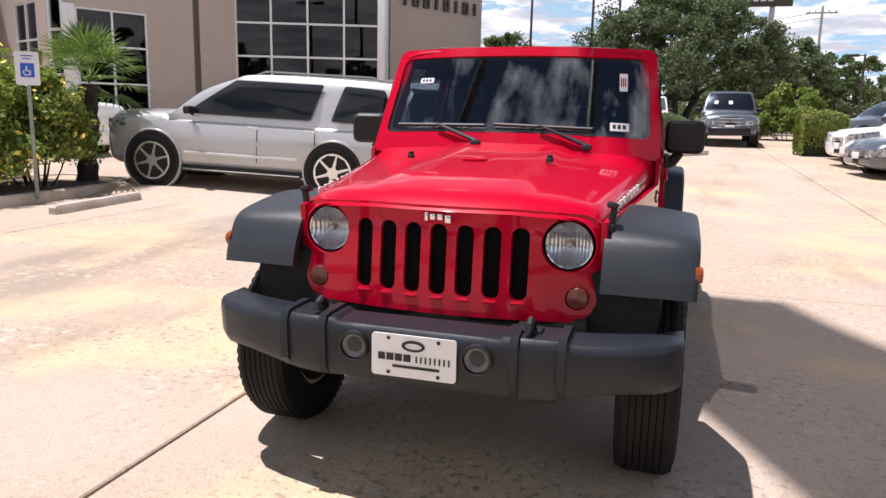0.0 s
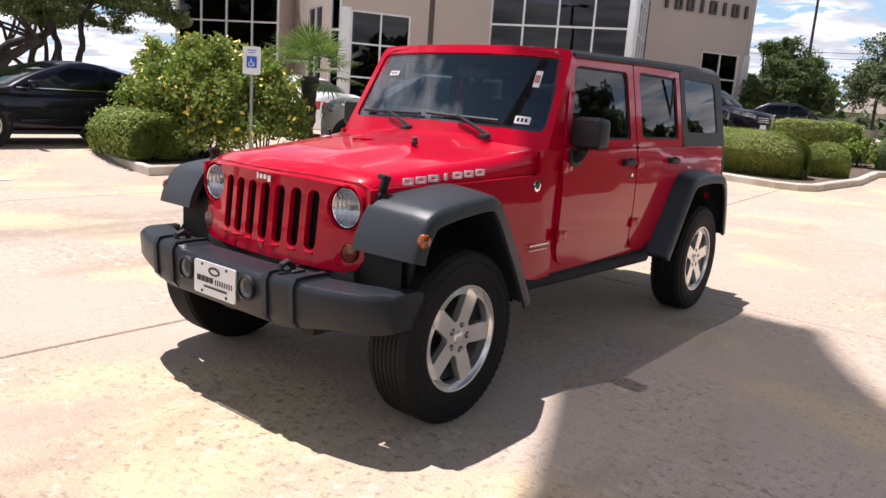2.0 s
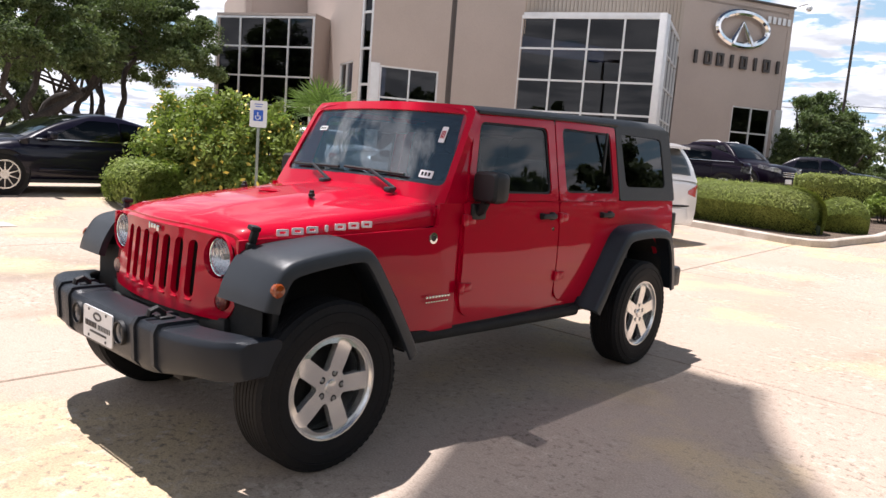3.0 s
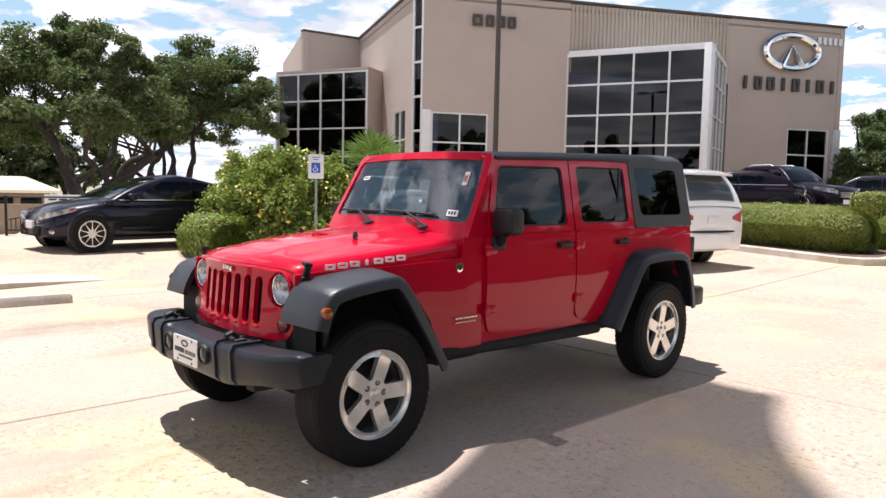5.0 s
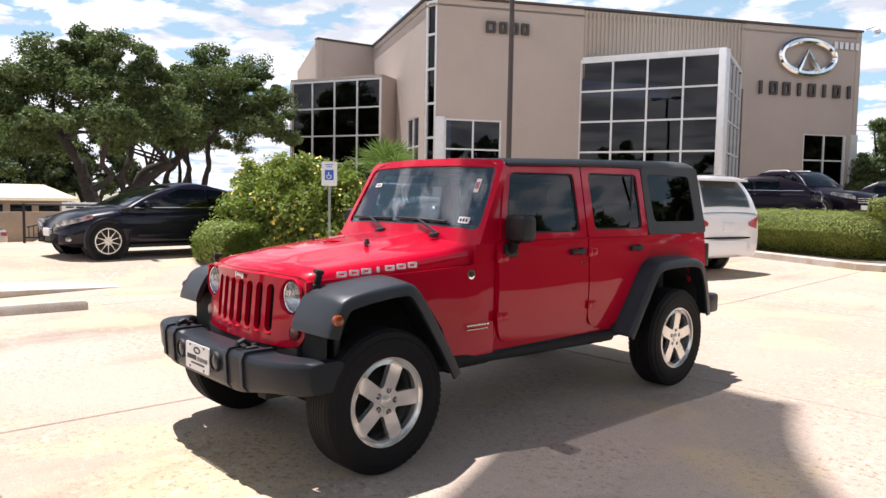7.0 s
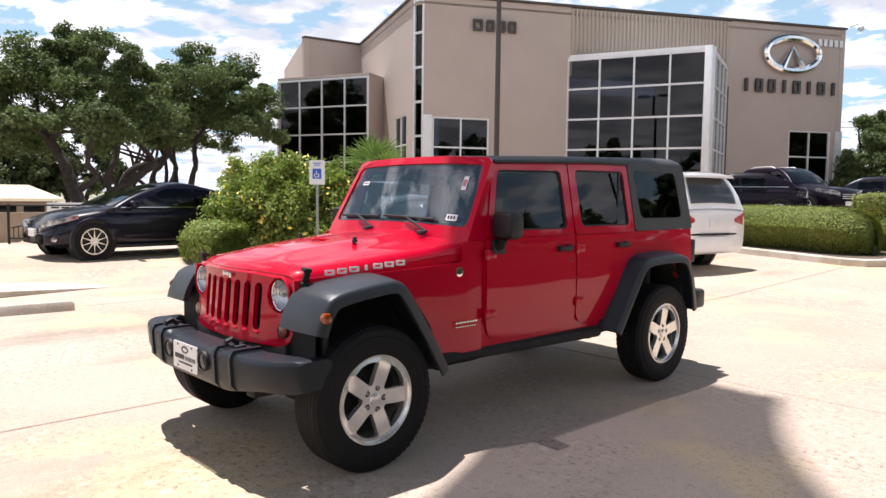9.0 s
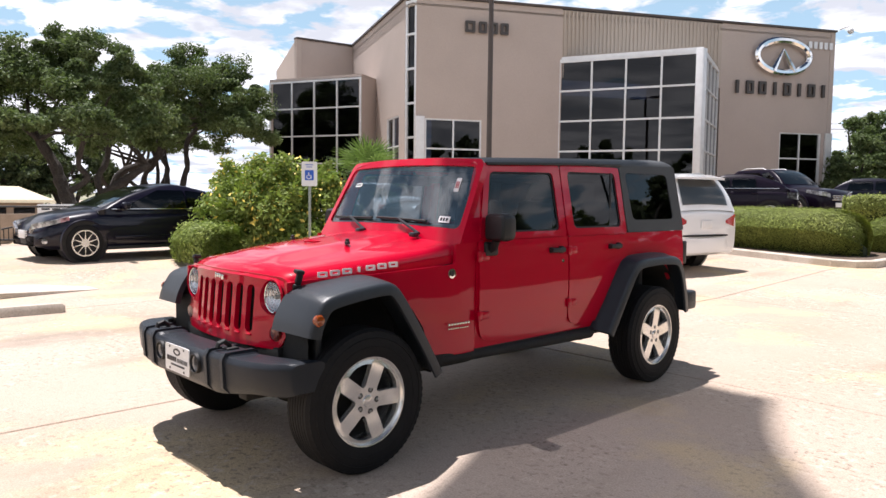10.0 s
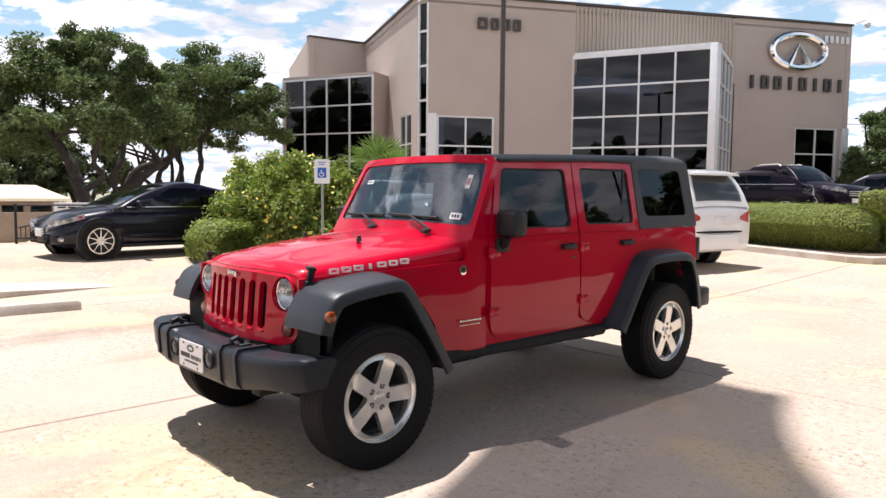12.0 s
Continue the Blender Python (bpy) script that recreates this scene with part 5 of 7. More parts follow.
# back, sides, floor and roof close the block
wall_box("end_wall", END, END + V2 * 16, 0, H, 0.3, STUCCO)
wall_box("back_wall", END + V2 * 16, W2B + U * 20, 0, H, 0.3, STUCCO)
roof = bmesh.new()
vs = [CORNER, END, END + V2 * 16, W2B + U * 18, W2B, A2]
loft(roof, [[v + Vector((0, 0, H - 0.35)) for v in vs], [v + Vector((0, 0, H - 0.25)) for v in vs]])
part("roof", roof, METALTAN, showroom)
coping = bmesh.new()
for a, b in ((A2, CORNER), (CORNER, END), (W2B, A2), (BX, W2B)):
    dd = (b - a).normalized()
    nn = Vector((dd.y, -dd.x, 0))
    box(coping, (0, 0, 0), ((b - a).length + 0.05, 0.42, 0.10), 0.01, Matrix.Translation((a + b) / 2 - nn * 0.1 + Vector((0, 0, H + 0.06))) @ Matrix(((dd.x, nn.x, 0, 0), (dd.y, nn.y, 0, 0), (0, 0, 1, 0), (0, 0, 0, 1))))
part("coping", coping, BROWN, showroom)
# Added near-black sheet behind the panes, in place of a dim room.
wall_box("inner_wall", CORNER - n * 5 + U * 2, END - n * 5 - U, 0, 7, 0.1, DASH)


def facade_bars(name, s_list, zc, h, wd, material, label, depth=0.1, stroke=0.0):
    """Plain blocks on the front in a row; wide ones are hollow where stroke is given."""
    for s, ww in s_list:
        bm = bmesh.new()
        half = (ww or wd) / 2
        hole_ = [rounded(-half + stroke, -h / 2 + stroke, half - stroke, h / 2 - stroke, 0.01, 1)] if stroke and half > 1.5 * stroke else []
        at = CORNER + U * s + n * (0.06 + depth) + Vector((0, 0, zc))
        plate(bm, rounded(-half, -h / 2, half, h / 2, 0.02, 2), hole_, lambda u, v, w: at + U * u - n * w + Vector((0, 0, v)), depth)
        part(name, bm, material, showroom, label)


facade_bars("name_letter", [(2.42, 0.44), (3.0, 0.36), (3.52, 0.36), (4.03, 0.36)], 9.02, 0.5, 0.36, LETTER, "plain dark sign block", 0.1, 0.11)
facade_bars("name_letter", [(16.3 + 0.735 * k, 0.16 if k in (0, 3, 5, 7) else 0.42) for k in range(8)], 7.12, 0.64, 0.36, LETTER, "plain dark sign block", 0.1, 0.13)
facade_bars("house_number", [(20.55 + 0.32 * k, 0.2) for k in range(5)], 9.42, 0.34, 0.2, FRAME, "plain pale sign block", 0.04)
emb = bmesh.new()
c = CORNER + U * 18.85 + n * 0.2 + Vector((0, 0, 8.72))
ring = []
for k in range(41):
    a = math.tau * k / 40
    ring.append(c + U * (1.55 * math.cos(a)) + Vector((0, 0, 0.80 * math.sin(a))))
tube(emb, ring, 0.17, 8)
for s in (-1, 1):
    tube(emb, [c + U * (s * 0.62) + Vector((0, 0, -0.75)), c + Vector((0, 0, 0.35))], [0.2, 0.05], 8)
part("emblem", emb, CHROME, showroom, "plain chrome oval emblem")
camb = bmesh.new()
cc = END + n * 0.25 + Vector((0, 0, H + 0.12))
tube(camb, [cc, cc + Vector((0.5, -0.2, 0.05)), cc + Vector((0.6, -0.25, -0.12))], 0.04, 8)
bmesh.ops.create_uvsphere(camb, u_segments=14, v_segments=8, radius=0.16, matrix=Matrix.Translation(cc + Vector((0.6, -0.25, -0.2))))
part("security_camera", camb, FRAME, showroom)


# ---- lamp posts, flag ----
def lamp_post(x, y, h, heads, label, r=0.075):
    t = thing("lamp_post", pose(x, y, lot(x, y)), label, "lamp post", "lamp posts")
    bm = bmesh.new()
    tube(bm, [(0, 0, 0.55), (0, 0, h)], [r, r * 0.85], 12)
    part("pole", bm, BROWN, t)
    bs = bmesh.new()
    lathe(bs, [(0, 0.28), (0.58, 0.28), (0.6, 0.26), (0.6, 0.001)], 20, "z")
    part("footing", bs, KERB, t)
    for a in heads:
        d = Vector((math.cos(radians(a)), math.sin(radians(a)), 0))
        hb = bmesh.new()
        tube(hb, [(0, 0, h - 0.08), d * 0.35 + Vector((0, 0, h - 0.05))], 0.03, 8)
        box(hb, (0, 0, 0), (0.62, 0.36, 0.14), 0.03, Matrix.Translation(d * 0.62 + Vector((0, 0, h - 0.05))) @ Matrix.Rotation(radians(a), 4, "Z"))
        lh = part("lamp_head", hb, BROWN, t)
        part("lamp_glass", B((0, 0, 0), (0.5, 0.28, 0.02), 0.005, Matrix.Translation(d * 0.62 + Vector((0, 0, h - 0.125))) @ Matrix.Rotation(radians(a), 4, "Z")), LENS, lh)
    return t


lamp_post(-11.0, 13.75, 7.38, (28, 208), "brown steel lamp post in front of the showroom", 0.085)


# ---- plants ----
def leaf_cloud(centres, radii, count, size, rng, flat=1.0, shell=0.55):
    """Leaf quads scattered in clumps: vertex and face lists."""
    centres, radii = np.array(centres), np.array(radii)
    pick = rng.integers(0, len(centres), count)
    d = rng.normal(size=(count, 3))
    d /= np.linalg.norm(d, axis=1)[:, None]
    rad = radii[pick] * (shell + (1 - shell) * rng.random(count)) ** 0.8
    twig = rng.normal(size=(len(centres), 9, 3))
    twig *= 0.62 / np.maximum(np.linalg.norm(twig, axis=2), 0.8)[..., None]
    knot = rng.integers(0, 9, count)
    p = centres[pick] + (twig[pick, knot] * radii[pick][:, None] + d * rad[:, None] * 0.52) * np.array([1, 1, flat]) * 1.25
    nrm = d * 0.5 + twig[pick, knot] * 0.5 + rng.normal(size=(count, 3)) * 0.75 + np.array([0, 0, 0.4])
    nrm /= np.linalg.norm(nrm, axis=1)[:, None]
    t = np.cross(nrm, rng.normal(size=(count, 3)))
    t /= np.linalg.norm(t, axis=1)[:, None]
    b = np.cross(nrm, t)
    s = size * (0.6 + 0.8 * rng.random(count))[:, None]
    quad = np.stack([p - t * s, p - b * s * 0.55, p + t * s, p + b * s * 0.55], 1)
    verts = quad.reshape(-1, 3).tolist()
    faces = np.arange(count * 4).reshape(-1, 4).tolist()
    return verts, faces


def oak(x, y, h, spread, seed, leaves=16000, trunks=2, size=0.16, crown_low=0.36, material=None, label="broad live oak with dark twisting limbs", group="live oaks", clumps=70, puff=1.0, flat=0.75, boughs=(), face=(0, 1)):
    """A live oak: several twisting trunks, limbs, and a crown of leaf clumps with gaps.
    boughs: (thick, thin, ((u, z), ...)) runs along the plan direction face."""
    rng = np.random.default_rng(seed)
    z0 = lot(x, y)
    h -= z0
    t = thing("oak_tree", pose(x, y, z0), label, "tree", group)
    centres, radii = [], []
    for k in range(clumps):
        a = rng.random() * math.tau
        r = spread * math.sqrt(rng.random())
        top = h * (crown_low + (0.93 - crown_low) * math.sqrt(max(0, 1 - (r / spread) ** 2.2)))
        z = h * crown_low + (top - h * crown_low) * (0.15 + 0.85 * rng.random() ** 0.6)
        centres.append((r * math.cos(a), r * math.sin(a), z))
        radii.append(h * (0.042 + 0.085 * rng.random() ** 1.7) * puff)
    for thick, thin, run in boughs:
        bm = bmesh.new()
        sway = rng.normal() * 0.25
        pts = smooth_path([Vector((face[0] * u - face[1] * sway * (z_ - 1), face[1] * u + face[0] * sway * (z_ - 1), z_)) for u, z_ in run], 5)
        n_ = len(pts) - 1
        tube(bm, pts, [(thick + (thin - thick) * i / n_) * (1 + 0.10 * math.sin(i * 1.7)) for i in range(n_ + 1)], 9)
        bough = part("trunk", bm, BARK, t, "dark twisting trunk")
        for j in range(4):
            tip = Vector(centres[rng.integers(0, len(centres))])
            tip = pts[-1].lerp(tip, min(1.0, 2.2 / max((tip - pts[-1]).length, 0.1)))
            bend = pts[-1].lerp(tip, 0.5) + Vector((rng.normal() * 0.2, rng.normal() * 0.2, rng.normal() * 0.2))
            lm = bmesh.new()
            way = smooth_path([pts[-2], pts[-1], bend, tip], 4)
            tube(lm, way, [thin * 0.9 * (1 - 0.8 * i / (len(way) - 1)) for i in range(len(way))], 6)
            part("limb", lm, BARK, bough)
    for k in range(trunks):
        bm = bmesh.new()
        limbs = bmesh.new()
        a = math.tau * k / trunks + rng.random()
        o = 0.5 * (trunks > 1)
        base = Vector((o * math.cos(a), o * math.sin(a), -0.1))
        fork = base + Vector((0.6 * math.cos(a), 0.6 * math.sin(a), h * 0.26))
        r0 = 0.03 * h / math.sqrt(trunks) + 0.06
        mid = (base + fork) / 2 + Vector((rng.normal() * 0.15, rng.normal() * 0.15, 0))
        tube(bm, smooth_path([base, mid, fork], 3), [r0 * (1.25 - 0.45 * i / 6) for i in range(7)], 9)
        for j in range(9 if trunks == 1 else 4):
            c = Vector(centres[rng.integers(0, len(centres))])
            q = fork.lerp(c, 0.35) + Vector((rng.normal() * 0.3, rng.normal() * 0.3, -0.25 + rng.normal() * 0.25))
            q2 = fork.lerp(c, 0.7) + Vector((rng.normal() * 0.45, rng.normal() * 0.45, 0.25 + rng.normal() * 0.35))
            pts = smooth_path([fork - Vector((0, 0, 0.2)), q, q2, c], 4)
            tube(limbs, pts, [r0 * 0.62 * (1 - 0.85 * i / (len(pts) - 1)) for i in range(len(pts))], 6)
            if leaves >= 30000:
                part("limb", limbs, BARK, t)
                limbs = bmesh.new()
        part("trunk", bm, BARK, t, "dark twisting trunk")
        if leaves < 30000:
            part("limb", limbs, BARK, t)
    v, f = leaf_cloud(centres, radii, leaves, size, rng, flat, 0.25)
    raw("crown", v, f, material or OAK, t, "dense dark green crown")
    return t


def hedge(name, pts, h, wd, seed, leaves, label, group="clipped hedges", size=0.045, material=None, round_=0.35, z0=0.1, taper=0.80, loose=0.035, waist=0.80, ruffle=0.28):
    """A clipped hedge along a line: a rounded core, dark for inner shade, covered with small leaves."""
    rng = np.random.default_rng(seed)
    t = thing(name, pose(0, 0, lot(*pts[len(pts) // 2])), label, "hedge", group)
    path = [Vector((p[0], p[1], 0)) for p in pts]
    length = sum((b - a).length for a, b in zip(path, path[1:]))
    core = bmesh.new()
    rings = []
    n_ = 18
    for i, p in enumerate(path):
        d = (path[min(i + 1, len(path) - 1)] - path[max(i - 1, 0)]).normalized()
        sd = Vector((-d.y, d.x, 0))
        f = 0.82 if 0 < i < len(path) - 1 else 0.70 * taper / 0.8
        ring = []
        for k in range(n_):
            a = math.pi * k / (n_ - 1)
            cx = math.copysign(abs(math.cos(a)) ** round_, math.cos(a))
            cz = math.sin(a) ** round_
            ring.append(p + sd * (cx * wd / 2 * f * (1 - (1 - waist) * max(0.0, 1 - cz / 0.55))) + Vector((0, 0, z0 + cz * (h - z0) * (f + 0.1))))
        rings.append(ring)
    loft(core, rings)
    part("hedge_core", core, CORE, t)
    lens = [0.0]
    for a, b in zip(path, path[1:]):
        lens.append(lens[-1] + (b - a).length)
    s = rng.random(leaves) * length
    xs = np.interp(s, lens, [p.x for p in path])
    ys = np.interp(s, lens, [p.y for p in path])
    d = (path[-1] - path[0]).normalized()
    a = rng.random(leaves) * math.pi
    end = np.minimum(s, length - s)
    e = np.clip(end / (wd * (0.45 if taper > 0.5 else 0.6)), 0, 1)
    shrink = taper + (1 - taper) * np.sqrt(1 - (1 - e) ** 2)
    jit = 1 + rng.normal(size=leaves) * loose
    cx = np.sign(np.cos(a)) * np.abs(np.cos(a)) ** round_ * wd / 2 * shrink * jit
    rel = np.sin(a) ** round_
    cx = cx * (1 - (1 - waist) * np.maximum(0, 1 - rel / 0.55))
    cz = z0 + np.sin(a) ** round_ * (h - z0) * (0.35 + 0.65 * shrink) * jit
    cap = (rng.random(leaves) < min(0.25, wd / (2 * length + wd))) & (taper > 0.5)
    depth = np.where(cap, rng.random(leaves), 1.0)
    cx, cz = cx * np.sqrt(depth), z0 + (cz - z0) * np.where(cap, np.sqrt(rng.random(leaves)), 1.0)
    side = rng.random(leaves) < 0.5
    proud = 0.03 + 0.05 * rng.random(leaves)
    xs = np.where(cap, np.where(side, path[0].x - d.x * proud, path[-1].x + d.x * proud), xs)
    ys = np.where(cap, np.where(side, path[0].y - d.y * proud, path[-1].y + d.y * proud), ys)
    p = np.stack([xs - d.y * cx, ys + d.x * cx, cz], 1)
    nr = rng.normal(size=(leaves, 3)) * ruffle + np.stack([-d.y * np.cos(a), d.x * np.cos(a), np.sin(a) - np.where(rel < 0.55, 2.2 * (1 - waist), 0)], 1)
    nr /= np.linalg.norm(nr, axis=1)[:, None]
    tt = np.cross(nr, rng.normal(size=(leaves, 3)))
    tt /= np.linalg.norm(tt, axis=1)[:, None]
    bb = np.cross(nr, tt)
    sz = size * (0.6 + 0.8 * rng.random(leaves))[:, None]
    quad = np.stack([p - tt * sz, p - bb * sz * 0.6, p + tt * sz, p + bb * sz * 0.6], 1)
    raw("foliage", quad.reshape(-1, 3).tolist(), np.arange(leaves * 4).reshape(-1, 4).tolist(), material or HEDGE, t, "clipped green foliage")
    return t


def shrub(name, x, y, z, rx, ry, h, seed, leaves, label, flowers=0, size=0.042, material=None, stems=9, low=0.25):
    rng = np.random.default_rng(seed)
    t = thing(name, pose(x, y, z), label, "shrub", "shrubs in the bed")
    centres, radii = [], []
    for k in range(80):
        a, q = rng.random() * math.tau, math.sqrt(rng.random())
        top = low + (0.92 - low) * math.sqrt(max(0, 1 - q ** 2.6))
        zz = h * (low + (top - low) * (0.1 + 0.9 * rng.random()))
        centres.append((rx * q * math.cos(a), ry * q * math.sin(a), zz))
        radii.append(0.115 * h * (0.6 + 0.7 * rng.random()))
    st = bmesh.new()
    for k in range(stems):
        c = Vector(centres[k])
        b = Vector((c.x * 0.3, c.y * 0.3, -0.05))
        pts = smooth_path([b, b.lerp(c, 0.5) + Vector((0, 0, -0.1)), c], 4)
        tube(st, pts, [0.022 * (1 - 0.7 * i / (len(pts) - 1)) for i in range(len(pts))], 6)
    part("stem", st, BARK, t)
    v, f = leaf_cloud(centres, radii, leaves, size, rng, 0.9, 0.3)
    raw("foliage", v, f, material or SHRUB, t, "loose bright green leaves")
    if flowers:
        grow = [r * 1.08 for r in radii]
        cl = [(c[0] + rng.normal() * 0.05, c[1], c[2] + 0.02) for c in centres]
        v, f = leaf_cloud(cl, grow, flowers, 0.045, rng, 0.9, 0.85)
        tagged(raw("flower", v, f, FLOWER, t, "small yellow flowers"), kind="stuff")
    return t


def fan_palm(x, y, h, seed):
    rng = np.random.default_rng(seed)
    t = thing("fan_palm", pose(x, y, 0.1), "short fan palm with stiff green fronds in the bed", "palm")
    tr = bmesh.new()
    rings = []
    for k in range(15):
        z = -0.1 + h * 0.72 * k / 14
        r = 0.15 + 0.03 * (k % 2) + 0.02 * math.sin(k)
        rings.append([(r * math.cos(q * math.tau / 12) + 0.012 * k, r * math.sin(q * math.tau / 12), z) for q in range(12)])
    loft(tr, rings)
    part("trunk", tr, BARK, t, "rough brown trunk")
    for k in range(26):
        a = k * 2.4
        el = radians(-25 + 105 * (k / 25) ** 0.8)
        d = Vector((math.cos(a) * math.cos(el), math.sin(a) * math.cos(el), math.sin(el)))
        side = d.cross(Vector((0, 0, 1)))
        side = side.normalized() if side.length > 0.05 else Vector((1, 0, 0))
        up = side.cross(d)
        base = Vector((0.17, 0, h * 0.70))
        hub = base + d * 0.55
        verts, faces = [], []
        for j in (-1, 1):
            verts += [base + side * 0.012 * j, hub + side * 0.012 * j]
        faces.append((0, 1, 3, 2))
        for j in range(17):
            b = radians(-100 + 200 * j / 16)
            q = d * math.cos(b) + side * math.sin(b)
            ln = 0.62 * (0.75 + 0.25 * math.cos(b)) * (0.9 + 0.2 * rng.random())
            w = side * math.cos(b) - d * math.sin(b)
            i0 = len(verts)
            tip = hub + q * ln - Vector((0, 0, 0.16 * ln)) + up * 0.03
            mid = hub + q * ln * 0.5 + up * 0.03
            verts += [hub, mid + w * 0.022, tip, mid - w * 0.022]
            faces.append((i0, i0 + 1, i0 + 2, i0 + 3))
        raw("frond", [tuple(v) for v in verts], faces, PALM, t)
    return t


# bed beside the parking bays
shrub("flowering_shrub", -9.35, 5.15, 0.1, 1.25, 1.0, 2.55, 3, 34000, "loose green shrub with yellow flowers in the bed", 1100, low=0.13)
shrub("flowering_shrub", -8.9, 6.4, 0.1, 0.82, 0.72, 2.2, 4, 13000, "loose green shrub with yellow flowers in the bed", 550, low=0.22)
fan_palm(-8.8, 7.35, 2.42, 5)
hedge("low_shrub", [(-8.5, 3.95), (-9.2, 4.0), (-10.0, 4.1)], 0.72, 0.98, 6, 46000, "low loose green hedge in the bed", size=0.028, material=SHRUB, round_=0.75, loose=0.13)

# island beyond the car with clipped hedges
kerb_loop("hedge_island", [(-1.3, 13.6), (-0.85, 13.62), (-0.55, 13.9), (-0.42, 14.8), (-0.15, 16.4), (-0.2, 19.0), (0.0, 19.5), (1.3, 19.6), (2.0, 20.4), (1.7, 22.0), (-0.6, 22.6), (-2.0, 22.8), (-5.2, 22.4), (-6.2, 18.0), (-6.0, 15.8), (-5.5, 15.2)], "kerbed island planted with clipped hedges", z=lot)
hedge("clipped_hedge", [(-5.9, 16.45), (-4.8, 16.1), (-3.5, 15.66), (-2.3, 15.27), (-1.05, 14.87)], 1.06, 1.55, 11, 120000, "clipped rounded green hedge on the kerbed island", round_=0.66, size=0.018, taper=0.12, waist=0.62, ruffle=0.12)
hedge("clipped_hedge", [(-1.5, 16.15), (-1.0, 16.4), (-0.5, 16.65)], 0.88, 0.95, 12, 26000, "small clipped green hedge on the kerbed island", round_=0.66, size=0.019, taper=0.12, waist=0.62, ruffle=0.14)
hedge("clipped_hedge", [(-3.5, 21.4), (-2.4, 21.7), (-1.3, 22.0)], 1.0, 1.2, 13, 30000, "clipped square green hedge on the kerbed island", round_=0.3, size=0.026)
hedge("round_bush", [(-0.5, 20.4), (0.0, 20.5), (0.55, 20.6), (1.1, 20.7), (1.5, 20.75)], 1.15, 1.6, 14, 40000, "dark rounded bush at the island's end", material=OAK, round_=0.6, size=0.03, taper=0.35)
hedge("box_hedge", [(4.65, 21.55), (5.1, 21.62), (5.75, 21.72)], 1.25, 0.9, 15, 30000, "clipped box hedge beside the parked cars", round_=0.25, z0=0.0, size=0.028)
shrub("leafy_bush", -0.9, 20.4, 0.45, 0.55, 0.55, 0.9, 31, 3000, "leafy green bush on the kerbed island", size=0.05)

# live oaks and the woods behind
oak(-25.85, 6.7, 8.05, 3.7, 21, 120000, 0, clumps=130, size=0.062, crown_low=0.43, puff=0.86, flat=0.62, face=(0.29, 0.957),
    boughs=((0.34, 0.17, ((0.3, -0.1), (0.25, 1.0), (-0.2, 1.9), (-0.5, 2.7), (-0.7, 3.4), (-1.2, 4.3))),
            (0.26, 0.12, ((0.4, -0.1), (0.5, 1.1), (0.95, 2.2), (1.35, 2.6), (2.05, 3.1), (2.6, 3.5))),
            (0.12, 0.09, ((-0.2, 2.4), (0.4, 2.9), (0.1, 3.4), (0.3, 4.3))),
            (0.13, 0.10, ((0.95, 2.2), (0.75, 2.9), (1.1, 3.6), (1.2, 4.6)))))
oak(-28.0, 12.9, 8.6, 3.1, 22, 100000, 0, clumps=110, size=0.062, crown_low=0.41, puff=0.82, flat=0.62, face=(0.431, 0.902),
    boughs=((0.17, 0.12, ((-4.3, 0.2), (-3.7, 1.95), (-3.0, 2.45), (-2.1, 2.8), (-1.85, 3.3), (-2.0, 4.1))),
            (0.12, 0.09, ((-2.9, 0.2), (-2.55, 2.0), (-2.2, 2.45), (-2.0, 3.0), (-1.85, 3.4))),
            (0.13, 0.11, ((-1.5, 0.0), (-1.65, 1.95), (-1.65, 2.5), (-1.9, 3.2), (-1.4, 4.2))),
            (0.14, 0.10, ((-1.2, 0.0), (-0.9, 1.95), (-0.75, 2.5), (-0.8, 3.2), (-0.65, 3.9), (0.2, 4.9)))))
oak(-33.5, 12.0, 6.6, 2.6, 124, 40000, 2, clumps=60, size=0.075, crown_low=0.56, puff=0.85, flat=0.6, label="oak standing behind the broad oaks")
oak(-31.0, 1.0, 7.2, 4.8, 23, 90000, 3, clumps=120, size=0.07, crown_low=0.42, puff=0.95, flat=0.6)
# Background oaks get their shade from the darker leaf colour.
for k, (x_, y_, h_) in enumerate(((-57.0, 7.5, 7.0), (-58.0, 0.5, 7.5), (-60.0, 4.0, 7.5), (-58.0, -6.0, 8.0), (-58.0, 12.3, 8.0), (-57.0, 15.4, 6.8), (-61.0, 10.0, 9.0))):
    oak(x_, y_, h_, 3.6, 160 + k, 26000, 3, size=0.14, crown_low=0.08, material=SHADEOAK, clumps=60, label="oak with shade-dark leaf colour beyond the lot")
oak(1.2, 41.0, 9.0, 6.0, 25, 120000, 3, material=HAZEOAK, size=0.08, clumps=190, crown_low=0.24)
oak(7.0, 50.0, 7.2, 4.6, 26, 50000, 2, material=HAZEOAK, size=0.10, crown_low=0.16, clumps=110)
oak(-7.6, 39.0, 5.4, 2.3, 27, 36000, 2, size=0.075, crown_low=0.1, clumps=80)
oak(-9.4, 43.5, 6.8, 2.8, 28, 56000, 2, size=0.08, crown_low=0.06, clumps=120)
oak(-10.5, 53.0, 5.6, 3.0, 128, 30000, 2, size=0.085, crown_low=0.06, clumps=80)
oak(13.6, 60.0, 7.2, 4.0, 29, 34000, 1, size=0.11, crown_low=0.14, clumps=90)
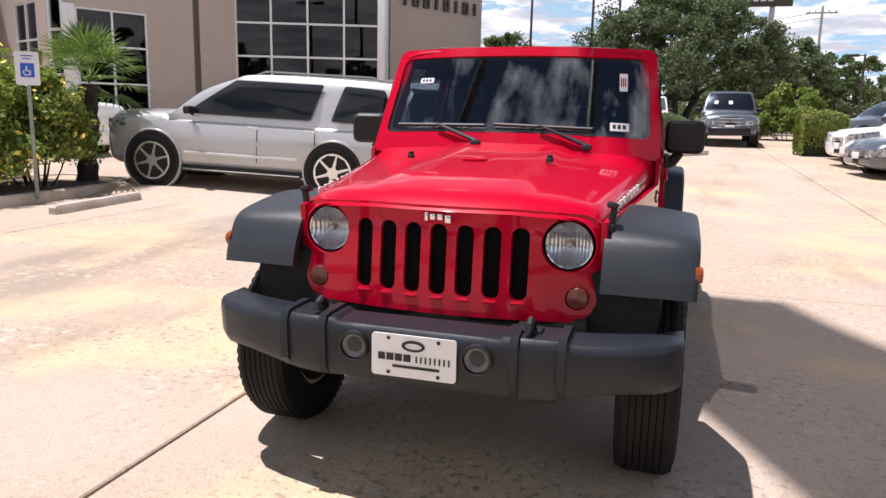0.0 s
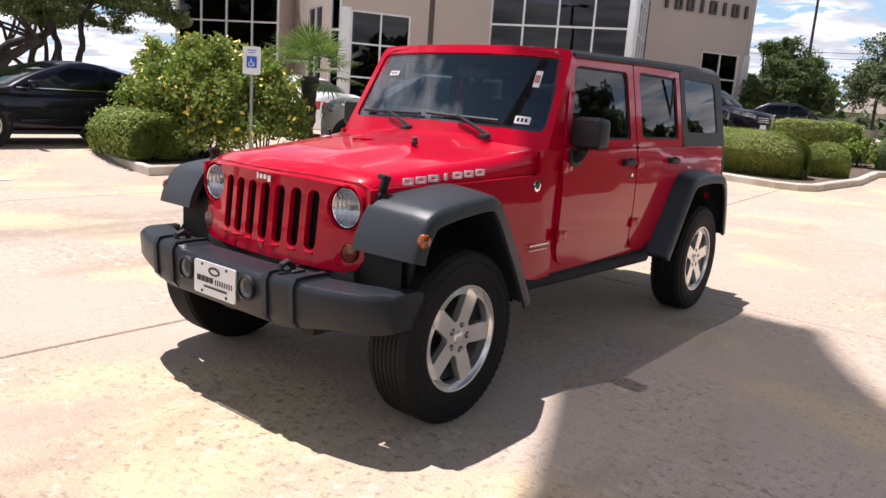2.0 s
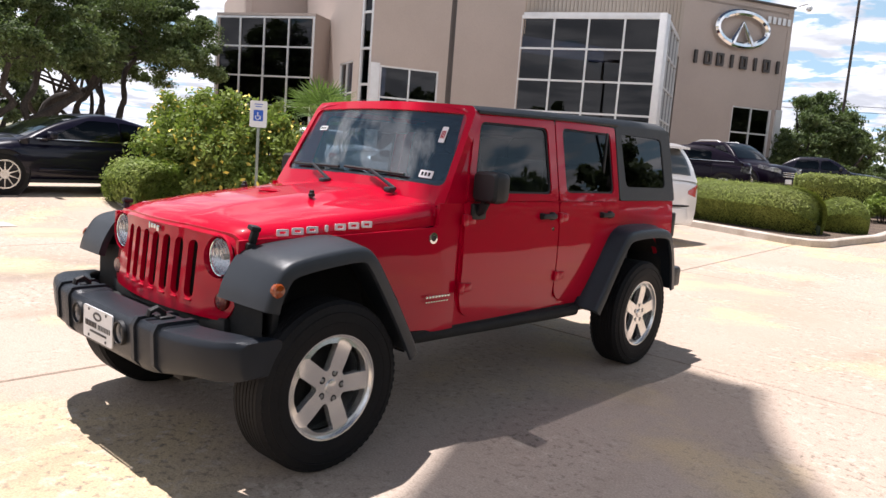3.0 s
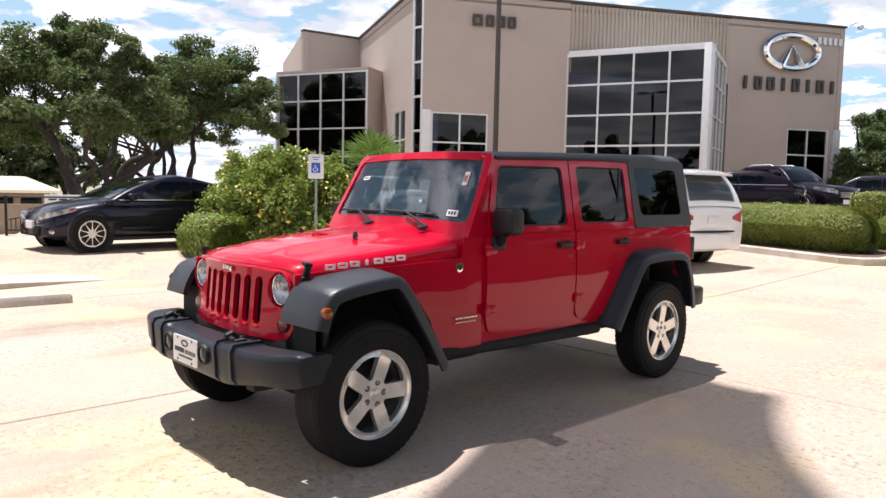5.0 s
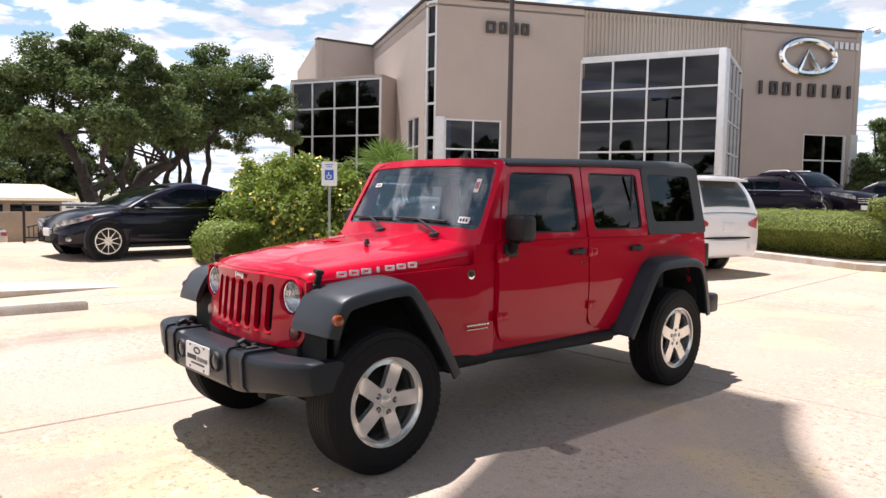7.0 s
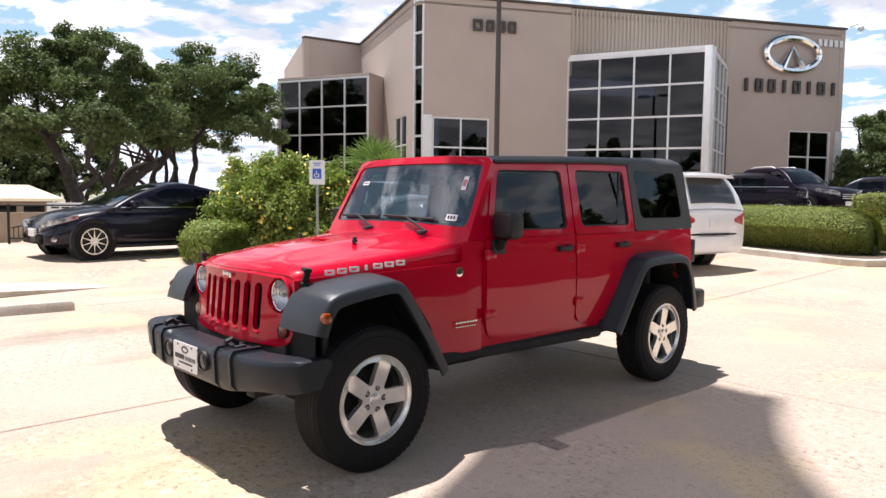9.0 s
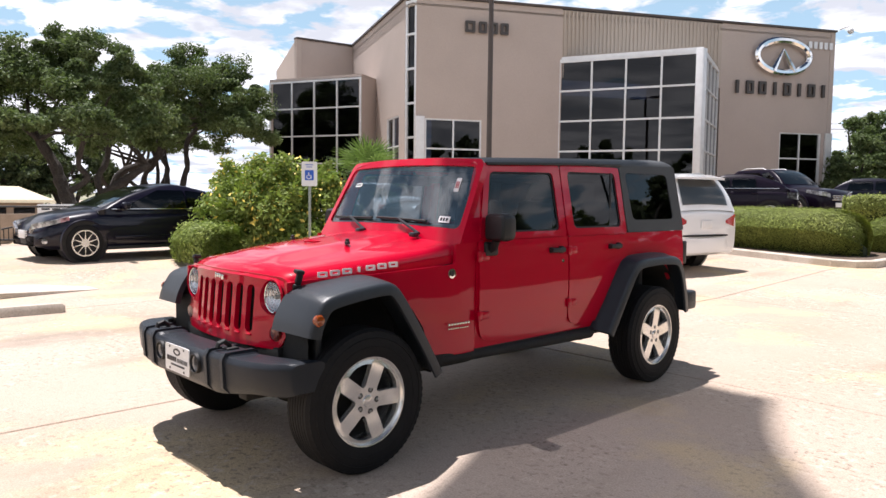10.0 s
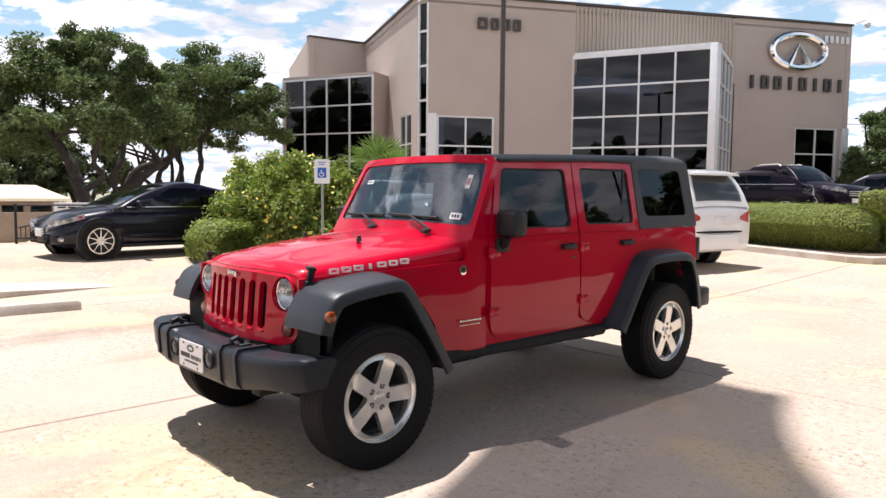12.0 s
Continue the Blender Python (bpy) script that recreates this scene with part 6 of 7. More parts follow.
# Added out of view so the red doors mirror something dark.
hedge("lane_hedge", [(7.6, -9.0), (7.2, -4.0), (6.8, 1.0), (6.4, 6.0), (6.1, 12.0)], 1.5, 1.1, 33, 44000, "unseen dark hedge added to darken the door's reflections", size=0.06, material=HAZEOAK, round_=0.4, z0=0.0)
# unseen trees across the lane, behind the camera's way, added to darken paint and glass reflections
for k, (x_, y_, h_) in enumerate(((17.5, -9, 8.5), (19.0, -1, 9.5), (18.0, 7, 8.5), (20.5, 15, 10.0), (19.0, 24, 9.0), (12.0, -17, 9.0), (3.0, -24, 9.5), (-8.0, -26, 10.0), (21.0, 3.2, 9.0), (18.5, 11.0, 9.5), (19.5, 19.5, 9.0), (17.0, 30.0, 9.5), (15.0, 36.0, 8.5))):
    oak(x_, y_, h_ * 0.85, h_ * 0.55, 60 + k, 9000, 2, size=0.24, crown_low=0.10, material=HAZEOAK, clumps=50)
oak(12.0, 24.9, 7.4, 0.8, 91, 7000, 1, size=0.12, crown_low=0.2, material=SHADEOAK, clumps=44, puff=0.7, label="slender dark tree beside the lane")
shrub("tall_shrub", 5.6, 30.9, lot(5.6, 30.9) - 0.05, 1.5, 1.2, 2.35, 30, 26000, "tall loose green shrub behind the parked cars", size=0.06, low=0.1)
wv, wf = [], []
rngw = np.random.default_rng(77)
cs_, rs_ = [], []
for k in range(420):
    a = radians(rngw.uniform(-15, 125))
    if 58 < math.degrees(a) < 76:
        continue
    rr = rngw.uniform(70, 130)
    cs_.append((-rr * math.sin(a) + 4, rr * math.cos(a), rngw.uniform(0.5, 4.2)))
    rs_.append(rngw.uniform(1.5, 3.2))
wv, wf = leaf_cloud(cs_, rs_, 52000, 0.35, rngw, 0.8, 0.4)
tagged(raw("far_woods", wv, wf, HAZEOAK), "distant line of green trees", "trees", kind="stuff")


# ---- parked cars ----
def paint(name, base, metal=0.0, rough=0.3):
    return mat(name, base, rough, metal, other=tuple(c * 0.92 for c in base), scale=1.2, amount=0.5, fine=800, grain=0.03, coat=1.0)


SILVER = paint("silver_paint", (0.47, 0.475, 0.48), 0.3)
PEARL = paint("white_paint", (0.86, 0.86, 0.87))
JET = mat("black_paint", (0.006, 0.005, 0.014), 0.3, coat=0.5, spec=0.15, fine=800, grain=0.03)
NAVY = mat("dark_plum_paint", (0.007, 0.004, 0.011), 0.3, coat=0.16, spec=0.1, fine=800, grain=0.03)
STEELBLUE = paint("grey_blue_paint", (0.13, 0.145, 0.175), 0.5)
SUVGLASS = glass("suv_side_glass", (0.075, 0.082, 0.09), 0.035)
CARSCREEN = glass("car_windscreen", (0.10, 0.12, 0.135), 0.11)
CARGLASS = glass("car_glass", (0.06, 0.066, 0.07), 0.045)


def car(name, m, spec, material, label, group="parked cars"):
    """A parked car: front axle at its origin, nose towards -y. spec gives its lengths and heights."""
    t = thing(name, m, label, "car", group)
    wb, hw, wr = spec["wb"], spec["hw"], spec["wr"]
    y0, y1 = -spec["front"], wb + spec["rear"]
    belt, roof, floor = spec["belt"], spec["roof"], spec["floor"]
    A, Bq, C, D = spec["house"]
    hood0, hood1 = spec["hood"]
    deck = spec.get("deck", belt)
    bed = spec.get("bed")

    def top_at(y):
        if y < A:
            k = min(max((y - y0) / (A - y0), 0), 1)
            return hood0 + (hood1 - hood0) * k ** spec.get("arch", 0.7)
        if y > D:
            return deck - 0.03 * ((y - D) / max(y1 - D, 0.1)) ** 2
        return belt

    def half_at(y):
        f = min(max((y - y0) / spec.get("plan", 0.75), 0), 1)
        tip = spec.get("tip", 0.80)
        r = min(max((y1 - y) / 0.6, 0), 1)
        return hw * (tip + (1 - tip) * math.sqrt(1 - (1 - f) ** 2)) * (0.87 + 0.13 * math.sqrt(1 - (1 - r) ** 2))

    body = bmesh.new()
    rings = []
    ys = sorted({y0, y0 + 0.03, y0 + 0.10, y0 + 0.22, y0 + 0.42, -0.2, 0.15, 0.5, A - 0.12, A, A + 0.3, wb * 0.5, wb * 0.75, wb, wb + 0.35, D - 0.1, D, y1 - 0.35, y1 - 0.15, y1 - 0.05, y1})
    ys = [y for y in ys if y0 <= y <= y1]
    for y in ys:
        w, tp = half_at(y), top_at(y)
        endf = min(1, (y - y0) / spec.get("bow", 0.10)) if y < 0 else min(1, (y1 - y) / 0.08)
        e = 1 - (1 - endf) ** 2
        fl = floor + 0.10 * (1 - e)
        tp2 = tp - (spec.get("nose", 0.16) if y < 0 else 0.10) * (1 - e)
        mid = fl + (tp2 - fl) * 0.55
        half = [(0, fl), (w * 0.86, fl), (w * 0.955, fl + 0.05), (w * 0.985, fl + 0.16), (w, mid), (w * 0.985, tp2 - 0.14), (w * 0.955, tp2 - 0.05), (w * 0.90, tp2 - 0.012), (w * 0.62, tp2 + 0.012), (0, tp2 + 0.03)]
        if spec.get("soft"):
            half[5:] = [(w * 0.975, tp2 - 0.17), (w * 0.935, tp2 - 0.085), (w * 0.84, tp2 - 0.025), (w * 0.55, tp2 + 0.02), (0, tp2 + 0.045)]
        rings.append([(x, y, z) for x, z in half] + [(-x, y, z) for x, z in half[-2:0:-1]])
    loft(body, rings)
    shell = part("body", body, material, t, "", 50)

    prof = [(A, belt - 0.02), (A + (Bq - A) * 0.5, belt + (roof - belt) * 0.56), (Bq, roof - 0.03 - spec.get("round", 0.0)), (Bq + 0.2 + 2 * spec.get("round", 0.0), roof), ((Bq + C) / 2, roof + 0.015), (C - 0.15, roof - 0.01), (C, roof - 0.045), (D - (D - C) * 0.35, belt + (roof - belt) * 0.45), (D, belt - 0.02)]

    prof = [(q.x, q.y) for q in smooth_path([Vector((y, z)) for y, z in prof], 4)]

    def roof_at(y):
        for (ya, za), (yb, zb) in zip(prof, prof[1:]):
            if ya <= y <= yb:
                return za + (zb - za) * (y - ya) / max(yb - ya, 1e-6)
        return belt

    tumble = spec.get("tumble", 0.24)

    def side_at(y, z):
        k = (z - belt) / (roof - belt)
        return half_at(y) * 0.93 - tumble * k * (0.6 + 0.4 * k) + 0.0

    house = bmesh.new()
    rings = []
    for y, z in prof:
        xs_ = side_at(y, z)
        half = [(half_at(y) * 0.93, belt - (0.11 if spec.get("soft") else 0.03)), ((half_at(y) * 0.93 + xs_) / 2 + 0.012, (belt + z) / 2), (xs_ + 0.0, z - 0.03), (xs_ - 0.05, z), (xs_ * 0.5, z + 0.02), (0, z + 0.026)]
        rings.append([(x, y, zz) for x, zz in half] + [(-x, y, zz) for x, zz in half[-2::-1]])
    loft(house, rings, closed=False, caps=False)
    cabin = part("cabin", house, material, t, "", 50)

    def side_pane(poly, s):
        bm = bmesh.new()
        plate(bm, soften(poly, 0.05, 3), (), lambda y, z, w: (s * (side_at(y, z) + 0.026 - w), y, z), 0.006, 0.25, 2)
        return part("window_pane", bm, spec.get("sideglass", CARGLASS), cabin, "dark window")

    b0 = belt + 0.035
    tz = roof - 0.10
    cuts = spec["windows"]
    for s in (-1, 1):
        for i, (ya, yb) in enumerate(cuts):
            def yl(z, y_):
                lo = A + (Bq - A) * (z - belt) / (roof - belt) + spec.get("pillar", 0.16)
                hi = D - (D - C) * (z - belt) / (roof - belt) - 0.14
                return min(max(y_, lo), hi)
            lean = spec.get("lean", 0.0)
            poly = [(yl(b0, ya), b0), (yl(b0, yb), b0), (yl(tz, yb + lean), tz - (0.0 if i < len(cuts) - 1 else 0.03)), (yl(tz, ya + (lean if i else 0)), tz)]
            side_pane(poly, s)
        # arches, wheels, mirrors, handles, lamps
        for wy in (0, wb):
            w = new("wheel")
            w.parent = t
            well = bmesh.new()
            xw = half_at(wy)
            # Flat dark disc on the body side stands for the arch's inner shade.
            lathe(well, [(s * (xw - 0.30), wr * 1.17), (s * (xw + 0.004), wr * 1.17), (s * (xw + 0.004), 0.001)], 36, "x", (0, wy, wr + 0.01))
            part("wheel_well", well, DARK, w)
            lip = bmesh.new()
            lathe(lip, [(s * (xw - 0.02), wr * 1.17), (s * (xw + 0.016), wr * 1.17), (s * (xw + 0.016), wr * 1.22), (s * (xw - 0.02), wr * 1.26)], 36, "x", (0, wy, wr + 0.01))
            part("arch_lip", lip, material, w)
            ty = bmesh.new()
            rr = spec.get("rim", 0.70)
            o = xw + 0.03
            lathe(ty, [(s * (o - 0.22), wr * 0.7), (s * (o - 0.22), wr * 0.97), (s * (o - 0.19), wr), (s * (o - 0.04), wr), (s * (o - 0.01), wr * 0.96), (s * o, wr * (rr + 0.13)), (s * (o - 0.008), wr * (rr - 0.005))], 40, "x", (0, wy, wr))
            tyre = part("tyre", ty, RUBBER, w)
            rm = bmesh.new()
            holes = []
            ns = spec.get("spokes", 5)
            for k in range(ns):
                a = math.tau * (k + 0.5) / ns + 0.3
                hf = math.pi / ns
                wide = spec.get("gap", 0.74)
                rr = spec.get("rim", 0.70)
                pts = [(0.22, -0.5 * wide * hf), (rr - 0.075, -wide * hf), (rr - 0.055, 0), (rr - 0.075, wide * hf), (0.22, 0.5 * wide * hf)]
                holes.append(soften([(wr * r * math.cos(a + q), wr * r * math.sin(a + q)) for r, q in pts], 0.012, 2))
            plate(rm, circle(0, 0, wr * rr, 40), holes, lambda u, v, q: (s * (o - 0.004 - 0.008 * max(0, 1 - math.hypot(u, v) / wr * 2) - q), wy + u, wr + v), 0.012)
            part("rim", rm, ALLOY, w, "bright spoked rim")
            bk = bmesh.new()
            lathe(bk, [(s * (o - 0.10), 0.001), (s * (o - 0.10), wr * (rr - 0.02))], 24, "x", (0, wy, wr))
            part("brake_disc", bk, ALLOY_DARK, w)
        mr = bmesh.new()
        my = A + (Bq - A) * 0.30 + 0.1
        rings = [[(s * (half_at(my) * 0.93 + 0.13 + u * f), my + dy, belt + 0.09 + v * f) for u, v in rounded(-0.10, -0.065, 0.10, 0.065, 0.03, 3)] for dy, f in ((-0.06, 0.6), (-0.03, 1.0), (0.05, 0.95), (0.06, 0.85))]
        loft(mr, rings)
        tube(mr, [(s * (half_at(my) * 0.90), my, belt + 0.02), (s * (half_at(my) * 0.93 + 0.08), my, belt + 0.06)], 0.03, 6)
        part("wing_mirror", mr, spec.get("mirror", BLACK), t)
        for i, (ya, yb) in enumerate(spec.get("doorcuts", cuts)[:spec.get("doors", 2)]):
            hb = bmesh.new()
            hy = yb - 0.02
            box(hb, (s * (half_at(hy) * 0.985 + 0.018), hy, belt - 0.13), (0.03, 0.2, 0.035), 0.01)
            part("door_handle", hb, spec.get("handle", material), t)
            sm = bmesh.new()
            box(sm, (s * (half_at(yb) * 0.995 - 0.001), yb + 0.06, (belt + floor) / 2), (0.008, 0.010, (belt - floor) * 0.62))
            part("door_seam", sm, DARK, t)
        mo = bmesh.new()
        box(mo, (s * (hw * 1.0 + 0.004), (0.55 + wb - 0.6) / 2, floor + 0.30 * (belt - floor)), (0.018, wb - 1.15, 0.045), 0.008)
        part("side_moulding", mo, spec.get("moulding", material), t)
        sk = bmesh.new()
        box(sk, (s * (hw * 0.93), wb / 2, floor + 0.02), (0.12, wb - 2.3 * wr, 0.07), 0.02)
        part("sill", sk, spec.get("sill", BLACK), t)
        if spec.get("board"):
            rb = bmesh.new()
            box(rb, (s * (hw * 0.97), wb / 2, floor - 0.02), (0.16, wb - 2.5 * wr, 0.05), 0.02)
            bd = part("running_board", rb, BLACK, t, "dark running board")
            rs = bmesh.new()
            box(rs, (s * (hw * 0.97 + 0.082), wb / 2, floor - 0.008), (0.008, wb - 2.6 * wr, 0.016), 0.003)
            part("board_strip", rs, CHROME, bd)
        if spec.get("belt_trim"):
            bt = bmesh.new()
            tube(bt, [(s * (side_at(y, belt) + 0.03), y, belt + 0.025) for y in (A + 0.25, A + 0.8, (A + D) / 2, D - 0.7, D - 0.3)], 0.011, 6)
            part("belt_trim", bt, CHROME, t)
        # lamps wrap round the corners of the body
        def wrap(front, z_in, z_out, tall, inner, back):
            rings = []
            ye = y0 if front else y1
            sg = 1 if front else -1
            xe = half_at(ye)
            for k in range(9):
                a = k / 8
                if a < 0.45:
                    q = a / 0.45
                    xx, yy, ox, oy = xe * (inner + (0.97 - inner) * q), ye - sg * 0.014, 0.0, sg * 0.05
                else:
                    q = (a - 0.45) / 0.55
                    yy = ye + sg * (0.02 + back * q)
                    xx, ox, oy = half_at(yy) + 0.012, -0.05, 0.0
                zc = z_in + (z_out - z_in) * a
                hh = tall * (1.0 - (0.45 if front or a > 0.45 else spec.get("tailpoint", 0.45)) * abs(a - 0.45))
                xx -= 0.45 * max(0.0, zc - top_at(yy) + 0.17) if front and a >= 0.45 else 0.0
                rings.append([(s * xx, yy, zc - hh / 2), (s * xx, yy, zc + hh / 2), (s * (xx + ox), yy + oy, zc + hh / 2), (s * (xx + ox), yy + oy, zc - hh / 2)])
            bm = bmesh.new()
            return loft(bm, rings)
        lz0, lz1 = spec.get("lampz", (hood0 - 0.24, hood0 - 0.15))
        part("headlight", wrap(True, lz0, lz1, spec.get("lamp", 0.17), spec.get("lampin", 0.62), spec.get("lampback", 0.42)), spec.get("lampmat", LAMPGLASS), t, "clear wraparound headlight")
        tz0, tz1 = spec.get("tail", (belt - 0.30, belt - 0.12))
        part("tail_light", wrap(False, (tz0 + tz1) / 2 - 0.02, (tz0 + tz1) / 2 + 0.03, tz1 - tz0 + 0.05, spec.get("tailin", 0.62), 0.30), spec.get("tailmat", TAILRED), t, "red wraparound tail light")
        if spec.get("rails"):
            rl = bmesh.new()
            xx = side_at(C, roof) - 0.10
            tube(rl, [(s * xx, Bq + 0.35, roof + 0.0), (s * xx, Bq + 0.5, roof + 0.06), (s * xx, C - 0.35, roof + 0.06), (s * xx, C - 0.15, roof - 0.01)], 0.018, 6)
            part("roof_rail", rl, spec.get("railmat", STEEL), t)

    def end_pane(ya, za, yb, zb, nm, sgn):
        bm = bmesh.new()
        d2 = math.hypot(yb - ya, zb - za)
        ny, nz = sgn * (zb - za) / d2, -sgn * (yb - ya) / d2
        rings = []
        for k in range(7):
            q = 0.10 + 0.82 * k / 6
            y, z = ya + (yb - ya) * q, za + (zb - za) * q
            xs_ = side_at(y, z) - (0.075 if sgn < 0 else spec.get("inset", 0.075))
            ring = []
            for j in range(9):
                u = -1 + j / 4
                ring.append((u * xs_, y + ny * (0.022 + 0.008 * (1 - u * u)) , roof_at(y) + 0.004 + abs(nz) * 0.0 + (0.026 - 0.02 * u * u)))
            rings.append(ring)
        loft(bm, rings, closed=False, caps=False)
        return part(nm, bm, CARSCREEN if sgn < 0 else CARGLASS, cabin, "dark glass")

    end_pane(A, belt, Bq, roof, "windscreen", -1)
    end_pane(D, belt, C, roof, "rear_window", 1)
    gb = bmesh.new()
    gw, gz = half_at(y0) * 0.62, spec.get("gz", hood0 - 0.20)
    gh = spec.get("grille", 0.20)
    plate(gb, rounded(-gw, gz - gh / 2, gw, gz + gh / 2, 0.05), (), lambda u, v, w: (u, y0 - 0.012 + 0.06 * (u / gw) ** 2 + 0.25 * max(0, v - gz) + w, v), 0.03, 0.12, 0)
    gr = part("grille", gb, BLACK, t)
    bars = bmesh.new()
    for k in range(3):
        box(bars, (0, y0 - 0.012, gz - gh / 2 + gh * (k + 0.5) / 3), (gw * 1.5, 0.02, 0.022), 0.006)
    part("grille_bar", bars, CHROME, gr)
    lo = bmesh.new()
    plate(lo, rounded(-hw * 0.62, floor + 0.10, hw * 0.62, floor + 0.24, 0.03), (), lambda u, v, w: (u, y0 - 0.004 + 0.05 * (u / hw / 0.62) ** 2 + w, v), 0.03, 0.15, 0)
    part("air_intake", lo, BLACK, t)
    if spec.get("frontbar"):
        fb = bmesh.new()
        rings = []
        for k in range(9):
            u = -1 + k / 4
            xx, yy = u * half_at(y0) * 1.12, y0 - 0.07 + 0.16 * abs(u) ** 3
            rings.append([(xx, yy + 0.02, floor + 0.02), (xx, yy, floor + 0.06), (xx, yy, floor + 0.25), (xx, yy + 0.04, floor + 0.29), (xx, yy + 0.22, floor + 0.29), (xx, yy + 0.22, floor + 0.02)])
        loft(fb, rings)
        part("front_bumper", fb, TRIM, t, "dark front bumper")
    if spec.get("papers"):
        for x_, tilt in ((-0.46, 14), (0.03, -8)):
            yy = A + (Bq - A) * 0.36
            zz = roof_at(yy) + 0.045
            sheet = Matrix.Translation((x_, yy - 0.03, zz)) @ Matrix.Rotation(radians(-42), 4, "X") @ Matrix.Rotation(radians(tilt), 4, "Y")
            part("paper", B((0, 0, 0), (0.13, 0.004, 0.16), 0.0, sheet), WHITE, cabin, "white sheet behind the glass")
    for s in (-1, 1) if spec.get("fog") else ():
        fo = bmesh.new()
        yf = y0 + 0.13
        lathe(fo, [(s * -0.02, 0.050), (s * 0.012, 0.046), (s * 0.016, 0.001)], 20, "x", (s * half_at(yf) * 0.985, yf, floor + 0.17))
        part("fog_lamp", fo, LAMPGLASS, t, "small round fog lamp")
    np_ = bmesh.new()
    box(np_, (0, y0 - 0.02, floor + 0.28), (0.32, 0.02, 0.15), 0.005)
    part("front_plate", np_, WHITE, t)
    np_ = bmesh.new()
    box(np_, (0, y1 + 0.012, spec.get("platez", belt - 0.25)), (0.32, 0.02, 0.15), 0.005)
    part("rear_plate", np_, WHITE, t)
    rbp = bmesh.new()
    rings = []
    for k in range(9):
        u = -1 + k / 4
        xx = u * half_at(y1) * 1.09
        yy = y1 + 0.045 - 0.20 * abs(u) ** 3
        rings.append([(xx, yy, floor + 0.06), (xx, yy + 0.03, floor + 0.16), (xx, yy + 0.01, floor + 0.34), (xx, yy - 0.12, floor + 0.36), (xx, yy - 0.12, floor + 0.06)])
    loft(rbp, rings)
    bump_ = part("rear_bumper", rbp, spec.get("bumper", material), t)
    if spec.get("groove"):
        gv = bmesh.new()
        tube(gv, [(u * half_at(y1) * 1.03, y1 + 0.022 - 0.10 * abs(u) ** 3, floor + 0.385) for u in (-1, -0.7, -0.35, 0, 0.35, 0.7, 1)], 0.022, 6)
        part("bumper_groove", gv, DARK, bump_, "dark groove above the bumper")
    if spec.get("spoiler"):
        sp = bmesh.new()
        rings = []
        for k in range(7):
            u = -1 + k / 3
            xx = u * (side_at(C, roof) - 0.02)
            ln = spec["spoiler"] if spec["spoiler"] is not True else 0.16
            ye = C + ln - 0.05 * u * u
            rings.append([(xx, C - 0.15, roof - 0.03), (xx, ye, roof - 0.05 - 0.3 * (ln - 0.16)), (xx, ye, roof - 0.02 - 0.2 * (ln - 0.16)), (xx, C - 0.15, roof + 0.035)])
        loft(sp, rings)
        part("roof_spoiler", sp, material, t)
    ins = bmesh.new()
    box(ins, (0, (A + D) / 2 + 0.2, belt - 0.2), (hw * 1.5, (D - A) * 0.6, 0.3), 0.05)
    for x in (-0.38, 0.38):
        for yy in (Bq + 0.75, Bq + 1.6):
            if yy < D - 0.5:
                box(ins, (x, yy, belt + 0.1), (0.45, 0.14, 0.5), 0.06)
    part("seats", ins, CLOTH, t)
    if bed:
        bb = bmesh.new()
        box(bb, (0, (D + 0.15 + y1) / 2, deck + 0.022), (hw * 1.6, y1 - D - 0.5, 0.02))
        part("bed_floor", bb, DARK, t)
    return t


LAMPGLASS = mat("clear_lamp", (0.72, 0.74, 0.77), 0.08, 0.5, other=(0.10, 0.105, 0.12), scale=11, amount=0.9, fine=40, grain=0.2, coat=1.0)
DIMLAMP = mat("dim_lamp", (0.16, 0.17, 0.19), 0.1, 0.4, other=(0.03, 0.03, 0.035), scale=12, amount=0.9, fine=40, grain=0.2, coat=1.0)
BIGSUV = dict(soft=True, bow=0.2, plan=0.85, tip=0.74, wb=3.10, hw=1.0, wr=0.415, front=0.93, rear=1.15, belt=1.19, roof=1.90, floor=0.33, house=(0.25, 1.30, 3.95, 4.28), hood=(1.17, 1.24), arch=0.6, nose=0.20, pillar=0.22, round=0.06,
              windows=[(0.55, 2.68), (3.02, 4.12)], sideglass=SUVGLASS, doorcuts=[(0.7, 1.75), (1.85, 2.72)], lean=0.18, rails=True, spoiler=True, tumble=0.20, doors=2, tail=(0.95, 1.22), spokes=6, gap=0.9, rim=0.76, board=True, handle=CHROME, moulding=FRAME)
WHITESUV = dict(tailin=0.66, tailpoint=1.7, groove=True, inset=0.20, round=0.04, nose=0.26, wb=3.07, hw=1.0, wr=0.41, front=0.95, rear=1.20, belt=1.20, roof=1.86, floor=0.33, house=(0.70, 1.30, 3.94, 4.25), hood=(1.02, 1.16),
                windows=[(0.9, 1.95), (2.02, 3.0), (3.10, 4.1)], rails=True, spoiler=0.24, tumble=0.22, tail=(0.90, 1.10), platez=0.93)
COUPE = dict(wb=2.85, hw=0.91, wr=0.345, front=0.76, rear=1.0, belt=0.95, roof=1.45, floor=0.22, sideglass=SUVGLASS, house=(0.26, 1.52, 2.30, 3.55), hood=(0.70, 0.955), arch=0.62, nose=0.24, bow=0.42, plan=1.15, tip=0.60, soft=True, deck=0.98, belt_trim=True,
             windows=[(0.7, 2.05), (2.08, 3.0)], tumble=0.24, doors=1, spokes=10, gap=0.93, rim=0.72, lamp=0.095, lampin=0.66, lampz=(0.56, 0.80), lampback=0.50, lampmat=LAMPGLASS, grille=0.13, gz=0.52, mirror=JET, pillar=0.22, fog=True)
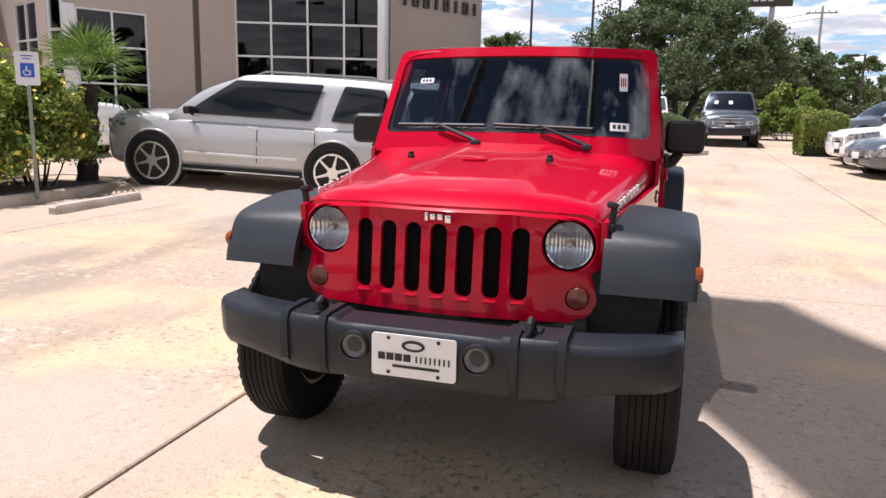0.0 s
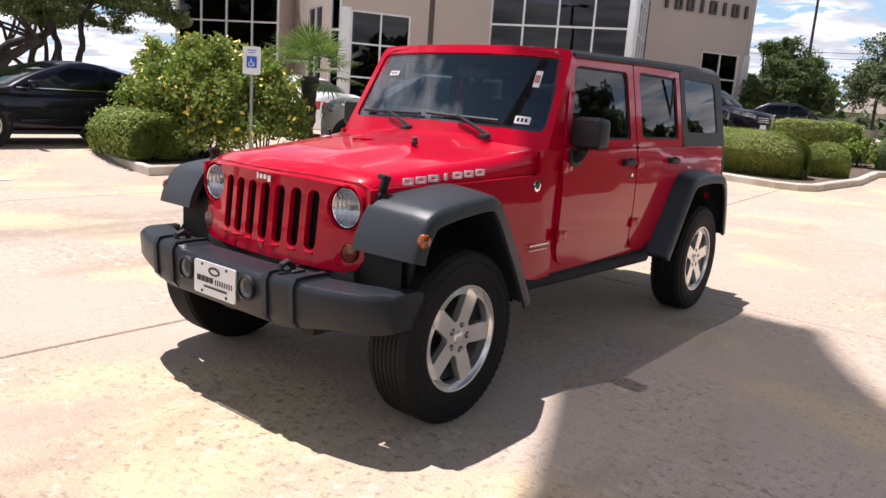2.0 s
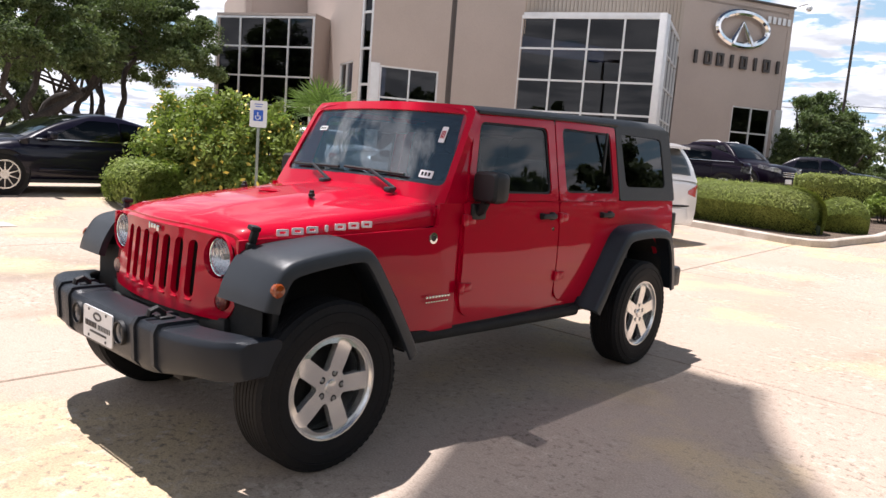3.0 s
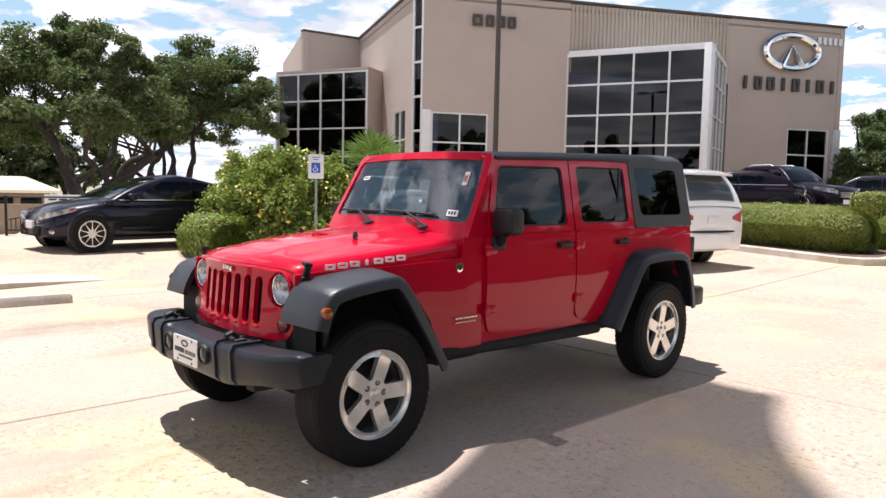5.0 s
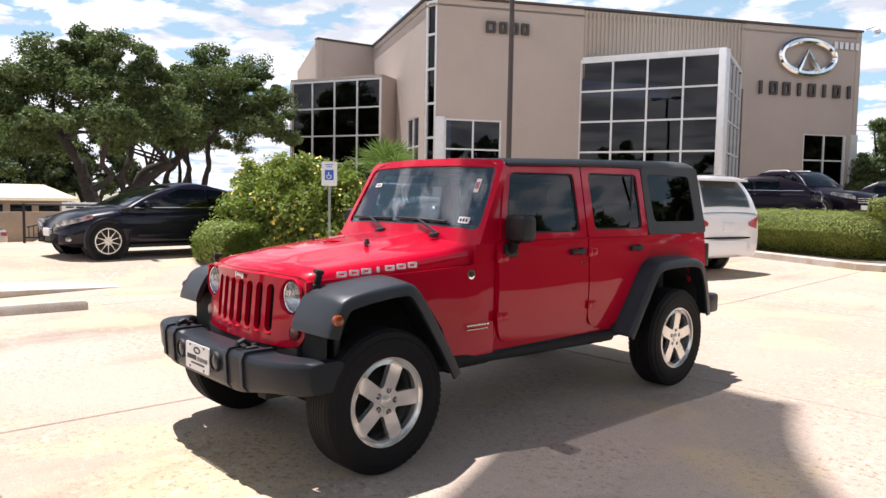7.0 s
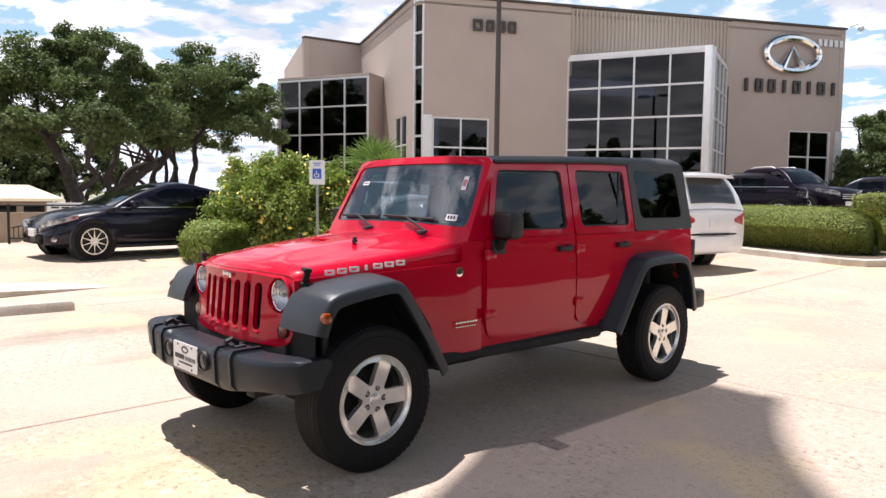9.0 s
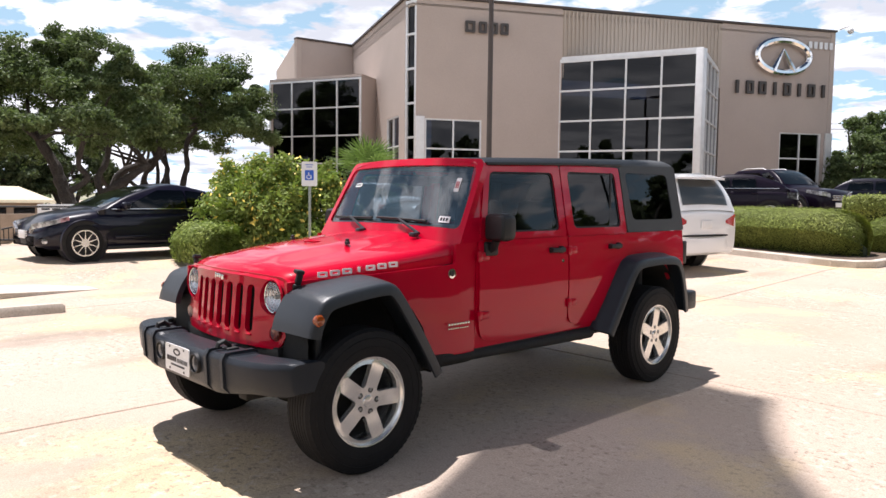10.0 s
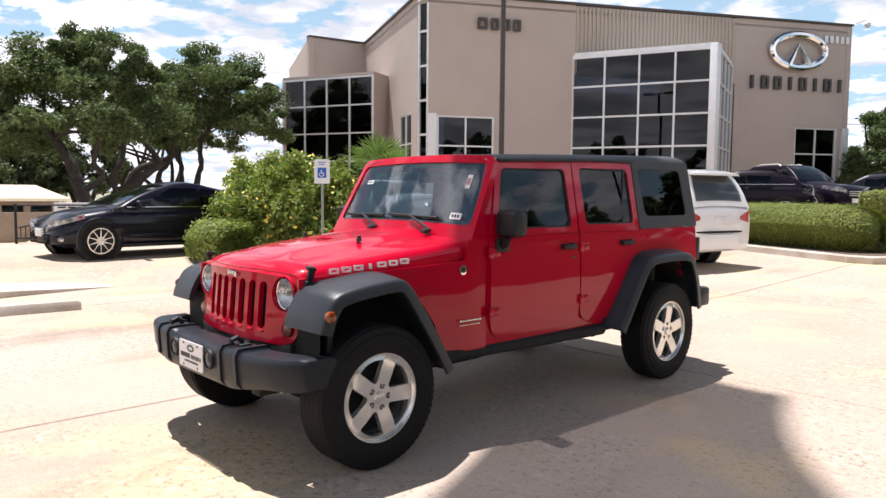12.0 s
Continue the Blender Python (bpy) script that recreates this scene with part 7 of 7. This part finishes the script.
SEDAN = dict(soft=True, bow=0.30, plan=1.0, tip=0.70, wb=2.85, hw=0.91, wr=0.34, front=0.90, rear=1.02, belt=0.95, roof=1.46, floor=0.20, house=(0.62, 1.40, 2.65, 3.35), hood=(0.74, 0.92), deck=1.0,
             windows=[(0.8, 1.72), (1.80, 2.75)], tumble=0.20, spokes=7, grille=0.15)
CROSS = dict(soft=True, bow=0.28, plan=0.95, tip=0.72, wb=2.85, hw=0.94, wr=0.37, front=0.90, rear=0.95, belt=1.08, roof=1.66, floor=0.25, house=(0.55, 1.35, 3.0, 3.60), hood=(0.88, 1.04), lampz=(0.70, 0.88), lampback=0.55, lamp=0.15,
             windows=[(0.75, 1.7), (1.78, 2.6), (2.68, 3.3)], tumble=0.22, rails=True, spokes=5, grille=0.2)
PICKUP = dict(soft=True, bow=0.16, plan=0.7, tip=0.82, wb=3.6, hw=0.99, wr=0.40, front=0.95, rear=1.2, belt=1.18, roof=1.90, floor=0.38, house=(0.65, 1.25, 2.55, 2.85), hood=(1.05, 1.15), deck=1.22, bed=True,
              windows=[(0.85, 1.6), (1.68, 2.5)], tumble=0.18, spokes=6, grille=0.36, frontbar=True)
TALLSEDAN = dict(soft=True, bow=0.3, plan=1.0, tip=0.70, wb=2.85, hw=0.94, wr=0.36, front=0.90, rear=1.00, belt=1.12, roof=1.68, floor=0.24, house=(0.55, 1.35, 2.45, 3.05), hood=(0.90, 1.06), deck=1.27,
                 windows=[(0.75, 1.6), (1.68, 2.4)], tumble=0.20, spokes=7, grille=0.15)

# nose towards -x: turned by -90 degrees about z, then a little more
car("silver_suv", pose(-7.55, 8.28, 0.12, -2.2, 0, -81.4), BIGSUV, SILVER, "large silver sport utility car parked by the bed")
car("white_suv", pose(-6.83, 11.75, lot(-4.5, 11.4), 0, 0, -102), WHITESUV, PEARL, "large white sport utility car seen from behind")
car("black_coupe", pose(-11.3, 2.07, lot(-11.3, 2.07) - 0.005, 0, 0, 4), COUPE, JET, "glossy black coupe with silver spoked wheels on the lot")
car("dark_sedan", pose(-8.65, 21.05, lot(-8, 21.3), 0, 0, -69), dict(TALLSEDAN, belt=1.12, roof=1.59, deck=1.13, rear=0.80, house=(0.45, 1.35, 2.45, 3.40), belt_trim=True, tailmat=DIMLAMP), NAVY, "dark plum sedan parked behind the hedge")
car("dark_crossover", pose(-5.5, 24.65, lot(-6.5, 25), 0, 0, 70), dict(CROSS, belt=1.17, roof=1.77, wr=0.40, hood=(0.97, 1.13), lampz=(0.84, 0.99), railmat=FRAME), NAVY, "dark plum crossover parked behind the hedge")
car("black_sedan", pose(-4.2, 33.0, lot(-4.5, 33), 0, 0, 105), SEDAN, JET, "black sedan parked behind the hedge")
car("silver_pickup", pose(2.85, 25.2, lot(2.85, 25.5), 0.8, 0, -2), dict(PICKUP, papers=True), STEELBLUE, "silver pickup with its nose to the lot")
car("white_pickup", pose(-0.25, 33.0, lot(0.4, 33.0) - 0.1, 0, 0, -4), PICKUP, PEARL, "white pickup behind the round bush")
car("silver_sedan", pose(6.15, 20.2, lot(6.7, 20), 0, 0, -78), SEDAN, SILVER, "silver sedan in the row beside the lane")
car("white_crossover", pose(5.8, 18.0, lot(6.4, 18), 0, 0, -78), CROSS, PEARL, "white crossover in the row beside the lane")
car("grey_sedan", pose(5.75, 15.7, lot(6.5, 15.5), 0, 0, -78), SEDAN, STEELBLUE, "grey blue sedan in the row beside the lane")
car("dark_suv", pose(6.9, 26.0, lot(7, 26), 0, 0, -75), CROSS, STEELBLUE, "dark grey sport utility car behind the box hedge")
car("white_sedan", pose(-16.3, 11.9, lot(-14, 11.9) + 0.02, 0, 0, -90), TALLSEDAN, PEARL, "white sedan parked behind the flowering shrubs")
car("grey_pickup", pose(-41.0, 1.6, lot(-41, 3), 0, 0, 4), PICKUP, SILVER, "silver pickup far across the lot")

# ---- beyond the coupe: iron fence, wall and a low canopy ----
gate = thing("metal_gate", pose(-16.0, 1.95, lot(-16, 2.0), 0, 0, 76), "low black metal gate standing open beside the coupe", "gate")
for z in (0.14, 0.94):
    gb_ = bmesh.new()
    tube(gb_, [(0, 0, z), (4.4, 0, z)], 0.022, 8)
    part("rail", gb_, BLACK, gate)
for x in (0.0, 4.4):
    part("post", B((x, 0, 0.47), (0.06, 0.06, 1.0), 0.008), BLACK, gate)
gb_ = bmesh.new()
tube(gb_, [(0.05, 0, 0.39), (2.3, 0, 0.93)], 0.02, 8)
part("brace", gb_, BLACK, gate)
for k in range(42):
    x = 0.10 + 0.10 * k
    hi = min(0.38 + 0.24 * x, 0.94)
    part("picket", B((x, 0, (hi + 0.14) / 2), (0.022, 0.022, hi - 0.14)), BLACK, gate)
TANWALL = mat("tan_block_wall", (0.40, 0.32, 0.25), 0.9, other=(0.33, 0.26, 0.2), scale=1.5, amount=0.6, fine=20, grain=0.1, bump=0.004)
low = bmesh.new()
box(low, (-46.8, 0.0, lot(-46, 0) + 0.95), (0.25, 44.0, 2.1), 0.01, None)
tagged(part("boundary_wall", low, TANWALL), "low tan boundary wall beyond the lot", "wall", kind="structure")
kiosk = thing("canopy_hut", pose(-50.5, 9.2, lot(-50, 8) + 0.65, 0, 0, 80), "low hut with a pale tan hipped roof", "hut")
kr = bmesh.new()
loft(kr, [[(-3.4, -2.2, 2.1), (3.4, -2.2, 2.1), (3.4, 2.2, 2.1), (-3.4, 2.2, 2.1)], [(-3.3, -2.1, 2.28), (3.3, -2.1, 2.28), (3.3, 2.1, 2.28), (-3.3, 2.1, 2.28)], [(-1.4, -0.1, 3.15), (1.4, -0.1, 3.15), (1.4, 0.1, 3.15), (-1.4, 0.1, 3.15)]])
part("roof", kr, mat("pale_roof", (0.62, 0.54, 0.38), 0.8, fine=12, grain=0.08), kiosk, "pale tan hipped roof")
part("wall", B((0, 0, 0.7), (5.4, 3.4, 2.8), 0.02), TANWALL, kiosk)
for x in (-1.6, 0.0, 1.6):
    wd = part("window", B((x, -1.705, 1.45), (1.2, 0.03, 0.8), 0.005), PANE, kiosk)
for x in (-3.0, 3.0):
    part("post", B((x, -1.9, 1.05), (0.12, 0.12, 2.1)), FRAME, kiosk)

# ---- far right: house roof, poles, wires, roadside sign ----
house = thing("low_house", pose(-8.4, 86.0, lot(-8, 86), 0, 0, 8), "low brown house with a shallow roof behind trees", "house")
hr = bmesh.new()
loft(hr, [[(-5, -4.6, 2.4), (5, -4.6, 2.4), (5, 4.6, 2.4), (-5, 4.6, 2.4)], [(-4, -0.2, 4.3), (4, -0.2, 4.3), (4, 0.2, 4.3), (-4, 0.2, 4.3)]])
part("roof", hr, mat("brown_shingle", (0.22, 0.18, 0.15), 0.9, fine=4, grain=0.2), house, "shallow brown shingle roof")
part("wall", B((0, 0, 1.2), (9.0, 8.4, 2.4), 0.02), TANWALL, house)
for x in (-3.0, -1.0, 1.0, 3.0):
    part("window", B((x, -4.22, 1.4), (1.1, 0.06, 1.1), 0.01), PANE, house)
board2 = thing("notice_board", pose(-20.2, 4.4, lot(-20.2, 4.4), 0, 0, 74), "white notice board on two posts", "sign")
part("panel", B((0, 0, 1.05), (1.0, 0.04, 0.32), 0.005), SIGNWHITE, board2)
for x in (-0.4, 0.4):
    part("post", B((x, 0.03, 0.5), (0.05, 0.05, 1.1)), SIGNGREEN, board2)
bb = bmesh.new()
for k in range(3):
    box(bb, (-0.28 + 0.28 * k, -0.024, 1.06), (0.22, 0.004, 0.05))
part("board_bar", bb, INK, board2)


def utility_pole(x, y, h, label):
    t = thing("utility_pole", pose(x, y, 0), label, "utility pole", "utility poles")
    bm = bmesh.new()
    tube(bm, [(0, 0, 0), (0, 0, h)], [0.16, 0.10], 10)
    part("pole", bm, STEEL, t)
    for z in (h - 0.5,):
        part("crossarm", B((0, 0, z), (2.4, 0.1, 0.12), 0.01), STEEL, t)
    for k in (-1.0, -0.5, 0.5, 1.0):
        part("insulator", B((k, 0, h - 0.36), (0.07, 0.07, 0.18), 0.01), BROWN, t)
    return t


utility_pole(12.25, 65.8, 10.8, "grey utility pole with crossarms beyond the lot")
utility_pole(12.8, 91.0, 11.8, "grey utility pole with crossarms far off")
lamp_post(-7.2, 40.2, 11.0, (0, 180), "dark lamp post beside the lane")
lamp_post(-3.7, 40.0, 12.0, (0, 180), "dark lamp post beside the lane")
lamp_post(-2.25, 40.0, 12.0, (0, 180), "dark lamp post beside the lane")
lamp_post(11.4, 45.7, 4.7, (150,), "dark lamp post beside the road")
wire = bmesh.new()
for dz in (0, 0.5):
    tube(wire, smooth_path([Vector((-30, 72, 9.0 + dz)), Vector((-7, 70, 7.6 + dz)), Vector((12.25, 65.8, 9.9 + dz))], 6), 0.025, 5)
tagged(part("overhead_wire", wire, BLACK), "dark overhead wires against the sky", "wire")
board = thing("roadside_sign", pose(6.9, 56.5, 0.6, 0, 0, 0), "dark roadside sign board high on a post", "sign")
bb = bmesh.new()
tube(bb, [(0.5, 0.3, 0), (0.5, 0.3, 10.9)], 0.2, 10)
part("post", bb, STEEL, board)
panel = part("board", B((0, 0, 10.1), (3.6, 0.35, 2.2), 0.03), BROWN, board, "dark board")
bb = bmesh.new()
for k in range(4):
    box(bb, (-1.2 + k * 0.5, -0.19, 9.6), (0.34, 0.03, 0.5))
part("board_bar", bb, WHITE, panel)

# ---- flagpole and its large flag, whose shadow lies beside the car; a second pole shows in the windscreen ----
FLAGCLOTH = mat("flag_cloth", (0.82, 0.82, 0.84), 0.9, other=(0.74, 0.74, 0.77), scale=0.6, fine=200, grain=0.1)
fn_, fl__ = FLAGCLOTH.node_tree.nodes, FLAGCLOTH.node_tree.links
weave, thin = fn_.new("ShaderNodeBsdfTransparent"), fn_.new("ShaderNodeMixShader")
glow, lit = fn_.new("ShaderNodeBsdfTranslucent"), fn_.new("ShaderNodeMixShader")
weave.inputs[0].default_value = (0.9, 0.9, 0.95, 1)
glow.inputs[0].default_value = (0.9, 0.9, 0.92, 1)
thin.inputs[0].default_value, lit.inputs[0].default_value = 0.11, 0.4
fl__.new(fn_["Principled BSDF"].outputs[0], lit.inputs[1])
fl__.new(glow.outputs[0], lit.inputs[2])
fl__.new(lit.outputs[0], thin.inputs[1])
fl__.new(weave.outputs[0], thin.inputs[2])
fl__.new(thin.outputs[0], fn_["Material Output"].inputs["Surface"])
flagpole = thing("flagpole", pose(0.47, -5.8, 0), "tall bronze flagpole with a large flag", "flagpole")
bm = bmesh.new()
tube(bm, [(0, 0, 0), (0, 0, 8), (0, 0, 25)], [0.22, 0.18, 0.09], 14)
part("pole", bm, BROWN, flagpole)
bm = bmesh.new()
lathe(bm, [(0, 0.45), (0.05, 0.45), (0.15, 0.3), (0.4, 0.25), (0.4, 0.001)], 20, "z")
part("base", bm, BROWN, flagpole)
bm = bmesh.new()
bmesh.ops.create_uvsphere(bm, u_segments=14, v_segments=10, radius=0.2, matrix=Matrix.Translation((0, 0, 25.1)))
part("finial", bm, CHROME, flagpole)
fd = Vector((-0.52, 0.854, 0))
fn = Vector((0.854, 0.52, 0))
fv, ff_ = [], []
for q in range(13):
    for i in range(31):
        u, v = i / 30, q / 12
        length = 10.2 + 0.35 * math.sin(v * 5.0)
        sag = -0.9 * u * u * (1 - 0.3 * v) + 0.25 * math.sin(u * 9 + v * 2) * u
        fold = 0.22 * math.sin(u * 11 + v * 1.6) * (0.25 + u) * 0.8
        p = fd * (u * length + 0.1) + fn * fold + Vector((0, 0, 15.2 + 8.8 * v + sag * 0.6))
        fv.append(tuple(p))
for q in range(12):
    for i in range(30):
        a = q * 31 + i
        ff_.append((a, a + 1, a + 32, a + 31))
raw("flag_cloth", fv, ff_, FLAGCLOTH, flagpole, "large flag blowing from the pole", True)
lamp_post(-2.7, -3.0, 15.5, (0, 180), "tall brown lamp post beside the parking bays", 0.14)
